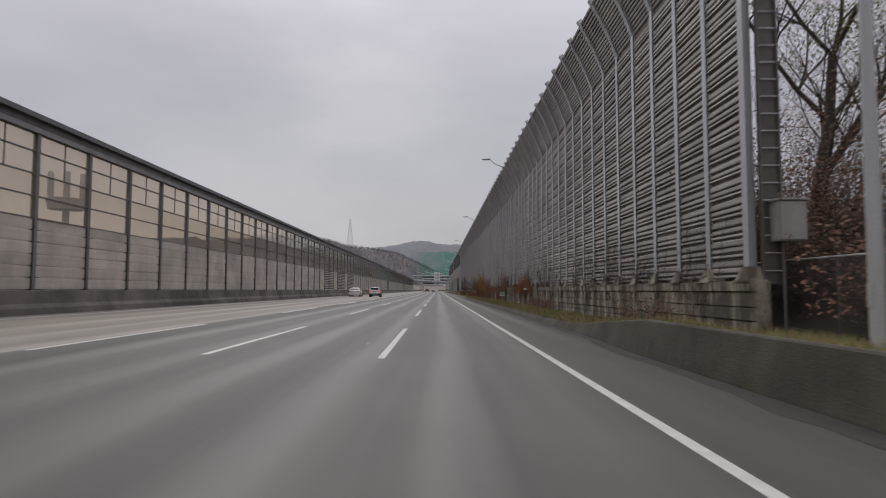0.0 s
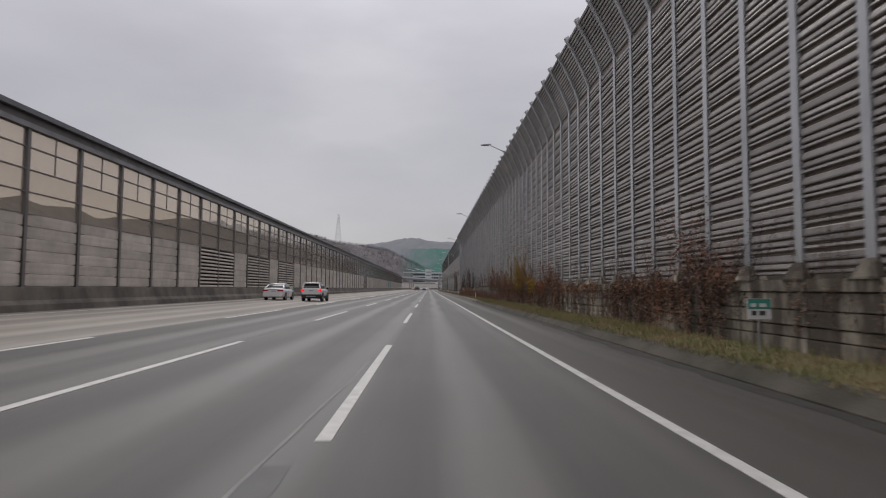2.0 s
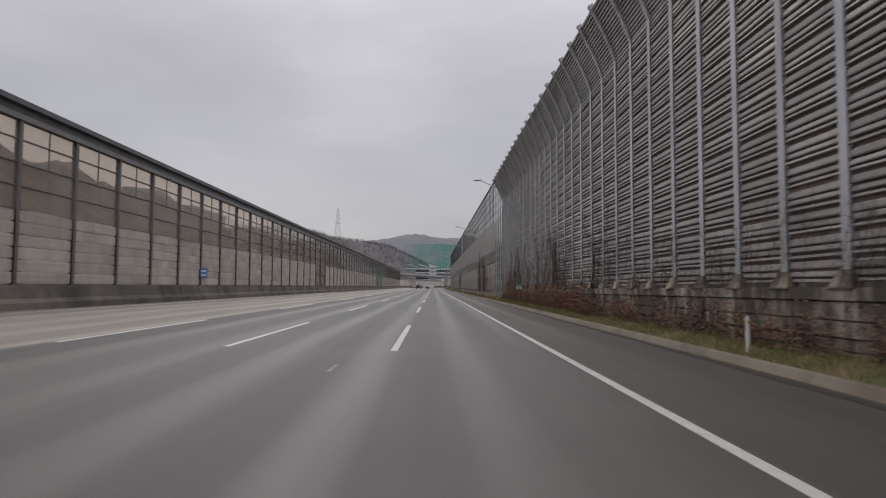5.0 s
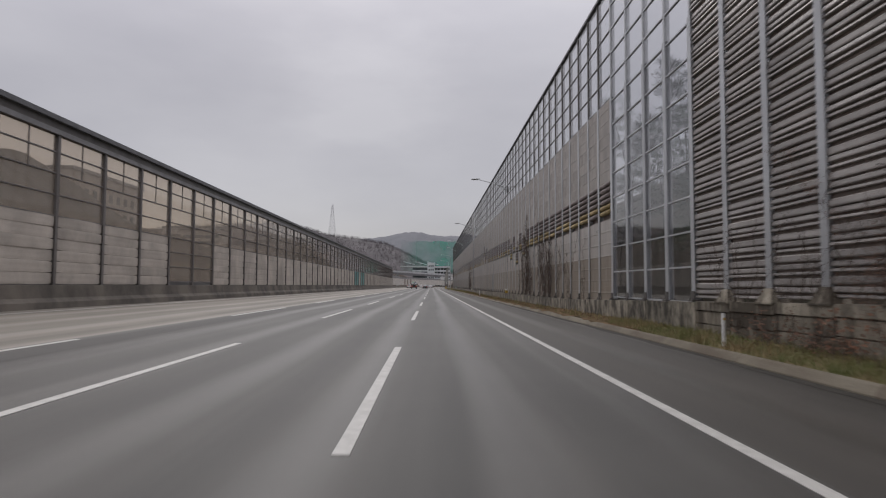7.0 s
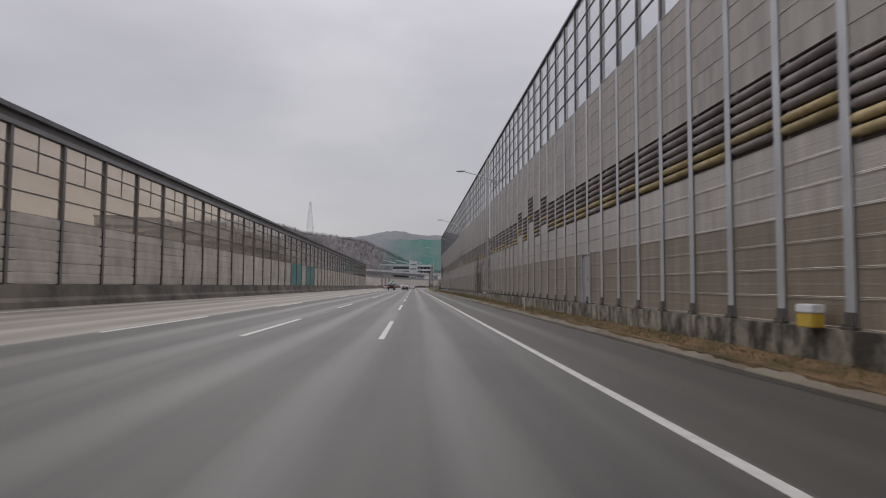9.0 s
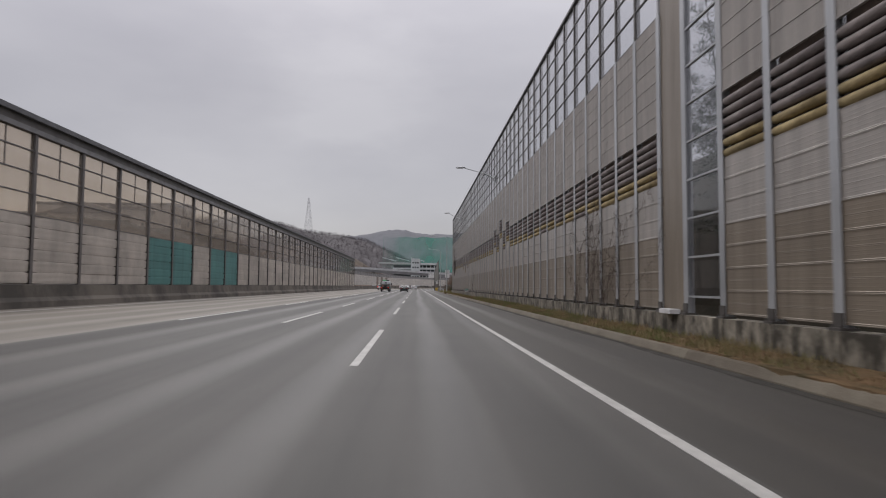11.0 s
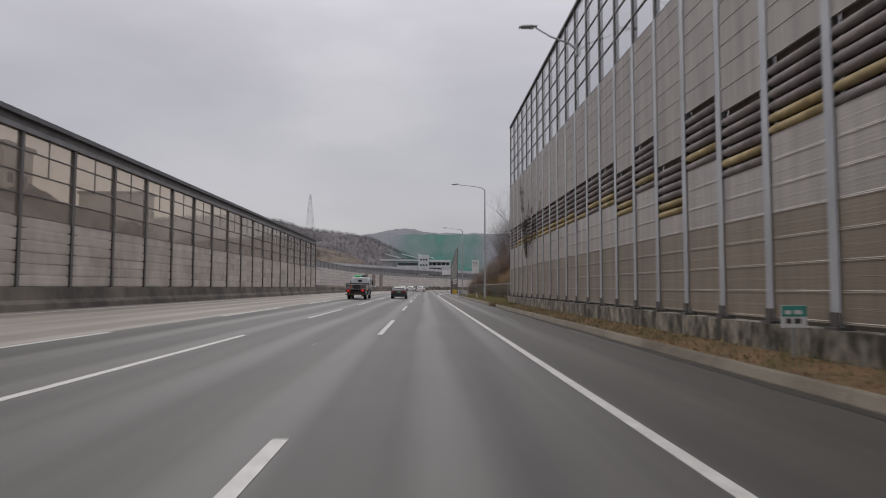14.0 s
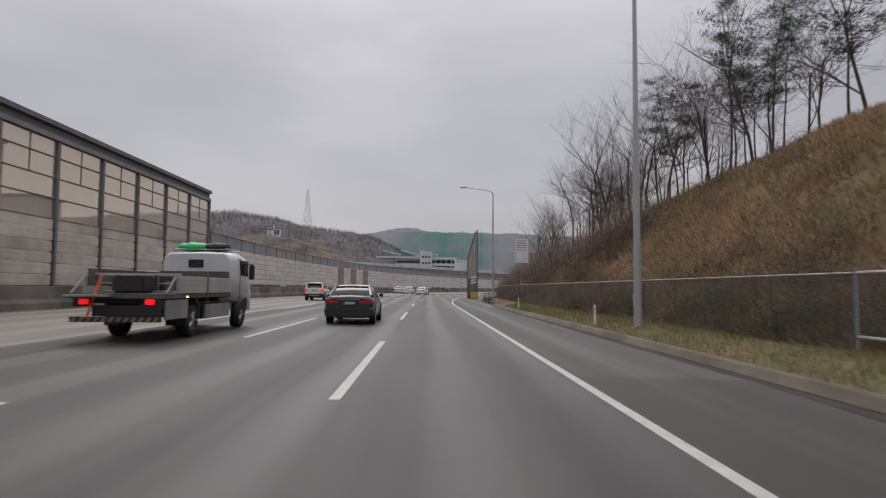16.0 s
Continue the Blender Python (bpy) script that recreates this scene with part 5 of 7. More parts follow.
# ---- wooded bank behind the inner barrier, seen through its glazing ----
WOOD = mat("winter_wood", (0.058, 0.056, 0.055), 0.95, dark=0.55, scale=0.3, fine=2, bump=0.0, gloss=0.05)


def bank_z(x, y):
    u = min(1.0, max(0.0, (-x - 24) / 20))
    top = table(y, ((-60, 9), (60, 10.5), (130, 12.5), (150, 15.5), (190, 18.5), (225, 18.5), (250, 13), (290, 10.5), (340, 13), (425, 15), (445, 6), (470, 3), (640, 2)))
    return -1.5 + u * (top - 0.8 + 3.5 * noise.noise((y / 45, 1, 0)) + 1.7 * noise.noise((y / 9, x / 9, 0)) + 1.0 * noise.noise((y / 2.6, x / 3, 0)))


bm = bmesh.new()
xs, ys = spans(-90, -20, 5), spans(-60, 640, 1.0)
grid = [[bm.verts.new((x, y, bank_z(x, y))) for x in xs] for y in ys]
for r in range(len(ys) - 1):
    for q in range(len(xs) - 1):
        bm.faces.new((grid[r][q], grid[r][q + 1], grid[r + 1][q + 1], grid[r + 1][q]))
tagged(part("bank", bm, WOOD), "wooded bank behind the inner barrier", "bank", kind="structure")


def tuft_tree(V, F, p, hgt, rg, n, fleck=1.0):
    """A far winter tree: a thin trunk and an uneven crown of small upright flecks."""
    limb(V, F, p, p + Vector((0, 0, hgt * 0.6)), hgt * 0.02, hgt * 0.01, 3)
    for _ in range(n):
        t = rg.random()
        r = hgt * 0.24 * math.sin(math.pi * (0.15 + 0.8 * t)) * rg.random() ** 0.5
        a = rg.uniform(0, 2 * math.pi)
        c = p + Vector((r * math.cos(a), r * math.sin(a), hgt * (0.3 + 0.7 * t)))
        s = fleck * hgt * rg.uniform(0.025, 0.055)
        d = Vector((rg.uniform(-1, 1), rg.uniform(-1, 1), rg.uniform(-0.6, 1.2))).normalized() * s
        e = d.orthogonal().normalized() * s * 0.6
        m = len(V)
        V += [c - d, c + e, c + d, c - e]
        F.append((m, m + 1, m + 2, m + 3))


# trees over the near hill
V, F = [], []
for i in range(6500):
    x = rg.uniform(-520, 60)
    v = rg.uniform(0.12, 0.66)
    shape = math.sin(min(1.0, v / 0.6) * math.pi / 2)
    prof = ((-1100, 70), (-600, 112), (-420, 118), (-365, 121), (-313, 124), (-246, 113), (-207, 100), (-150, 94), (-92, 84), (-40, 60), (10, 36), (80, 20))
    tuft_tree(V, F, Vector((x, 1100 + 550 * v, table(x, prof) * shape - 3)), rg.uniform(5, 10), rg, 26)
for i in range(420):
    x, v = rg.uniform(-170, 0), rg.uniform(0.05, 0.7)
    shape = math.sin(min(1.0, v / 0.6) * math.pi / 2)
    z = table(x, ((-170, 0), (-135, 22), (-108, 34), (-78, 31), (-50, 24), (-25, 10), (0, 0))) * shape
    if noise.noise((x / 14, v * 5, 3)) > -0.05:
        tuft_tree(V, F, Vector((x, 690 + 120 * v, z - 1)), rg.uniform(2.5, 6), rg, 26)
tagged(place("wood", mesh_from("wood", V, F, HILLWOOD)), "brown winter wood covering the hill", "wood", kind="stuff")

THICKET = mat("pale_dry_thicket", (0.31, 0.24, 0.18), 0.9, dark=0.55, scale=0.8, fine=12, bump=0.0)
# thicket between the fence and the wooded crest
for i in range(84):
    y = rg.uniform(412, 486)
    x = rg.uniform(10.4, 16) + bend(y)
    k += 1
    scrub("shrub", (x, y, hill_z(x, y) - 0.1), (2.4, 2.6, rg.uniform(1.8, 4.4)), 1900, THICKET if i % 4 else BROWNLEAF, "tall tangled brown winter thicket above the fence", 120, k, (0.025, 0.055), "thicket above the fence")

k += 1
scrub("weed_clump", (7.73, 378.64, fall(7.73) - 0.02), (0.5, 1.4, 0.45), 500, LITTER, "clump of dry weeds and dirt at the kerb", 40, k, (0.02, 0.05), "weeds", "weeds")

# ---- vehicles ----
def car_paint(name, colour, rough=0.28):
    m = mat(name, colour, rough, 0.0, dark=0.88, scale=2.0, fine=25, bump=0.0)
    m.node_tree.nodes["Principled BSDF"].inputs["Coat Weight"].default_value = 0.6
    m.node_tree.nodes["Principled BSDF"].inputs["Coat Roughness"].default_value = 0.08
    return m


WHITE = car_paint("white_car_paint", (0.72, 0.72, 0.71))
BLACKPAINT = car_paint("dark_car_paint", (0.016, 0.02, 0.022))
CABPAINT = car_paint("pale_grey_cab_paint", (0.60, 0.635, 0.645), 0.4)
SILVER = car_paint("silver_car_paint", (0.42, 0.43, 0.44))
WINDOW = mat("dark_window", (0.03, 0.034, 0.036), 0.07, dark=0.8, scale=2, fine=20, bump=0.0)
RUBBER = mat("tyre_rubber", (0.018, 0.018, 0.018), 0.85, dark=0.7, scale=6, fine=60, bump=0.2)
RIM = mat("wheel_rim", (0.42, 0.42, 0.43), 0.35, 0.7, dark=0.6, scale=6, fine=40, bump=0.0)
TRIM = mat("black_plastic_trim", (0.025, 0.025, 0.026), 0.6, dark=0.7, scale=4, fine=50, bump=0.1)
TAIL = mat("red_lamp_glass", (0.42, 0.03, 0.035), 0.15, dark=0.7, scale=8, fine=30, bump=0.0)
BRAKE = lamp_mat("lit_red_lamp", (0.85, 0.012, 0.014), 0.85)
AMBERLAMP = lamp_mat("lit_amber_lamp", (1.0, 0.55, 0.2), 2.5)
PLATE = mat("number_plate", (0.66, 0.67, 0.66), 0.4, dark=0.85, scale=8, fine=50, bump=0.0)
GREENPLATE = mat("green_number_plate", (0.10, 0.22, 0.17), 0.4, dark=0.85, scale=8, fine=50, bump=0.0)
INK = mat("dark_print", (0.06, 0.06, 0.06), 0.6, dark=0.8, scale=8, fine=50, bump=0.0)
DIRTY = mat("dirty_truck_steel", (0.14, 0.135, 0.13), 0.7, 0.2, dark=0.45, scale=1.6, fine=25, bump=0.15)
BOARD = mat("dull_aluminium_board", (0.34, 0.34, 0.33), 0.55, 0.3, dark=0.6, scale=1.4, streak=(1, 1, 0.4), fine=30, bump=0.1)
PALEBOARD = mat("pale_dusty_board", (0.50, 0.47, 0.42), 0.6, 0.1, dark=0.65, scale=1.4, streak=(1, 1, 0.4), fine=30, bump=0.1)
HAZARD = mat("faded_yellow_stripe", (0.26, 0.21, 0.09), 0.6, dark=0.5, scale=4, fine=30, bump=0.05)
TARP = mat("green_tarpaulin", (0.07, 0.6, 0.2), 0.5, dark=0.7, scale=3, fine=20, bump=0.3)
BLACKTARP = mat("black_tarpaulin", (0.03, 0.03, 0.032), 0.6, dark=0.6, scale=3, fine=20, bump=0.3)
STRAP = mat("orange_strap", (0.85, 0.17, 0.05), 0.6, dark=0.75, scale=6, fine=30, bump=0.1)


def loft(rows, smooth=True):
    """rows of (y, half profile from the bottom centre to the top centre)."""
    bm = bmesh.new()
    rings = []
    for y, half in rows:
        ring = [(x, z) for x, z in half] + [(-x, z) for x, z in reversed(half) if x > 0]
        rings.append([bm.verts.new((x, y, z)) for x, z in ring])
    n = len(rings[0])
    for a, b in zip(rings, rings[1:]):
        for i in range(n):
            f = bm.faces.new((a[i], b[i], b[(i + 1) % n], a[(i + 1) % n]))
            f.smooth = smooth
    bm.faces.new(rings[0])
    bm.faces.new(rings[-1][::-1])
    bmesh.ops.recalc_face_normals(bm, faces=bm.faces)
    return bm


def body_row(y, w, zb, zm, zs, zt):
    return y, [(0, zb), (w * 0.86, zb), (w * 0.965, zb + 0.1), (w, zm), (w * 0.985, (zm + zs) / 2), (w * 0.955, zs), (w * 0.84, zt - 0.025), (0, zt)]


def cabin_row(y, wb, zb, wt, zt):
    return y, [(0, zb), (wb, zb), (wb * 0.5 + wt * 0.5 + 0.015, (zb + zt) / 2), (wt + 0.03, zt - 0.03), (wt - 0.05, zt), (0, zt + 0.02)]


def wheel(parent, x, y, r, w=0.21, dual=False):
    s = 1 if x > 0 else -1
    bm = bmesh.new()
    prof = [(r * 0.62, -w / 2), (r * 0.9, -w / 2), (r * 0.98, -w / 2 + 0.03), (r, -w / 4), (r, w / 4), (r * 0.98, w / 2 - 0.03), (r * 0.9, w / 2), (r * 0.62, w / 2)]
    rings = []
    for i in range(24):
        t = 2 * math.pi * i / 24
        rings.append([bm.verts.new((x + q, y + a * math.cos(t), r + a * math.sin(t))) for a, q in prof])
    for i in range(24):
        a, b = rings[i], rings[(i + 1) % 24]
        for j in range(len(prof) - 1):
            bm.faces.new((a[j], a[j + 1], b[j + 1], b[j])).smooth = True
    ob = part("wheel", bm, RUBBER, parent, "black rubber tyre")
    bm = bmesh.new()
    rod(bm, (x + s * (w / 2 - 0.06), y, r), (x + s * (w / 2 - 0.03), y, r), r * 0.63, sides=24)
    rod(bm, (x + s * (w / 2 - 0.03), y, r), (x + s * (w / 2 + 0.005), y, r), r * 0.16, sides=12)
    for i in range(5):
        t = 2 * math.pi * i / 5
        rod(bm, (x + s * (w / 2 - 0.02), y, r), (x + s * (w / 2 - 0.015), y + r * 0.58 * math.cos(t), r + r * 0.58 * math.sin(t)), 0.035, 0.028, 6)
    part("rim", bm, RIM, ob)
    return ob


def plate(parent, y, z, material, w=0.46):
    p = part("number_plate", box(bmesh.new(), -w / 2, w / 2, y - 0.02, y, z - 0.06, z + 0.06, 0.006), material, parent)
    bm = bmesh.new()
    for i in range(5):
        box(bm, -w / 2 + 0.06 + i * 0.075, -w / 2 + 0.11 + i * 0.075, y - 0.024, y - 0.021, z - 0.035, z + 0.035)
    part("plate_print", bm, INK if material is PLATE else PLATE, p)


def sedan(label, at, paint, lamp, plate_mat, group):
    """A four-door saloon, its tail at y = 0, facing +y."""
    ob = thing("saloon_car", label, "car", at, group)
    part("body", loft([body_row(-0.02, 0.79, 0.36, 0.60, 0.86, 0.97), body_row(0.03, 0.86, 0.29, 0.60, 0.91, 1.04), body_row(0.16, 0.89, 0.26, 0.63, 0.94, 1.07),
                       body_row(0.5, 0.91, 0.23, 0.65, 0.95, 1.09), body_row(1.0, 0.92, 0.21, 0.66, 0.95, 1.06), body_row(1.7, 0.92, 0.2, 0.66, 0.95, 1.0), body_row(3.2, 0.92, 0.2, 0.66, 0.94, 0.99),
                       body_row(3.6, 0.915, 0.2, 0.65, 0.9, 0.98), body_row(4.25, 0.89, 0.22, 0.6, 0.8, 0.89), body_row(4.62, 0.82, 0.26, 0.56, 0.7, 0.77), body_row(4.8, 0.66, 0.33, 0.5, 0.6, 0.64)]), paint, ob, "painted body")
    part("glasshouse", loft([cabin_row(0.52, 0.77, 0.99, 0.73, 1.08), cabin_row(1.24, 0.84, 0.95, 0.655, 1.385), cabin_row(1.9, 0.86, 0.94, 0.66, 1.45), cabin_row(2.5, 0.86, 0.94, 0.66, 1.455),
                          cabin_row(2.85, 0.85, 0.94, 0.60, 1.42), cabin_row(3.65, 0.80, 0.94, 0.68, 0.99)]), WINDOW, ob, "dark tinted windows")
    part("roof", loft([(1.2, [(0, 1.36), (0.62, 1.35), (0.66, 1.37), (0.56, 1.40), (0, 1.42)]), (1.9, [(0, 1.42), (0.65, 1.41), (0.695, 1.43), (0.58, 1.475), (0, 1.49)]),
                       (2.5, [(0, 1.42), (0.65, 1.41), (0.695, 1.43), (0.58, 1.48), (0, 1.495)]), (2.9, [(0, 1.38), (0.58, 1.37), (0.62, 1.39), (0.52, 1.43), (0, 1.445)])]), paint, ob)
    for s in (-1, 1):
        bm = bmesh.new()
        rod(bm, (s * 0.79, 0.5, 1.03), (s * 0.655, 1.22, 1.38), 0.075, 0.05, 8)
        part("rear_pillar", bm, paint, ob)
        part("front_pillar", rod(bmesh.new(), (s * 0.61, 2.88, 1.41), (s * 0.79, 3.68, 0.97), 0.035, 0.035, 8), paint, ob)
        part("middle_pillar", rod(bmesh.new(), (s * 0.85, 2.2, 0.93), (s * 0.64, 2.15, 1.44), 0.03, 0.03, 6), TRIM, ob)
        bm = box(bmesh.new(), min(s * 0.36, s * 0.875), max(s * 0.36, s * 0.875), -0.03, 0.16, 0.755, 0.925, 0.03)
        part("tail_light", bm, lamp, ob)
        bm = box(bmesh.new(), min(s * 0.88, s * 1.06), max(s * 0.88, s * 1.06), 3.1, 3.2, 0.98, 1.12, 0.035)
        part("wing_mirror", bm, paint, ob)
        for y in (0.98, 3.78):
            bm = bmesh.new()
            rod(bm, (s * 0.80, y, 0.36), (s * 0.921, y, 0.36), 0.385, sides=24)
            part("wheel_arch", bm, TRIM, ob)
            wheel(ob, s * 0.815, y, 0.325)
    part("bumper", loft([(-0.06, [(0, 0.32), (0.74, 0.32), (0.81, 0.39), (0.81, 0.55), (0.77, 0.6), (0, 0.6)]), (0.05, [(0, 0.28), (0.85, 0.28), (0.9, 0.37), (0.9, 0.56), (0.88, 0.62), (0, 0.62)])]), paint, ob)
    part("diffuser", box(bmesh.new(), -0.6, 0.6, -0.045, 0.1, 0.24, 0.37, 0.02), TRIM, ob)
    plate(ob, -0.03, 0.79, plate_mat, 0.36)
    part("boot_line", box(bmesh.new(), -0.42, 0.42, -0.03, 0.0, 0.915, 0.935), RIM if paint is BLACKPAINT else TRIM, ob)
    part("exhaust", rod(bmesh.new(), (-0.5, -0.05, 0.28), (-0.5, 0.3, 0.28), 0.035, sides=10), RIM, ob)
    return ob


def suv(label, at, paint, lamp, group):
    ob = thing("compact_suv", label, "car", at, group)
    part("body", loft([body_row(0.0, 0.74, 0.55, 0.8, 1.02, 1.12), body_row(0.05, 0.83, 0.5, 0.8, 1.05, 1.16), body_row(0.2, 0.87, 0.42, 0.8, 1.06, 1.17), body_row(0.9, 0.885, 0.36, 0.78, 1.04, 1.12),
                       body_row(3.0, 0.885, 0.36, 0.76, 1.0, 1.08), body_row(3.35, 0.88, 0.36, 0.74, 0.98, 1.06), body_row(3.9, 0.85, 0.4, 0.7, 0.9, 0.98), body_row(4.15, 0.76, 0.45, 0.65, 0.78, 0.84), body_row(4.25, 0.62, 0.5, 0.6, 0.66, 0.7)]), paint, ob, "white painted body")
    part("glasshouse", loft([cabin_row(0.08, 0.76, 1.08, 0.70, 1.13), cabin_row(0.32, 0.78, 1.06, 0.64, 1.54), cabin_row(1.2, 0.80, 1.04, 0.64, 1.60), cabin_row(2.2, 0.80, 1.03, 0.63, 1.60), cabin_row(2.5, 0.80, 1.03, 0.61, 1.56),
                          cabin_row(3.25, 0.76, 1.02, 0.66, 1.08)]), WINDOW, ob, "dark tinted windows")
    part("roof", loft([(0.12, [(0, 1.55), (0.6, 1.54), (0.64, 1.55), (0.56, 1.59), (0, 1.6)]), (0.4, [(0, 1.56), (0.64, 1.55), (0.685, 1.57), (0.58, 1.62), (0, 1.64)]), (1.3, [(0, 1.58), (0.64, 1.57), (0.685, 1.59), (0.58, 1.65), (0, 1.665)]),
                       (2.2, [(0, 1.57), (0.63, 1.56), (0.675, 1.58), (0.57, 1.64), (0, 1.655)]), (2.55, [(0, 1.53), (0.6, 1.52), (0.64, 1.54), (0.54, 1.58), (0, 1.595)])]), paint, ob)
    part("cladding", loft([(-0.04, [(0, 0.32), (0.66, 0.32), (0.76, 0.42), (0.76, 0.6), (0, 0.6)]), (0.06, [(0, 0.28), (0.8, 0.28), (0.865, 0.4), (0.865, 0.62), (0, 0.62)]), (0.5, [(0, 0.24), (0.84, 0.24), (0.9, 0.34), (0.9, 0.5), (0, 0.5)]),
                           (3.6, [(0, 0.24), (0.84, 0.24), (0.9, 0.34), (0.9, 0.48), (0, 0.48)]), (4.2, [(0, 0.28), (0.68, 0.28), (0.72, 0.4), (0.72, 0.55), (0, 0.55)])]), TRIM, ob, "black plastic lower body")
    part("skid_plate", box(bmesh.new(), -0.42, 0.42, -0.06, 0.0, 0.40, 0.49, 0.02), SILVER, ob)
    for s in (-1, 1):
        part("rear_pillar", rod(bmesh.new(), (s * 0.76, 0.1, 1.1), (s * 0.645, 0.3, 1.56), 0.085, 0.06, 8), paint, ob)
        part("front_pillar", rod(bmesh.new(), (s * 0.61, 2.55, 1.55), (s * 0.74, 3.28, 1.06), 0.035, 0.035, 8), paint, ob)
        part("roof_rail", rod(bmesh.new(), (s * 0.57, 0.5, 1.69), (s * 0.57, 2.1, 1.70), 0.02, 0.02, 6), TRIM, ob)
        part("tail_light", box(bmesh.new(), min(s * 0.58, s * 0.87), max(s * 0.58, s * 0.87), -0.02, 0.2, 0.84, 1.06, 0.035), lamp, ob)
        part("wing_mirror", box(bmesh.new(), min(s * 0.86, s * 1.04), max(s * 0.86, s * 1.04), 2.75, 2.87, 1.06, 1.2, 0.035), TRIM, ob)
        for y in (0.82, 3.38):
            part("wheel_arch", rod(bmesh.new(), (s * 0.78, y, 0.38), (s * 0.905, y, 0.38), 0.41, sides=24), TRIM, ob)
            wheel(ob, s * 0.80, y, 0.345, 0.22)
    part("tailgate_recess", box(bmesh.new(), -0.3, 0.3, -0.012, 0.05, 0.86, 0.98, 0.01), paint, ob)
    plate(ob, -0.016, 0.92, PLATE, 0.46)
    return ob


def flatbed_truck(at):
    ob = thing("flatbed_truck", "pale grey flatbed truck with lit tail lamps and green bundle", "truck", at)
    part("chassis", box(box(bmesh.new(), -0.45, -0.33, 0.3, 6.7, 0.62, 0.86, 0.01), 0.33, 0.45, 0.3, 6.7, 0.62, 0.86, 0.01), DIRTY, ob, "dirty steel frame rails")
    part("deck", box(bmesh.new(), -1.08, 1.08, 0.0, 4.65, 0.98, 1.10, 0.01), DIRTY, ob)
    for k in range(5):
        part("cross_beam", box(bmesh.new(), -1.0, 1.0, 0.35 + 0.85 * k, 0.45 + 0.85 * k, 0.87, 0.978), DIRTY, ob)
    for s in (-1, 1):
        x0, x1 = (-1.1, -1.06) if s < 0 else (1.06, 1.1)
        for y0, y1 in ((0.6, 2.55), (2.65, 4.62)):
            bm = box(bmesh.new(), x0, x1, y0, y1, 1.102, 1.52, 0.008)
            for z in (1.2, 1.31, 1.42):
                box(bm, x0 - 0.008, x1 + 0.008, y0 + 0.03, y1 - 0.03, z - 0.012, z + 0.012)
            part("side_board", bm, PALEBOARD, ob)
        part("stake", box(bmesh.new(), x0 - 0.01, x1 + 0.01, 2.56, 2.64, 0.98, 1.6, 0.008), DIRTY, ob)
        part("tail_stay", rod(bmesh.new(), (s * 1.06, 0.58, 1.5), (s * 1.06, 0.05, 1.1), 0.022, sides=6), BOARD, ob)
        part("tail_light", box(bmesh.new(), min(s * 0.64, s * 0.83), max(s * 0.64, s * 0.83), -0.06, 0.02, 0.85, 0.97, 0.015), BRAKE, ob)
        part("lamp_housing", box(bmesh.new(), min(s * 0.56, s * 1.0), max(s * 0.56, s * 1.0), 0.021, 0.1, 0.80, 0.975, 0.01), TRIM, ob)
        part("mud_flap", box(bmesh.new(), min(s * 0.5, s * 1.0), max(s * 0.5, s * 1.0), 1.42, 1.45, 0.3, 0.85), TRIM, ob)
        part("side_guard", box(bmesh.new(), min(s * 1.0, s * 1.06), max(s * 1.0, s * 1.06), 2.6, 4.6, 0.42, 0.8, 0.01), BOARD, ob)
        wheel(ob, s * 0.84, 1.9, 0.40, 0.30)
        wheel(ob, s * 0.945, 5.8, 0.40, 0.24)
        part("marker_lamp", box(bmesh.new(), min(s * 1.08, s * 1.1), max(s * 1.08, s * 1.1), 1.2, 1.27, 0.99, 1.04), AMBERLAMP, ob)
        part("wing_mirror", box(bmesh.new(), min(s * 1.12, s * 1.3), max(s * 1.12, s * 1.3), 6.3, 6.37, 1.5, 1.98, 0.03), TRIM, ob)
        part("mirror_arm", rod(bmesh.new(), (s * 1.0, 6.3, 2.0), (s * 1.25, 6.33, 1.99), 0.016, sides=6), TRIM, ob)
    # tail: dark apron with a striped bar, lowered tailboard, load
    part("rear_apron", box(bmesh.new(), -0.55, 1.0, -0.02, 0.02, 0.585, 0.83, 0.01), TRIM, ob)
    part("under_box", box(bmesh.new(), -0.9, 0.9, 2.5, 4.4, 0.45, 0.86, 0.03), DIRTY, ob)
    part("fuel_tank", box(bmesh.new(), 0.5, 0.98, 2.7, 3.8, 0.4, 0.85, 0.08), BOARD, ob)
    bar = part("rear_guard", box(bmesh.new(), -1.0, 1.0, -0.1, 0.0, 0.46, 0.58, 0.01), TRIM, ob, "rear guard with faded hazard stripes")
    for i in range(12):
        bm = bmesh.new()
        x = -0.97 + i * 0.165
        v = [bm.verts.new(c) for c in ((x, -0.104, 0.465), (x + 0.08, -0.104, 0.465), (x + 0.14, -0.104, 0.575), (x + 0.06, -0.104, 0.575))]
        w = [bm.verts.new((c.co.x, -0.101, c.co.z)) for c in v]
        bm.faces.new(v)
        bm.faces.new(w[::-1])
        for j in range(4):
            bm.faces.new((v[j], w[j], w[(j + 1) % 4], v[(j + 1) % 4]))
        part("stripe", bm, HAZARD, bar)
    part("tail_ramp", box(bmesh.new(), -1.05, -0.1, -0.32, 0.0, 1.02, 1.07, 0.01), BOARD, ob)
    part("load_rack", box(box(bmesh.new(), -1.02, 1.02, 0.95, 1.0, 1.104, 1.16), -1.02, 1.02, 0.95, 1.0, 1.53, 1.58), PALEBOARD, ob)
    part("tall_side", box(bmesh.new(), -1.055, -1.02, 0.7, 4.6, 1.3, 1.68, 0.01), DIRTY, ob)
    part("head_board", box(bmesh.new(), -1.02, 1.02, 4.56, 4.62, 1.104, 1.72, 0.01), DIRTY, ob)
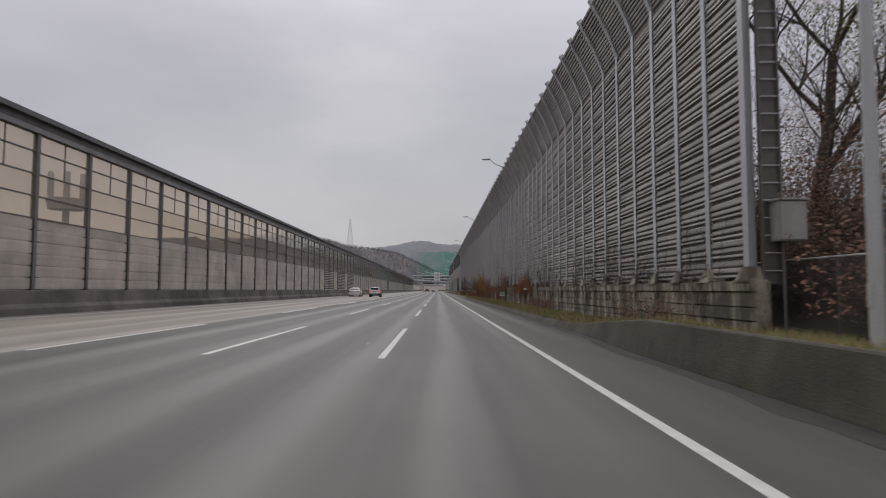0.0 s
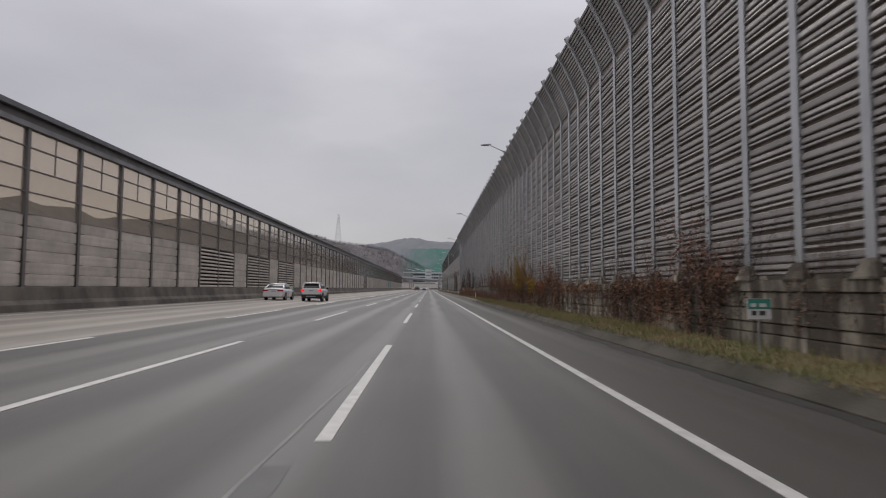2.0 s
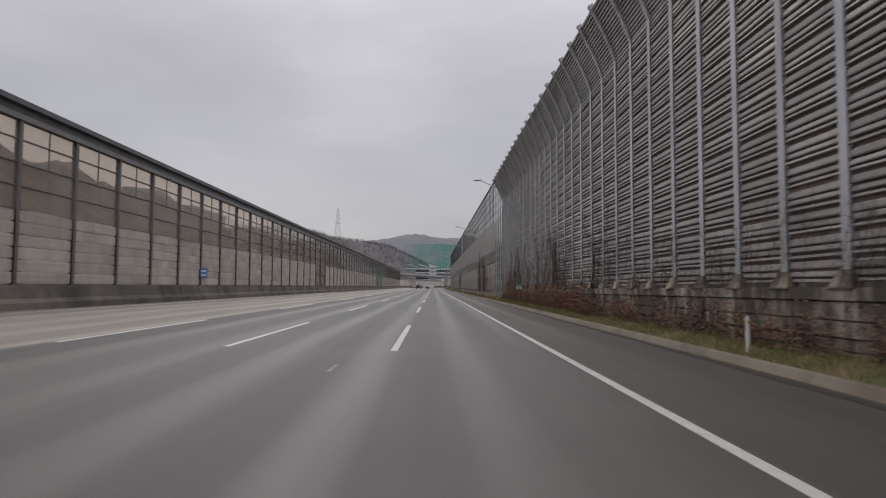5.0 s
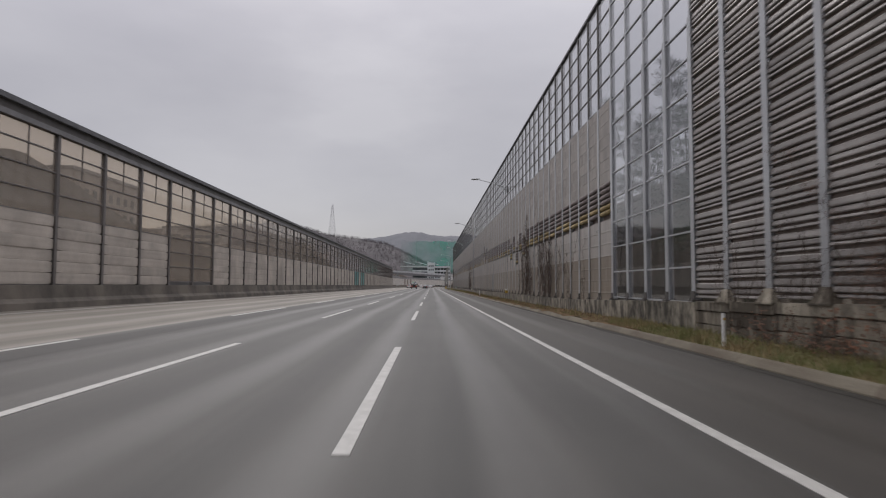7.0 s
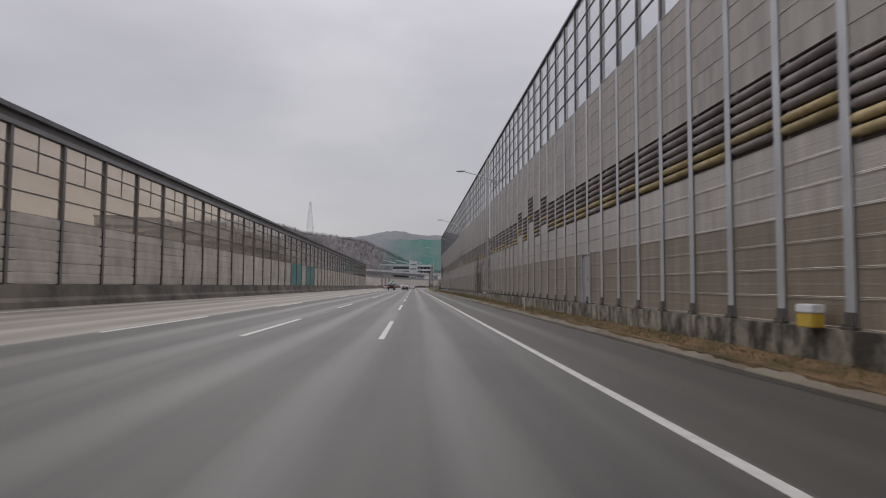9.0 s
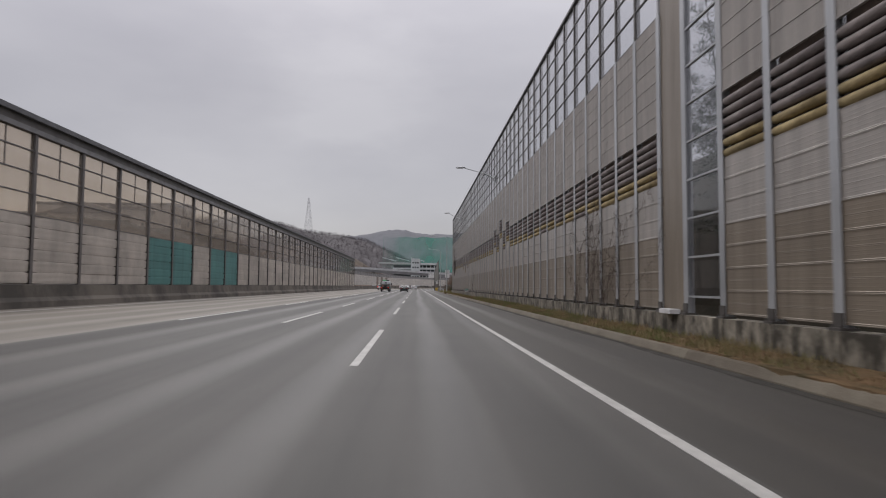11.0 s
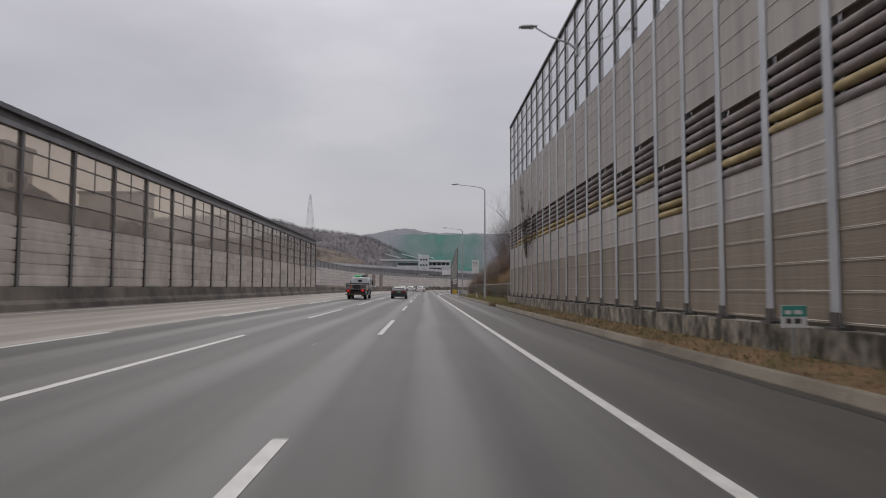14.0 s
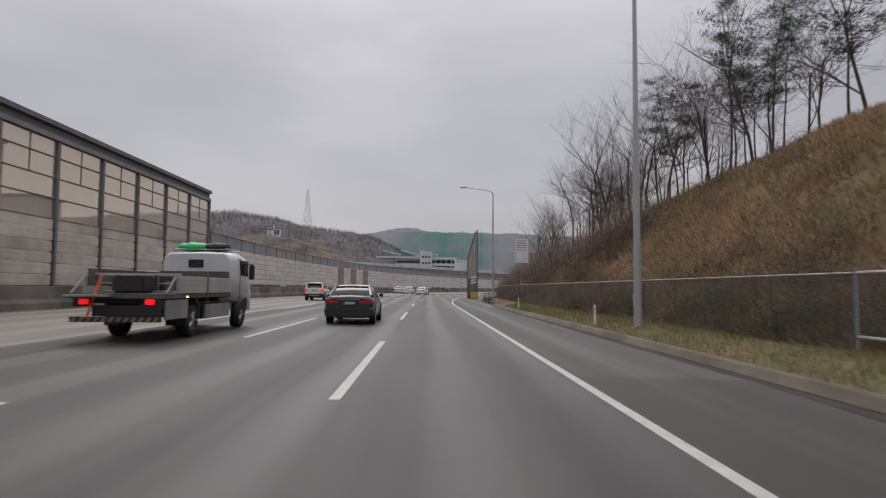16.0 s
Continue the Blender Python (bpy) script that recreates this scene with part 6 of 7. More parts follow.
    part("crate", box(bmesh.new(), -0.75, 0.1, 1.6, 2.9, 1.104, 1.5, 0.04), TRIM, ob)
    part("crate", box(bmesh.new(), 0.2, 0.85, 1.9, 3.4, 1.104, 1.42, 0.04), DIRTY, ob)
    part("tail_skirt", box(bmesh.new(), 1.0, 1.05, 0.1, 1.4, 0.5, 0.96, 0.01), BOARD, ob)
    for i in range(4):
        bm = bmesh.new()
        x = -0.85 + i * 0.45
        for a, b in (((x, 0.93, 1.14), (x, 0.93, 1.52)), ((x + 0.34, 0.93, 1.14), (x + 0.34, 0.93, 1.52)), ((x, 0.93, 1.14), (x + 0.34, 0.93, 1.14)), ((x, 0.93, 1.33), (x + 0.34, 0.93, 1.33)), ((x, 0.93, 1.52), (x + 0.34, 0.93, 1.52))):
            rod(bm, a, b, 0.016, sides=5)
        part("rack_frame", bm, BOARD, ob)
    part("tool_box", box(bmesh.new(), -0.3, 0.45, 0.3, 0.9, 1.104, 1.5, 0.05), TRIM, ob)
    part("strap", rod(bmesh.new(), (-0.62, -0.09, 0.55), (-0.35, -0.03, 1.5), 0.03, 0.03, 6), STRAP, ob, "bright orange strap")
    # cab
    def cab_row(y, w, z0, z1, r=0.14):
        return y, [(0, z0), (w, z0), (w, (z0 + z1) / 2), (w - 0.02, z1 - r * 2), (w - 0.06, z1 - r), (w - 0.2, z1 - 0.02), (0, z1)]
    part("cab", loft([cab_row(4.75, 1.0, 0.95, 2.26), cab_row(4.81, 1.03, 0.9, 2.31), cab_row(5.95, 1.04, 0.75, 2.36), cab_row(6.5, 1.03, 0.55, 2.28), cab_row(6.95, 1.0, 0.5, 1.75, 0.1), cab_row(7.05, 0.9, 0.55, 1.5, 0.1)]), CABPAINT, ob, "pale grey painted cab")
    part("rear_window", box(bmesh.new(), -0.25, 0.2, 4.725, 4.77, 1.84, 2.08, 0.015), WINDOW, ob)
    part("cab_seam", box(bmesh.new(), -0.98, 0.98, 4.735, 4.76, 1.70, 1.72), DIRTY, ob)
    for s in (-1, 1):
        part("side_window", box(bmesh.new(), min(s * 1.0, s * 1.05), max(s * 1.0, s * 1.05), 5.7, 6.5, 1.6, 2.1, 0.02), WINDOW, ob)
        part("door_line", box(bmesh.new(), min(s * 1.0, s * 1.048), max(s * 1.0, s * 1.048), 5.63, 5.65, 0.95, 2.15), TRIM, ob)
        part("wheel_arch", rod(bmesh.new(), (s * 0.9, 5.8, 0.5), (s * 1.044, 5.8, 0.46), 0.5, sides=24), TRIM, ob)
    rack = part("roof_rack", bmesh.new(), RIM, ob)
    for x in (-0.8, 0.8):
        part("rack_bar", rod(bmesh.new(), (x, 4.95, 2.42), (x, 6.25, 2.44), 0.02, sides=6), RIM, ob)
    for y in (5.0, 5.6, 6.2):
        part("rack_bar", rod(bmesh.new(), (-0.8, y, 2.40), (0.8, y, 2.40), 0.02, sides=6), RIM, ob)
    bpy.data.objects.remove(rack)
    for name, x0, x1, material, lab in (("tarpaulin", -0.72, 0.12, TARP, "bright green tarpaulin bundle"), ("tarpaulin_roll", 0.1, 0.75, BLACKTARP, "black tarpaulin roll")):
        bm = bmesh.new()
        rows = []
        for i in range(9):
            u = i / 8
            rr = 0.1 + 0.05 * math.sin(u * math.pi) + 0.015 * math.sin(u * 17)
            rows.append((x0 + (x1 - x0) * u, rr))
        rings = [[bm.verts.new((x, 5.35 + 2.4 * r * math.cos(2 * math.pi * j / 10), 2.52 + r * math.sin(2 * math.pi * j / 10) - 0.03)) for j in range(10)] for x, r in rows]
        for a, b in zip(rings, rings[1:]):
            for j in range(10):
                bm.faces.new((a[j], b[j], b[(j + 1) % 10], a[(j + 1) % 10])).smooth = True
        bm.faces.new(rings[0])
        bm.faces.new(rings[-1][::-1])
        bmesh.ops.recalc_face_normals(bm, faces=bm.faces)
        part(name, bm, material, ob, lab)
    return ob


TRAFFIC = "cars on the expressway"


def on_road(x, y):
    return (x + bend(y), y, fall(x) + 0.002)


sedan("dark green saloon car with unlit tail lamps in the lane", on_road(-1.75, 398.4), BLACKPAINT, TAIL, GREENPLATE, TRAFFIC)
flatbed_truck(on_road(-5.8, 389.4))
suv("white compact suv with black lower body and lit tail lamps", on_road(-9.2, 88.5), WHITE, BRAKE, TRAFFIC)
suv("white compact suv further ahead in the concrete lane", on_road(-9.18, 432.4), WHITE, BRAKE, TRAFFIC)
sedan("white saloon car in the innermost lane", on_road(-12.6, 89.0), WHITE, TAIL, PLATE, TRAFFIC)
far = [sedan("white saloon car far ahead on the curve", on_road(-12.7, 505), WHITE, TAIL, PLATE, TRAFFIC)]
for y, x in ((498, -9.3), (491, -5.3)):
    copy_thing(far[0], pose(*on_road(x, y), 0, 0, math.degrees(-math.atan((y - BEND_Y) / BEND_R))))

# ---- street lamps ----
LAMPGREY = mat("lamp_galvanised", (0.46, 0.47, 0.47), 0.5, 0.3, dark=0.75, scale=1.2, streak=(1, 1, 0.2), fine=40, bump=0.05)
LAMPGLASS = mat("lamp_glass", (0.55, 0.55, 0.52), 0.2, dark=0.9, scale=6, fine=40, bump=0.0)


def lamp_arm(parent, x0, z0, x1, z1):
    rise = [(x0, z0), (x0 - 0.35, z0 + 0.3), (x0 - 1.2, z0 + 0.3 + (z1 - z0 - 0.3) * 0.4), (x1 + 0.7, z1 - 0.05)]
    bm = bmesh.new()
    for (a, b), (c, d), r in zip(rise, rise[1:], (0.05, 0.045, 0.038)):
        rod(bm, (a, 0, b), (c, 0, d), r, r * 0.9, 8)
    part("arm", bm, LAMPGREY, parent)
    bm = loft([(-0.42, [(0, -0.03), (0.05, -0.03), (0.06, 0.0), (0.04, 0.03), (0, 0.03)]), (-0.2, [(0, -0.06), (0.11, -0.05), (0.13, 0.0), (0.09, 0.06), (0, 0.07)]),
               (0.2, [(0, -0.07), (0.13, -0.05), (0.15, 0.0), (0.1, 0.07), (0, 0.085)]), (0.42, [(0, -0.04), (0.08, -0.03), (0.09, 0.0), (0.06, 0.04), (0, 0.05)])])
    bmesh.ops.transform(bm, matrix=pose(x1 + 0.35, 0, z1, 0, 0, 90) @ pose(0, 0, 0, -4), verts=bm.verts)
    head = part("lamp_head", bm, LAMPGREY, parent, "grey street light head")
    part("lens", box(bmesh.new(), x1 + 0.05, x1 + 0.6, -0.08, 0.08, z1 - 0.085, z1 - 0.066), LAMPGLASS, head)


for y in (42.0, 83.0, 127.0, 172.0, 218.5, 263.0, 309.0, 353.0):
    up, out = {42.0: (1.3, 0), 83.0: (0.85, 0), 127.0: (0.6, 0), 172.0: (0.55, 0), 309.0: (0.35, 0.0), 353.0: (1.3, 0.9)}.get(y, (0.0, 0.0))
    high = y < 174
    lamp = thing("street_lamp", "grey street lamp arm reaching over the noise barrier", "street lamp", (WX - (0.62 if up > 1 else 0.35), y + 0.5, up) if high else (WX, y, up), "street lamps")
    part("bracket", box(bmesh.new(), -0.06, 0.02, -0.12, 0.12, 10.7, 11.3, 0.01), LAMPGREY, lamp)
    lamp_arm(lamp, -0.03, 11.0, (-2.4 if up > 1 else -2.8) if high else -3.5 + out, 12.05)
for y, x in ((-3.67, 8.3), (395.7, 8.12), (446.0, 8.2)):
    z = verge_z(8.1, y) if y < 428 else 0.0
    lamp = thing("street_lamp", "tall grey tapered street lamp on the verge", "street lamp", (x + bend(y), y, z), "street lamps")
    part("pole", rod(bmesh.new(), (0, 0, -0.1), (0, 0, 12.4), 0.135, 0.06, 12), LAMPGREY, lamp)
    part("base_plate", box(bmesh.new(), -0.22, 0.22, -0.22, 0.22, -0.15, 0.0, 0.02), LAMPGREY, lamp)
    part("access_door", box(bmesh.new(), -0.14, -0.11, -0.06, 0.06, 0.7, 1.1, 0.008), LAMPGREY, lamp)
    lamp_arm(lamp, 0.0, 12.3, -3.75, 13.0)

# ---- fence along the slope ----
FENCE = mat("fence_galvanised", (0.36, 0.37, 0.36), 0.55, 0.3, dark=0.6, scale=2, fine=40, bump=0.05)

FENCEDARK = mat("dull_fence_post", (0.15, 0.145, 0.13), 0.6, 0.2, dark=0.6, scale=2, fine=40, bump=0.05)


def mesh_net():
    """Fine wire net: alpha by two crossed sets of wires."""
    m = bpy.data.materials.new("wire_net")
    m.use_nodes = True
    n, l = m.node_tree.nodes, m.node_tree.links
    b = n["Principled BSDF"]
    b.inputs["Base Color"].default_value = (0.045, 0.045, 0.04, 1)
    tc = n.new("ShaderNodeTexCoord")
    sep = n.new("ShaderNodeSeparateXYZ")
    l.new(tc.outputs["Object"], sep.inputs["Vector"])
    out = []
    for op in ("ADD", "SUBTRACT"):
        s = n.new("ShaderNodeMath")
        s.operation = op
        l.new(sep.outputs["Y"], s.inputs[0])
        l.new(sep.outputs["Z"], s.inputs[1])
        k = n.new("ShaderNodeMath")
        k.operation = "MULTIPLY"
        k.inputs[1].default_value = 13.0
        l.new(s.outputs["Value"], k.inputs[0])
        f = n.new("ShaderNodeMath")
        f.operation = "FRACT"
        l.new(k.outputs["Value"], f.inputs[0])
        g = n.new("ShaderNodeMath")
        g.operation = "LESS_THAN"
        g.inputs[1].default_value = 0.26
        l.new(f.outputs["Value"], g.inputs[0])
        out.append(g)
    mx = n.new("ShaderNodeMath")
    mx.operation = "MAXIMUM"
    l.new(out[0].outputs["Value"], mx.inputs[0])
    l.new(out[1].outputs["Value"], mx.inputs[1])
    l.new(mx.outputs["Value"], b.inputs["Alpha"])
    return m


NET = mesh_net()


def fence(y0, y1, x, z, step=3.0):
    ob = thing("wire_fence", "galvanised wire mesh fence with top rail along the slope", "fence")
    ys = spans(y0, y1, step)
    for a, b in zip(ys, ys[1:]):
        ax, bx = x + bend(a), x + bend(b)
        part("fence_post", rod(bmesh.new(), (ax, a, z - 0.3), (ax, a, z + 1.55), 0.022, sides=8), FENCEDARK, ob)
        part("top_rail", rod(bmesh.new(), (ax, a, z + 1.55), (bx, b, z + 1.55), 0.024, sides=6), FENCE, ob)
        bm = bmesh.new()
        bm.faces.new([bm.verts.new(c) for c in ((ax, a, z), (bx, b, z), (bx, b, z + 1.53), (ax, a, z + 1.53))])
        part("net", bm, NET, ob)
    return ob


fence(387.3, 470, 9.55, 0.22)
fence(376.5, 384.2, 9.55, 0.22)
fence(-20, 2, 9.3, 0.55)
gate = thing("fence_gate", "galvanised steel gate frame in the wire fence", "gate", (9.55, 385.8, 0.27))
for a, b in (((0, -1.4, 0), (0, -1.4, 1.6)), ((0, 1.4, 0), (0, 1.4, 1.6)), ((0, -1.4, 1.5), (0, 1.4, 1.5)), ((0, -1.4, 0.25), (0, 1.4, 0.25)), ((0, 0, 0.25), (0, 0, 1.5))):
    part("gate_bar", rod(bmesh.new(), a, b, 0.04, sides=8), FENCE, gate)
bm = bmesh.new()
bm.faces.new([bm.verts.new(c) for c in ((0, -1.36, 0.27), (0, 1.36, 0.27), (0, 1.36, 1.48), (0, -1.36, 1.48))])
part("net", bm, NET, gate)

# ---- signs, boxes, markers ----
SIGNWHITE = mat("white_sign_face", (0.80, 0.80, 0.79), 0.5, dark=0.85, scale=3, fine=40, bump=0.02)
SIGNGREEN = mat("green_sign_face", (0.07, 0.32, 0.26), 0.5, dark=0.8, scale=3, fine=40, bump=0.02)
SIGNBLUE = mat("blue_sign_face", (0.05, 0.16, 0.42), 0.5, dark=0.8, scale=3, fine=40, bump=0.02)
SIGNYELLOW = mat("yellow_box_paint", (0.62, 0.42, 0.06), 0.5, dark=0.7, scale=3, fine=40, bump=0.05)
CABINET = mat("grey_cabinet_paint", (0.36, 0.36, 0.33), 0.55, 0.1, dark=0.7, scale=2, streak=(1, 1, 0.3), fine=30, bump=0.05)
DOORBLUE = mat("blue_grey_door", (0.26, 0.31, 0.36), 0.5, 0.1, dark=0.75, scale=1.5, fine=30, bump=0.05)


GREYINK = mat("faded_grey_print", (0.2, 0.2, 0.21), 0.6, dark=0.8, scale=6, fine=40, bump=0.0)


def bars(bm, w, z0, rows, y, hgt=0.09):
    rgb = random.Random(len(rows))
    for i, n in enumerate(rows):
        z = z0 - i * hgt * 2.6
        x = -w / 2
        for _ in range(n):
            ln = w / n * rgb.uniform(0.6, 0.85)
            box(bm, x, x + ln, y - 0.004, y - 0.001, z - hgt / 2, z + hgt / 2)
            x += w / n
    return bm


def sign_post(at, w, hgt, z, label, face, rows):
    ob = thing("road_sign", label, "sign", at)
    part("post", rod(bmesh.new(), (0, 0.06, -0.3), (0, 0.06, z + hgt), 0.04, sides=10), FENCE, ob)
    f = part("sign_face", box(bmesh.new(), -w / 2, w / 2, 0, 0.025, z, z + hgt, 0.01), face, ob)
    part("writing", bars(bmesh.new(), w * 0.8, z + hgt - 0.2, rows, 0.0, hgt * 0.036), GREYINK if face is SIGNWHITE else SIGNWHITE, f)
    return ob


sign_post((10.2, 434.5, 0.2), 1.25, 2.3, 3.7, "white two-part notice board on a post behind the fence", SIGNWHITE, (3, 4, 2, 4, 3))
sign_post((6.55, 474, 0.0), 2.2, 1.6, 4.35, "white notice board beside the far curve", SIGNWHITE, (4, 3))
for y, x, z in ((46.4, 7.38, 0.84), (158.5, 7.9, 1.2), (325.0 + 11.2, 7.9, 0.7)):
    ob = thing("kilometre_marker", "small white marker plate with a green head on a post", "marker", (x, y, table(y, FOOT)), "kilometre markers")
    f = table(y, FOOT)
    part("post", rod(bmesh.new(), (0, 0.03, -0.2), (0, 0.03, z - f + 0.1), 0.025, sides=8), FENCE, ob)
    part("plate", box(bmesh.new(), -0.23, 0.23, 0, 0.02, z - f, z - f + 0.40, 0.006), SIGNWHITE, ob)
    part("plate_head", box(bmesh.new(), -0.225, 0.225, -0.006, -0.001, z - f + 0.20, z - f + 0.395), SIGNGREEN, ob)
    if y == 158.5:
        cu = bpy.data.curves.new("digit", "FONT")
        cu.body, cu.size, cu.align_x, cu.extrude = "5", 0.2, "CENTER", 0.002
        cu.materials.append(SIGNGREEN)
        place("writing", cu, ob, m=pose(0.02, -0.004, z - f + 0.025, 90))
    else:
        part("writing", bars(bmesh.new(), 0.3, z - f + 0.12, (2,), -0.0, 0.09), INK, ob)
    part("writing", bars(bmesh.new(), 0.34, z - f + 0.275, (2,), -0.006, 0.07), SIGNWHITE, ob)
for y in (120.5, 171.0, 243.0, 398.5, 418.0):
    z = verge_z(7.5, y)
    ob = thing("delineator_post", "short white delineator post on the verge", "marker", (7.45, y, z), "delineators")
    part("post", rod(bmesh.new(), (0, 0, -0.1), (0, 0, 0.75), 0.045, 0.04, 10), SIGNWHITE, ob)
    part("reflector", rod(bmesh.new(), (0, -0.047, 0.62), (0, -0.041, 0.62), 0.03, sides=10), SIGNYELLOW, ob)
ob = thing("wall_plate", "small blank white plate on the base wall", "sign", (8.0, 34.0, 1.42))
part("plate", box(bmesh.new(), -0.24, 0.24, 0, 0.02, 0, 0.15, 0.005), SIGNWHITE, ob)
part("bracket", box(bmesh.new(), -0.03, 0.14, 0.021, 0.05, -0.12, 0.12, 0.004), FENCE, ob)
ob = thing("yellow_box", "yellow and white box fixed to the base wall", "box", (8.02, 217.0, 0.70))
part("body", box(bmesh.new(), -0.14, 0.09, -0.24, 0.24, 0, 0.26, 0.02), SIGNYELLOW, ob)
part("lid", box(bmesh.new(), -0.15, 0.1, -0.25, 0.25, 0.262, 0.42, 0.02), SIGNWHITE, ob)
ob = thing("white_box", "white box standing on the base wall before the glazing", "box", (8.0, 268.9, 0.70))
part("body", box(bmesh.new(), -0.1, 0.2, -0.38, 0.38, 0, 0.13, 0.015), SIGNWHITE, ob)
ob = thing("blue_sign", "small blue sign fixed to the inner barrier", "sign", (-15.86, 153.0, 1.9))
part("sign_face", box(bmesh.new(), 0, 0.02, -0.7, 0.7, 0, 0.72, 0.006), SIGNBLUE, ob)
for z in (0.2, 0.5):
    part("writing", box(bmesh.new(), 0.021, 0.024, -0.5, 0.45, z - 0.06, z + 0.06), SIGNWHITE, ob)
ob = thing("barrier_door", "pale service door with a narrow blue-grey side leaf", "door", (8.24, 232.5, 0.72))
part("door_leaf", box(bmesh.new(), 0.0, 0.05, -0.55, 0.14, 0, 2.0, 0.008), LIGHTPANEL, ob, "pale steel leaf")
part("side_leaf", box(bmesh.new(), 0.012, 0.05, 0.16, 0.55, 0, 2.0, 0.008), DOORBLUE, ob, "narrow blue-grey side leaf")
part("door_frame", box(box(box(bmesh.new(), -0.02, 0.06, -0.64, -0.56, 0, 2.08), -0.02, 0.06, 0.56, 0.64, 0, 2.08), -0.02, 0.06, -0.64, 0.64, 2.081, 2.15), GALV, ob)
part("handle", rod(bmesh.new(), (-0.05, -0.4, 0.95), (-0.05, -0.4, 1.15), 0.015, sides=6), RIM, ob)
ob = thing("control_cabinet", "grey steel control cabinet on a post by the barrier end", "cabinet", (9.0, 0.1, 0.55))
part("post", rod(bmesh.new(), (-0.1, 0, -0.3), (-0.1, 0, 2.0), 0.035, sides=10), FENCEDARK, ob)
part("body", box(bmesh.new(), -0.31, 0.31, -0.25, 0.25, 1.95, 2.85, 0.02), CABINET, ob)
part("door", box(bmesh.new(), -0.28, 0.28, -0.27, -0.251, 1.98, 2.82, 0.006), CABINET, ob)
part("roof", box(bmesh.new(), -0.35, 0.35, -0.3, 0.3, 2.852, 2.9, 0.01), CABINET, ob)

# end face of the louvre barrier with its service ladder
ob = thing("end_ladder", "steel service ladder on the end of the louvre barrier", "ladder", (WX + 0.47, A0 - 0.3, 1.55))
part("end_sheet", box(bmesh.new(), -0.24, 0.24, 0.05, 0.09, 0, 10.9), FRAME, ob, "dark steel end sheet")
for x in (-0.22, 0.22):
    part("stile", box(bmesh.new(), x - 0.02, x + 0.02, -0.03, 0.03, 0, 10.9), FRAME, ob)
for i in range(26):
    part("rung", rod(bmesh.new(), (-0.2, 0, 0.3 + 0.4 * i), (0.2, 0, 0.3 + 0.4 * i), 0.016, sides=6), GALV, ob)

# ---- low barrier round the curve ----
low = thing("low_noise_barrier", "low barrier of pale panels with a grey upper band", "noise barrier", kind="structure")
BANDGREY = mat("grey_upper_band", (0.30, 0.295, 0.295), 0.6, 0.1, dark=0.7, scale=0.5, streak=(1, 1, 0.4), fine=20, bump=0.05)
LOWPOST = mesh_of("post", box(bmesh.new(), -0.05, 0.08, -0.07, 0.07, 0, 1.1), FRAME)
PALEWALL = mat("pale_panel_wall", (0.62, 0.585, 0.545), 0.7, dark=0.72, scale=0.5, streak=(1, 1, 2.0), fine=20, bump=0.1, spread=0.06)
LOWTHIN = mesh_of("post", box(bmesh.new(), -0.1, 0.03, -0.06, 0.06, 0, 3.07), PALEWALL)
LOWPANEL = mesh_of("panel", extrude_y(bmesh.new(), LPROF, 0.05, 3.97), PALEWALL)
y = L1
while y < 720:
    y1 = y + 4
    x0, x1 = LX + bend(y), LX + bend(y1)
    turn = math.degrees(-math.atan2(x1 - x0, 4))
    place("post", LOWTHIN, low, m=pose(x0, y, 1.6, 0, 0, turn))
    place("post", LOWPOST, low, m=pose(x0, y, 4.68, 0, 0, turn))
    for i in range(6):
        ob = place("panel", LOWPANEL, low, m=pose(x0, y, 1.66 + 0.505 * i, 0, 0, turn))
    bm = box(bmesh.new(), -0.04, 0.04, 0.02, 4.0 + (x1 - x0) ** 2 / 8, 4.7, 5.62)
    ob = part("upper_band", bm, BANDGREY, low)
    ob.matrix_basis = pose(x0, y, 0, 0, 0, turn)
    ob = part("rail", rod(bmesh.new(), (0.06, 0, 5.7), (0.06, math.hypot(4, x1 - x0), 5.7), 0.06, sides=6), CAPSTEEL, low)
    ob.matrix_basis = pose(x0, y, 0, 0, 0, turn)
    y = y1
for y in (474.6, 482.6, 490.6):
    ob = part("louvre_opening", box(bmesh.new(), 0.06, 0.14, 0.3, 3.6, 1.7, 4.6), BACKING, low)
    x0, x1 = LX + bend(y), LX + bend(y + 4)
    ob.matrix_basis = pose(x0, y, 0, 0, 0, math.degrees(-math.atan2(x1 - x0, 4)))

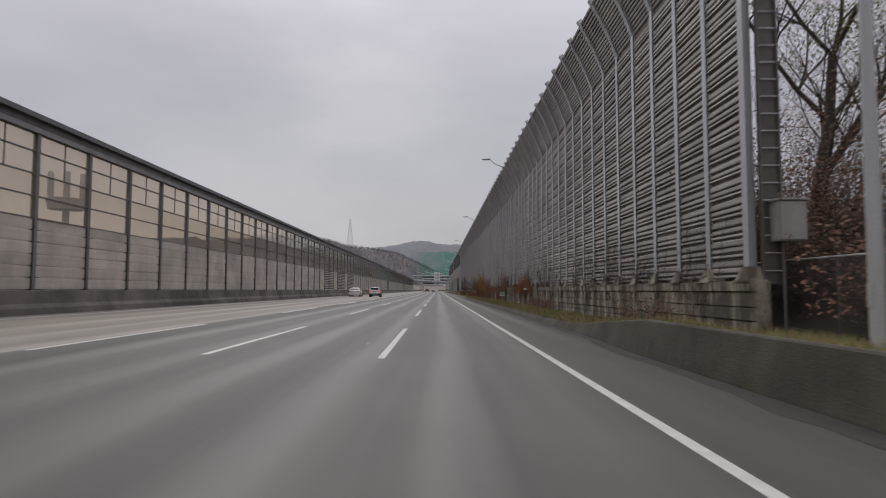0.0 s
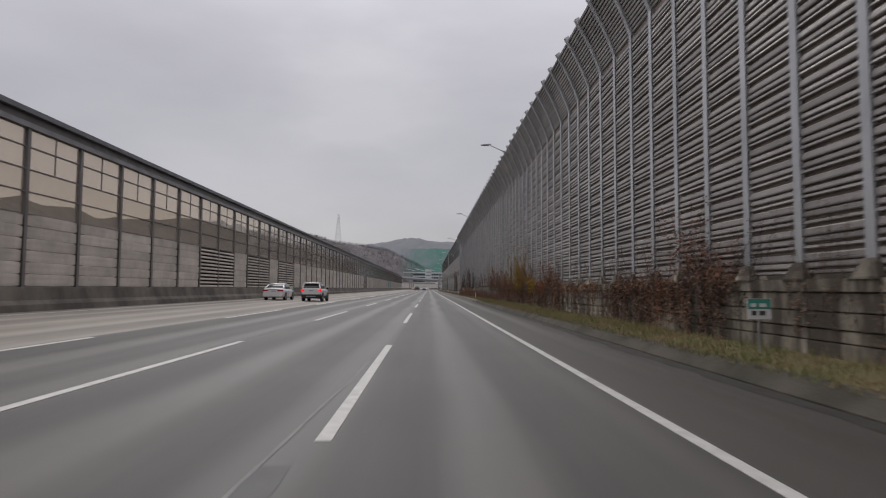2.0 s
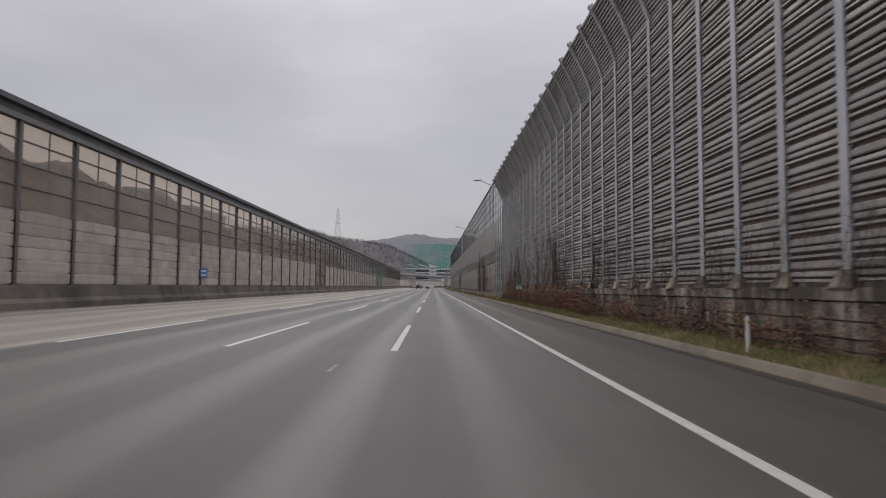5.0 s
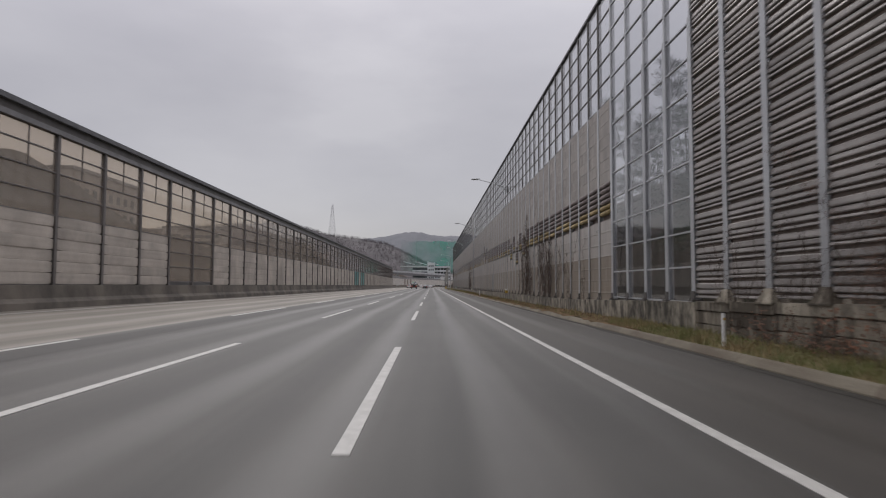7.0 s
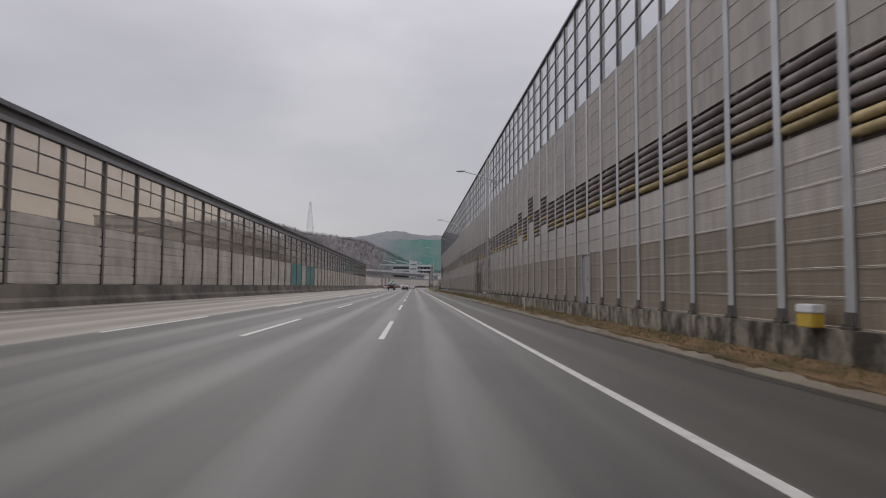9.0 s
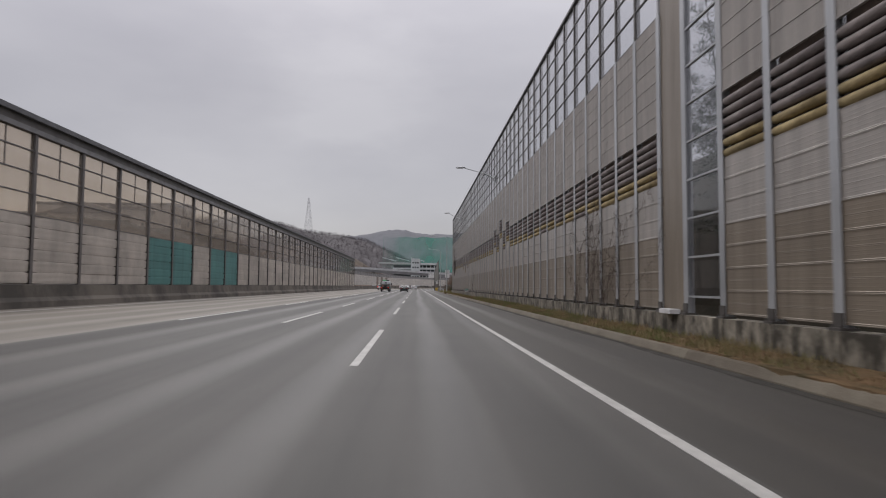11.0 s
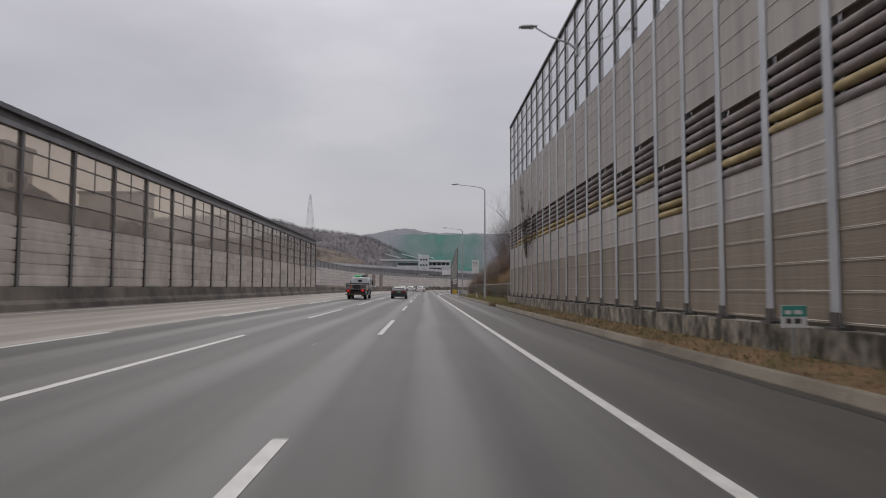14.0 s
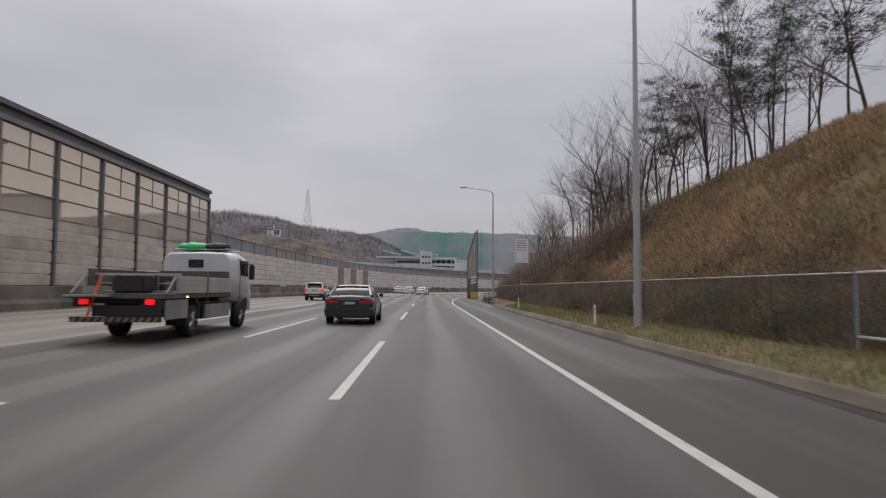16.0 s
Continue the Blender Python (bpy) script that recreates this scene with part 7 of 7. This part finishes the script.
# ---- ramp bridge, car park, golf net, pylon, houses ----
RAMPC = mat("ramp_concrete", (0.60, 0.61, 0.625), 0.8, dark=0.7, scale=0.3, streak=(1, 1, 0.3), fine=3, bump=0.1)
RAMPD = mat("ramp_side_steel", (0.24, 0.24, 0.25), 0.7, dark=0.7, scale=0.3, fine=3, bump=0.1)
ramp = thing("ramp_bridge", "grey concrete ramp bridge with parapet crossing beyond the curve", "bridge", kind="structure")
A, B = Vector((-95, 690, 16.5)), Vector((75, 640, 5.2))
for i in range(10):
    a, b = A.lerp(B, i / 10), A.lerp(B, (i + 0.995) / 10)
    for name, z0, z1, w0, w1, m in (("deck", -1.6, 0.0, -4, 4, RAMPD), ("parapet", 0.004, 1.3, -4.2, -3.9, RAMPC), ("parapet", 0.004, 1.3, 3.9, 4.2, RAMPC)):
        bm = bmesh.new()
        v = [bm.verts.new((p.x, p.y + w, p.z + z)) for p in (a, b) for w, z in ((w0, z0), (w1, z0), (w1, z1), (w0, z1))]
        for f in ((0, 1, 2, 3), (7, 6, 5, 4), (0, 4, 5, 1), (1, 5, 6, 2), (2, 6, 7, 3), (3, 7, 4, 0)):
            bm.faces.new([v[j] for j in f])
        part(name, bm, m, ramp)
for u in (0.15, 0.4, 0.62, 0.8):
    p = A.lerp(B, u)
    part("pier", box(bmesh.new(), p.x - 1.2, p.x + 1.2, p.y - 1.5, p.y + 1.5, -2, p.z - 1.604, 0.1), RAMPC, ramp)

CARPARK = mat("white_car_park_concrete", (0.62, 0.66, 0.67), 0.7, dark=0.8, scale=0.2, streak=(1, 1, 0.3), fine=2, bump=0.05)
# back wall of the open decks: their shade painted in; also dark window glass
DECKDARK = mat("deck_shade_and_window_dark", (0.07, 0.085, 0.09), 0.8, dark=0.7, scale=0.3, fine=2, bump=0.05)
park = thing("car_park_building", "white multi-storey car park with open decks and slanted roof canopies", "building", (0, 735, 0))
part("stair_tower", box(bmesh.new(), -3, 4, -3, 8, -2, 22.5, 0.1), CARPARK, park)
for k in range(5):
    z = 4.0 + 3.6 * k
    part("parapet", box(bmesh.new(), 4.004, 18, -2, -1.6, z - 0.5, z + 0.9), CARPARK, park)
    part("deck", box(bmesh.new(), 4.004, 18, -1.59, 16, z - 0.4, z), CARPARK, park)
    part("parapet", box(bmesh.new(), -17, -3.004, -1, -0.6, z - 0.5, z + 0.8), CARPARK, park)
    part("back_wall", box(bmesh.new(), -17, 18, 16.004, 16.4, z - 3.5, z - 0.404), DECKDARK, park)
    for x in (6, 9, 12, 15, 17.8):
        part("column", box(bmesh.new(), x - 0.25, x + 0.25, -1.55, -1.05, z - 3.1, z - 0.504), CARPARK, park)
    for j in range(3):
        part("window", box(bmesh.new(), -1.9 + j * 1.8, -0.7 + j * 1.8, -3.04, -3.0, z + 0.4, z + 1.6), DECKDARK, park)
part("wing_roof", box(bmesh.new(), -28, -3.004, -2, 12, 18.6, 19.5), CARPARK, park)
for i in range(3):
    bm = box(bmesh.new(), -5.5, 5.5, -2, 2, -0.15, 0.15)
    bmesh.ops.transform(bm, matrix=pose(-20 + 11 * i, 6, 22.2, 0, 14, 0), verts=bm.verts)
    part("roof_canopy", bm, CARPARK, park)

NETGREEN = bpy.data.materials.new("green_golf_net")
NETGREEN.use_nodes = True
nn, nl = NETGREEN.node_tree.nodes, NETGREEN.node_tree.links
nn["Principled BSDF"].inputs["Base Color"].default_value = (0.03, 0.36, 0.25, 1)
nn["Principled BSDF"].inputs["Roughness"].default_value = 0.8
ntc = nn.new("ShaderNodeTexCoord")
nnoise = nn.new("ShaderNodeTexNoise")
nnoise.inputs["Scale"].default_value = 0.03
nl.new(ntc.outputs["Object"], nnoise.inputs["Vector"])
nmap = nn.new("ShaderNodeMapRange")
nmap.inputs["From Min"].default_value, nmap.inputs["From Max"].default_value = 0.3, 0.7
nmap.inputs["To Min"].default_value, nmap.inputs["To Max"].default_value = 0.2, 0.62
nl.new(nnoise.outputs["Fac"], nmap.inputs["Value"])
nsep = nn.new("ShaderNodeSeparateXYZ")       # haze put into the alpha: the net fades in from its left end
nl.new(ntc.outputs["Object"], nsep.inputs["Vector"])
nhaze = nn.new("ShaderNodeMapRange")
nhaze.inputs["From Min"].default_value, nhaze.inputs["From Max"].default_value = -48.0, 5.0
nhaze.inputs["To Min"].default_value, nhaze.inputs["To Max"].default_value = 0.12, 1.25
nl.new(nsep.outputs["X"], nhaze.inputs["Value"])
nalpha = nn.new("ShaderNodeMath")
nalpha.operation = "MULTIPLY"
nl.new(nmap.outputs["Result"], nalpha.inputs[0])
nl.new(nhaze.outputs["Result"], nalpha.inputs[1])
nend = nn.new("ShaderNodeMapRange")         # haze in the alpha here too: the net fades out towards its right end
nend.inputs["From Min"].default_value, nend.inputs["From Max"].default_value = 66.0, 92.0
nend.inputs["To Min"].default_value, nend.inputs["To Max"].default_value = 1.0, 0.0
nl.new(nsep.outputs["X"], nend.inputs["Value"])
nfaded = nn.new("ShaderNodeMath")
nfaded.operation = "MULTIPLY"
nl.new(nalpha.outputs["Value"], nfaded.inputs[0])
nl.new(nend.outputs["Result"], nfaded.inputs[1])
nl.new(nfaded.outputs["Value"], nn["Principled BSDF"].inputs["Alpha"])
NETPOLE = mat("green_pole_paint", (0.10, 0.26, 0.2), 0.6, dark=0.8, scale=0.2, fine=2, bump=0.0)
golf = thing("golf_range_net", "tall translucent green net of a golf range on steel poles", "net", (0, 1180, 0))
for x in (-48, -24, 0, 24, 48, 70, 92):
    part("net_pole", rod(bmesh.new(), (x, 0, 0), (x, 0, 76.5), 0.12, 0.1, 8), NETPOLE, golf)
bm = bmesh.new()
for i in range(12):
    x0, x1 = -48 + 11.8 * i, -48 + 11.8 * (i + 1)
    s0, s1 = 76 - 3 * abs(math.sin(i * 1.2)), 76 - 3 * abs(math.sin((i + 1) * 1.2))
    bm.faces.new([bm.verts.new(c) for c in ((x0, -0.6, 22), (x1, -0.6, 22), (x1, -0.6, s1), (x0, -0.6, s0))])
part("net_sheet", bm, NETGREEN, golf, "green translucent netting")

PYLON = mat("pylon_steel", (0.46, 0.46, 0.48), 0.6, 0.3, dark=0.8, scale=0.2, fine=2, bump=0.0)
py = thing("lattice_pylon", "tall grey lattice pylon on the hill", "pylon", (-203, 1431, 99))
for sx in (-1, 1):
    for sy in (-1, 1):
        part("leg", rod(bmesh.new(), (sx * 8, sy * 8, -6), (sx * 1.0, sy * 1.0, 68), 0.24, 0.16, 4), PYLON, py)
for i in range(9):
    z0, z1 = i * 7.4, (i + 1) * 7.4
    w0, w1 = 7.0 - 6.0 * z0 / 68, 7.0 - 6.0 * z1 / 68
    for s in (-1, 1):
        part("brace", rod(bmesh.new(), (-w0, s * w0, z0), (w1, s * w1, z1), 0.12, sides=4), PYLON, py)
        part("brace", rod(bmesh.new(), (w0, s * w0, z0), (-w1, s * w1, z1), 0.12, sides=4), PYLON, py)
        part("girt", rod(bmesh.new(), (-w0, s * w0, z0), (w0, s * w0, z0), 0.13, sides=4), PYLON, py)

ROOFDARK = mat("dark_roof", (0.16, 0.15, 0.15), 0.8, dark=0.8, scale=0.3, fine=2, bump=0.05)
villa = thing("hill_house", "white house with dark windows on the wooded hill", "house", (-215, 1250, 80))
part("wall", box(bmesh.new(), -9, 0, 0, 10, -14, 9, 0.05), CARPARK, villa)
part("wing", box(bmesh.new(), 0.004, 9, 0, 10, -14, 3, 0.05), CARPARK, villa)
part("roof", box(bmesh.new(), -9.5, 0.5, -0.5, 10.5, 9.004, 9.7), ROOFDARK, villa)
part("roof", box(bmesh.new(), 0.6, 9.5, -0.5, 10.5, 3.004, 3.7), ROOFDARK, villa)
for x in (-8.2, -5.4, -2.7):
    for z in (0.6, 4.8):
        part("window", box(bmesh.new(), x, x + 2.0, -0.06, 0.0, z, z + 3.0), DECKDARK, villa)
for x in (1.4, 5.4):
    part("window", box(bmesh.new(), x, x + 2.8, -0.06, 0.0, -5.0, 1.2), DECKDARK, villa)
hut = thing("hill_hut", "small white hut on the hill clearing", "house", (-100, 775, 25))
part("wall", box(bmesh.new(), -1.5, 1.5, 0, 3, -4, 5), CARPARK, hut)
part("roof", box(bmesh.new(), -1.8, 1.8, -0.3, 3.3, 5.004, 5.4), ROOFDARK, hut)

# blocks and a mast beyond the inner barrier, seen through its glazing
BLOCK = mat("pale_apartment_render", (0.42, 0.41, 0.40), 0.8, dark=0.8, scale=0.1, fine=1.5, bump=0.0)
for i, (x, y, w, hgt) in enumerate(((-120, 180, 18, 21), (-150, 260, 26, 26), (-130, 330, 16, 20), (-115, 470, 20, 30), (-140, 500, 14, 34), (-110, 540, 16, 26), (-160, 120, 22, 24))):
    ob = thing("apartment_block", "pale apartment block with rows of dark windows behind the barrier", "building", (x, y, -1.5), "blocks behind the barrier")
    part("wall", box(bmesh.new(), -w / 2, w / 2, 0, 12, 0, hgt), BLOCK, ob)
    part("roof", box(bmesh.new(), -w / 2 - 0.4, w / 2 + 0.4, -0.4, 12.4, hgt + 0.004, hgt + 0.8), ROOFDARK, ob)
    for f in range(int(hgt / 3) - 1):
        bm = bmesh.new()
        part("window_band", box(bm, -w / 2 + 1, w / 2 - 1, -0.06, 0, 3 * f + 2.2, 3 * f + 3.6), DECKDARK, ob)
for y0, y1, hgt, gable in ((458.4, 462.4, 22.5, 0), (443.3, 450.2, 15.6, 1), (386.9, 393.6, 18.8, 0), (406.0, 410.2, 22.2, 0), (413.7, 420.2, 23.0, 0), (377.7, 382.2, 17.0, 1), (259.0, 283.3, 21.8, 0), (224.0, 231.5, 20.6, 1)):
    w = y1 - y0
    ob = thing("roadside_building", "grey building with a gabled roof behind the barrier" if gable else "grey flat-roofed building behind the barrier", "building", (-65, (y0 + y1) / 2, -1.5), "buildings behind the barrier")
    part("wall", box(bmesh.new(), -7, 7, -w / 2, w / 2, 0, hgt), BLOCK, ob)
    if gable:
        part("roof", sweep(bmesh.new(), [(-w / 2 - 0.4, [(-7.4, hgt + 0.004), (7.4, hgt + 0.004), (0, hgt + 2.2)]), (w / 2 + 0.4, [(-7.4, hgt + 0.004), (7.4, hgt + 0.004), (0, hgt + 2.2)])]), ROOFDARK, ob)
    else:
        part("roof", box(bmesh.new(), -7.3, 7.3, -w / 2 - 0.3, w / 2 + 0.3, hgt + 0.004, hgt + 0.5), ROOFDARK, ob)
    for f in range(int(hgt / 3.1) - 1):
        for j in range(max(2, int(w / 2.6))):
            a = -w / 2 + w * (j + 0.25) / max(2, int(w / 2.6))
            part("window", box(bmesh.new(), 7.0, 7.05, a, a + 1.2, 3.1 * f + 2.2, 3.1 * f + 3.6), DECKDARK, ob)
mast = thing("telecom_mast", "steel mast with a ring of antenna panels behind the barrier", "mast", (-34, 45, -1.5))
part("pole", rod(bmesh.new(), (0, 0, 0), (0, 0, 14), 0.35, 0.3, 10), PYLON, mast)
part("ring", rod(bmesh.new(), (0, 0, 10.4), (0, 0, 11.4), 1.5, 1.7, 12), PYLON, mast)
for i in range(6):
    t = 2 * math.pi * i / 6
    part("antenna", box(bmesh.new(), 1.5 * math.cos(t) - 0.2, 1.5 * math.cos(t) + 0.2, 1.5 * math.sin(t) - 0.15, 1.5 * math.sin(t) + 0.15, 11.6, 13.8), PYLON, mast)

# far exit: striped crash cushion, guard rail, slanted barrier end
HAZB = mat("black_stripe", (0.03, 0.03, 0.03), 0.6, dark=0.8, scale=3, fine=30, bump=0.05)
cr = thing("crash_cushion", "yellow and black striped crash cushion at the far exit", "crash cushion", (8.35, 470, -0.1))
for i in range(5):
    part("segment", box(bmesh.new(), -0.5, 0.5, i * 0.5, i * 0.5 + 0.48, 0, 1.0, 0.05), SIGNYELLOW if i % 2 == 0 else HAZB, cr)
rail = thing("guard_rail", "galvanised guard rail beside the far exit", "guard rail")
for i in range(14):
    y = 440 + 4 * i
    part("rail_post", box(bmesh.new(), 7.5 + bend(y) - 0.06, 7.5 + bend(y) + 0.06, y - 0.06, y + 0.06, -0.3, 0.75), FENCE, rail)
    bm = bmesh.new()
    y2 = y + 4
    for z in (0.5, 0.68):
        rod(bm, (7.4 + bend(y), y, z), (7.4 + bend(y2), y2, z), 0.06, sides=6)
    part("rail_beam", bm, FENCE, rail)
tower = thing("barrier_end", "slanted grey end of a tall noise barrier beside the exit", "noise barrier", (8.3, 473, 0))
for name, rows, m in (("upper_panel", ((-0.72, 2.9), (0.72, 2.9), (0.66, 10.2), (0.42, 10.2), (-0.72, 6.2)), CABINET), ("lower_panel", ((-0.72, -0.3), (0.72, -0.3), (0.72, 2.88), (-0.72, 2.88)), POSTGREY)):
    bm = bmesh.new()
    front = [bm.verts.new((x, 0, z)) for x, z in rows]
    back = [bm.verts.new((x, 0.14, z)) for x, z in rows]
    bm.faces.new(front)
    bm.faces.new(back[::-1])
    for i in range(len(rows)):
        bm.faces.new((front[i], back[i], back[(i + 1) % len(rows)], front[(i + 1) % len(rows)]))
    part(name, bm, m, tower)
for a, b in (((-0.78, 0, -0.3), (-0.78, 0, 6.25)), ((-0.78, 0, 6.25), (0.42, 0, 10.35)), ((0.76, 0, -0.3), (0.7, 0, 10.7)), ((0.42, 0, 10.35), (0.7, 0, 10.35)), ((-0.76, 0, 2.9), (0.74, 0, 2.9))):
    part("frame_bar", rod(bmesh.new(), a, b, 0.08, sides=6), FRAME, tower)
for i in range(3):
    bm = box(bmesh.new(), -0.45, 0.45, -0.06, -0.02, -0.12, 0.12)
    bmesh.ops.transform(bm, matrix=pose(0.15, 0, 2.35 + 0.42 * i, 0, -18, 0), verts=bm.verts)
    part("chevron_bar", bm, SIGNWHITE, tower, "white warning bar")

# ---- repairs and marks on the carriageway ----
TAR = mat("tar_seal", (0.022, 0.021, 0.020), 0.45, dark=0.7, scale=2, fine=40, bump=0.1)
SCUFF = mat("pale_scuff", (0.2, 0.195, 0.185), 0.7, dark=0.7, scale=4, fine=40, bump=0.1)


def ragged(y0, y1, x, w, material, name, drift=0.0, seed=1, label=""):
    bm = bmesh.new()
    ys = spans(y0, y1, 0.5)
    rows = []
    for y in ys:
        c = x + drift * (y - y0) / (y1 - y0) + 0.05 * noise.noise((y * 0.4, seed, 0))
        h = w / 2 * (0.75 + 0.5 * noise.noise((y * 1.3, seed, 5)))
        rows.append([bm.verts.new((c + s * h, y, fall(c + s * h) + 0.004)) for s in (-1, 1)])
    for a, b in zip(rows, rows[1:]):
        bm.faces.new((a[0], a[1], b[1], b[0]))
    return part(name, bm, material, road, label)


ragged(29.6, 39.4, -0.12, 0.32, TAR, "tar_patch", -0.1, 1, "dark tar repair beside the lane line")
ragged(34.5, 46.5, -0.5, 0.05, SCUFF, "scuff", 0.35, 2)
for y0, y1, x in ((48, 58, -3.75), (6, 19, -3.8), (300, 330, -7.0), (92, 99, -0.15), (232, 241, -3.5), (400, 424, -3.9), (352, 358, 5.4)):
    ragged(y0, y1, x, 0.16, TAR, "tar_patch", 0.1, int(y0))
ragged(31.5, 32.8, 6.35, 0.06, SCUFF, "scuff", 0.2, 9)
for i in range(12):
    y, x = rg.uniform(-5, 410), rg.uniform(-3.2, 3.3)
    ragged(y, y + rg.uniform(0.5, 0.9), x, 0.09, SCUFF if i % 3 else TAR, "spot", 0.0, i)
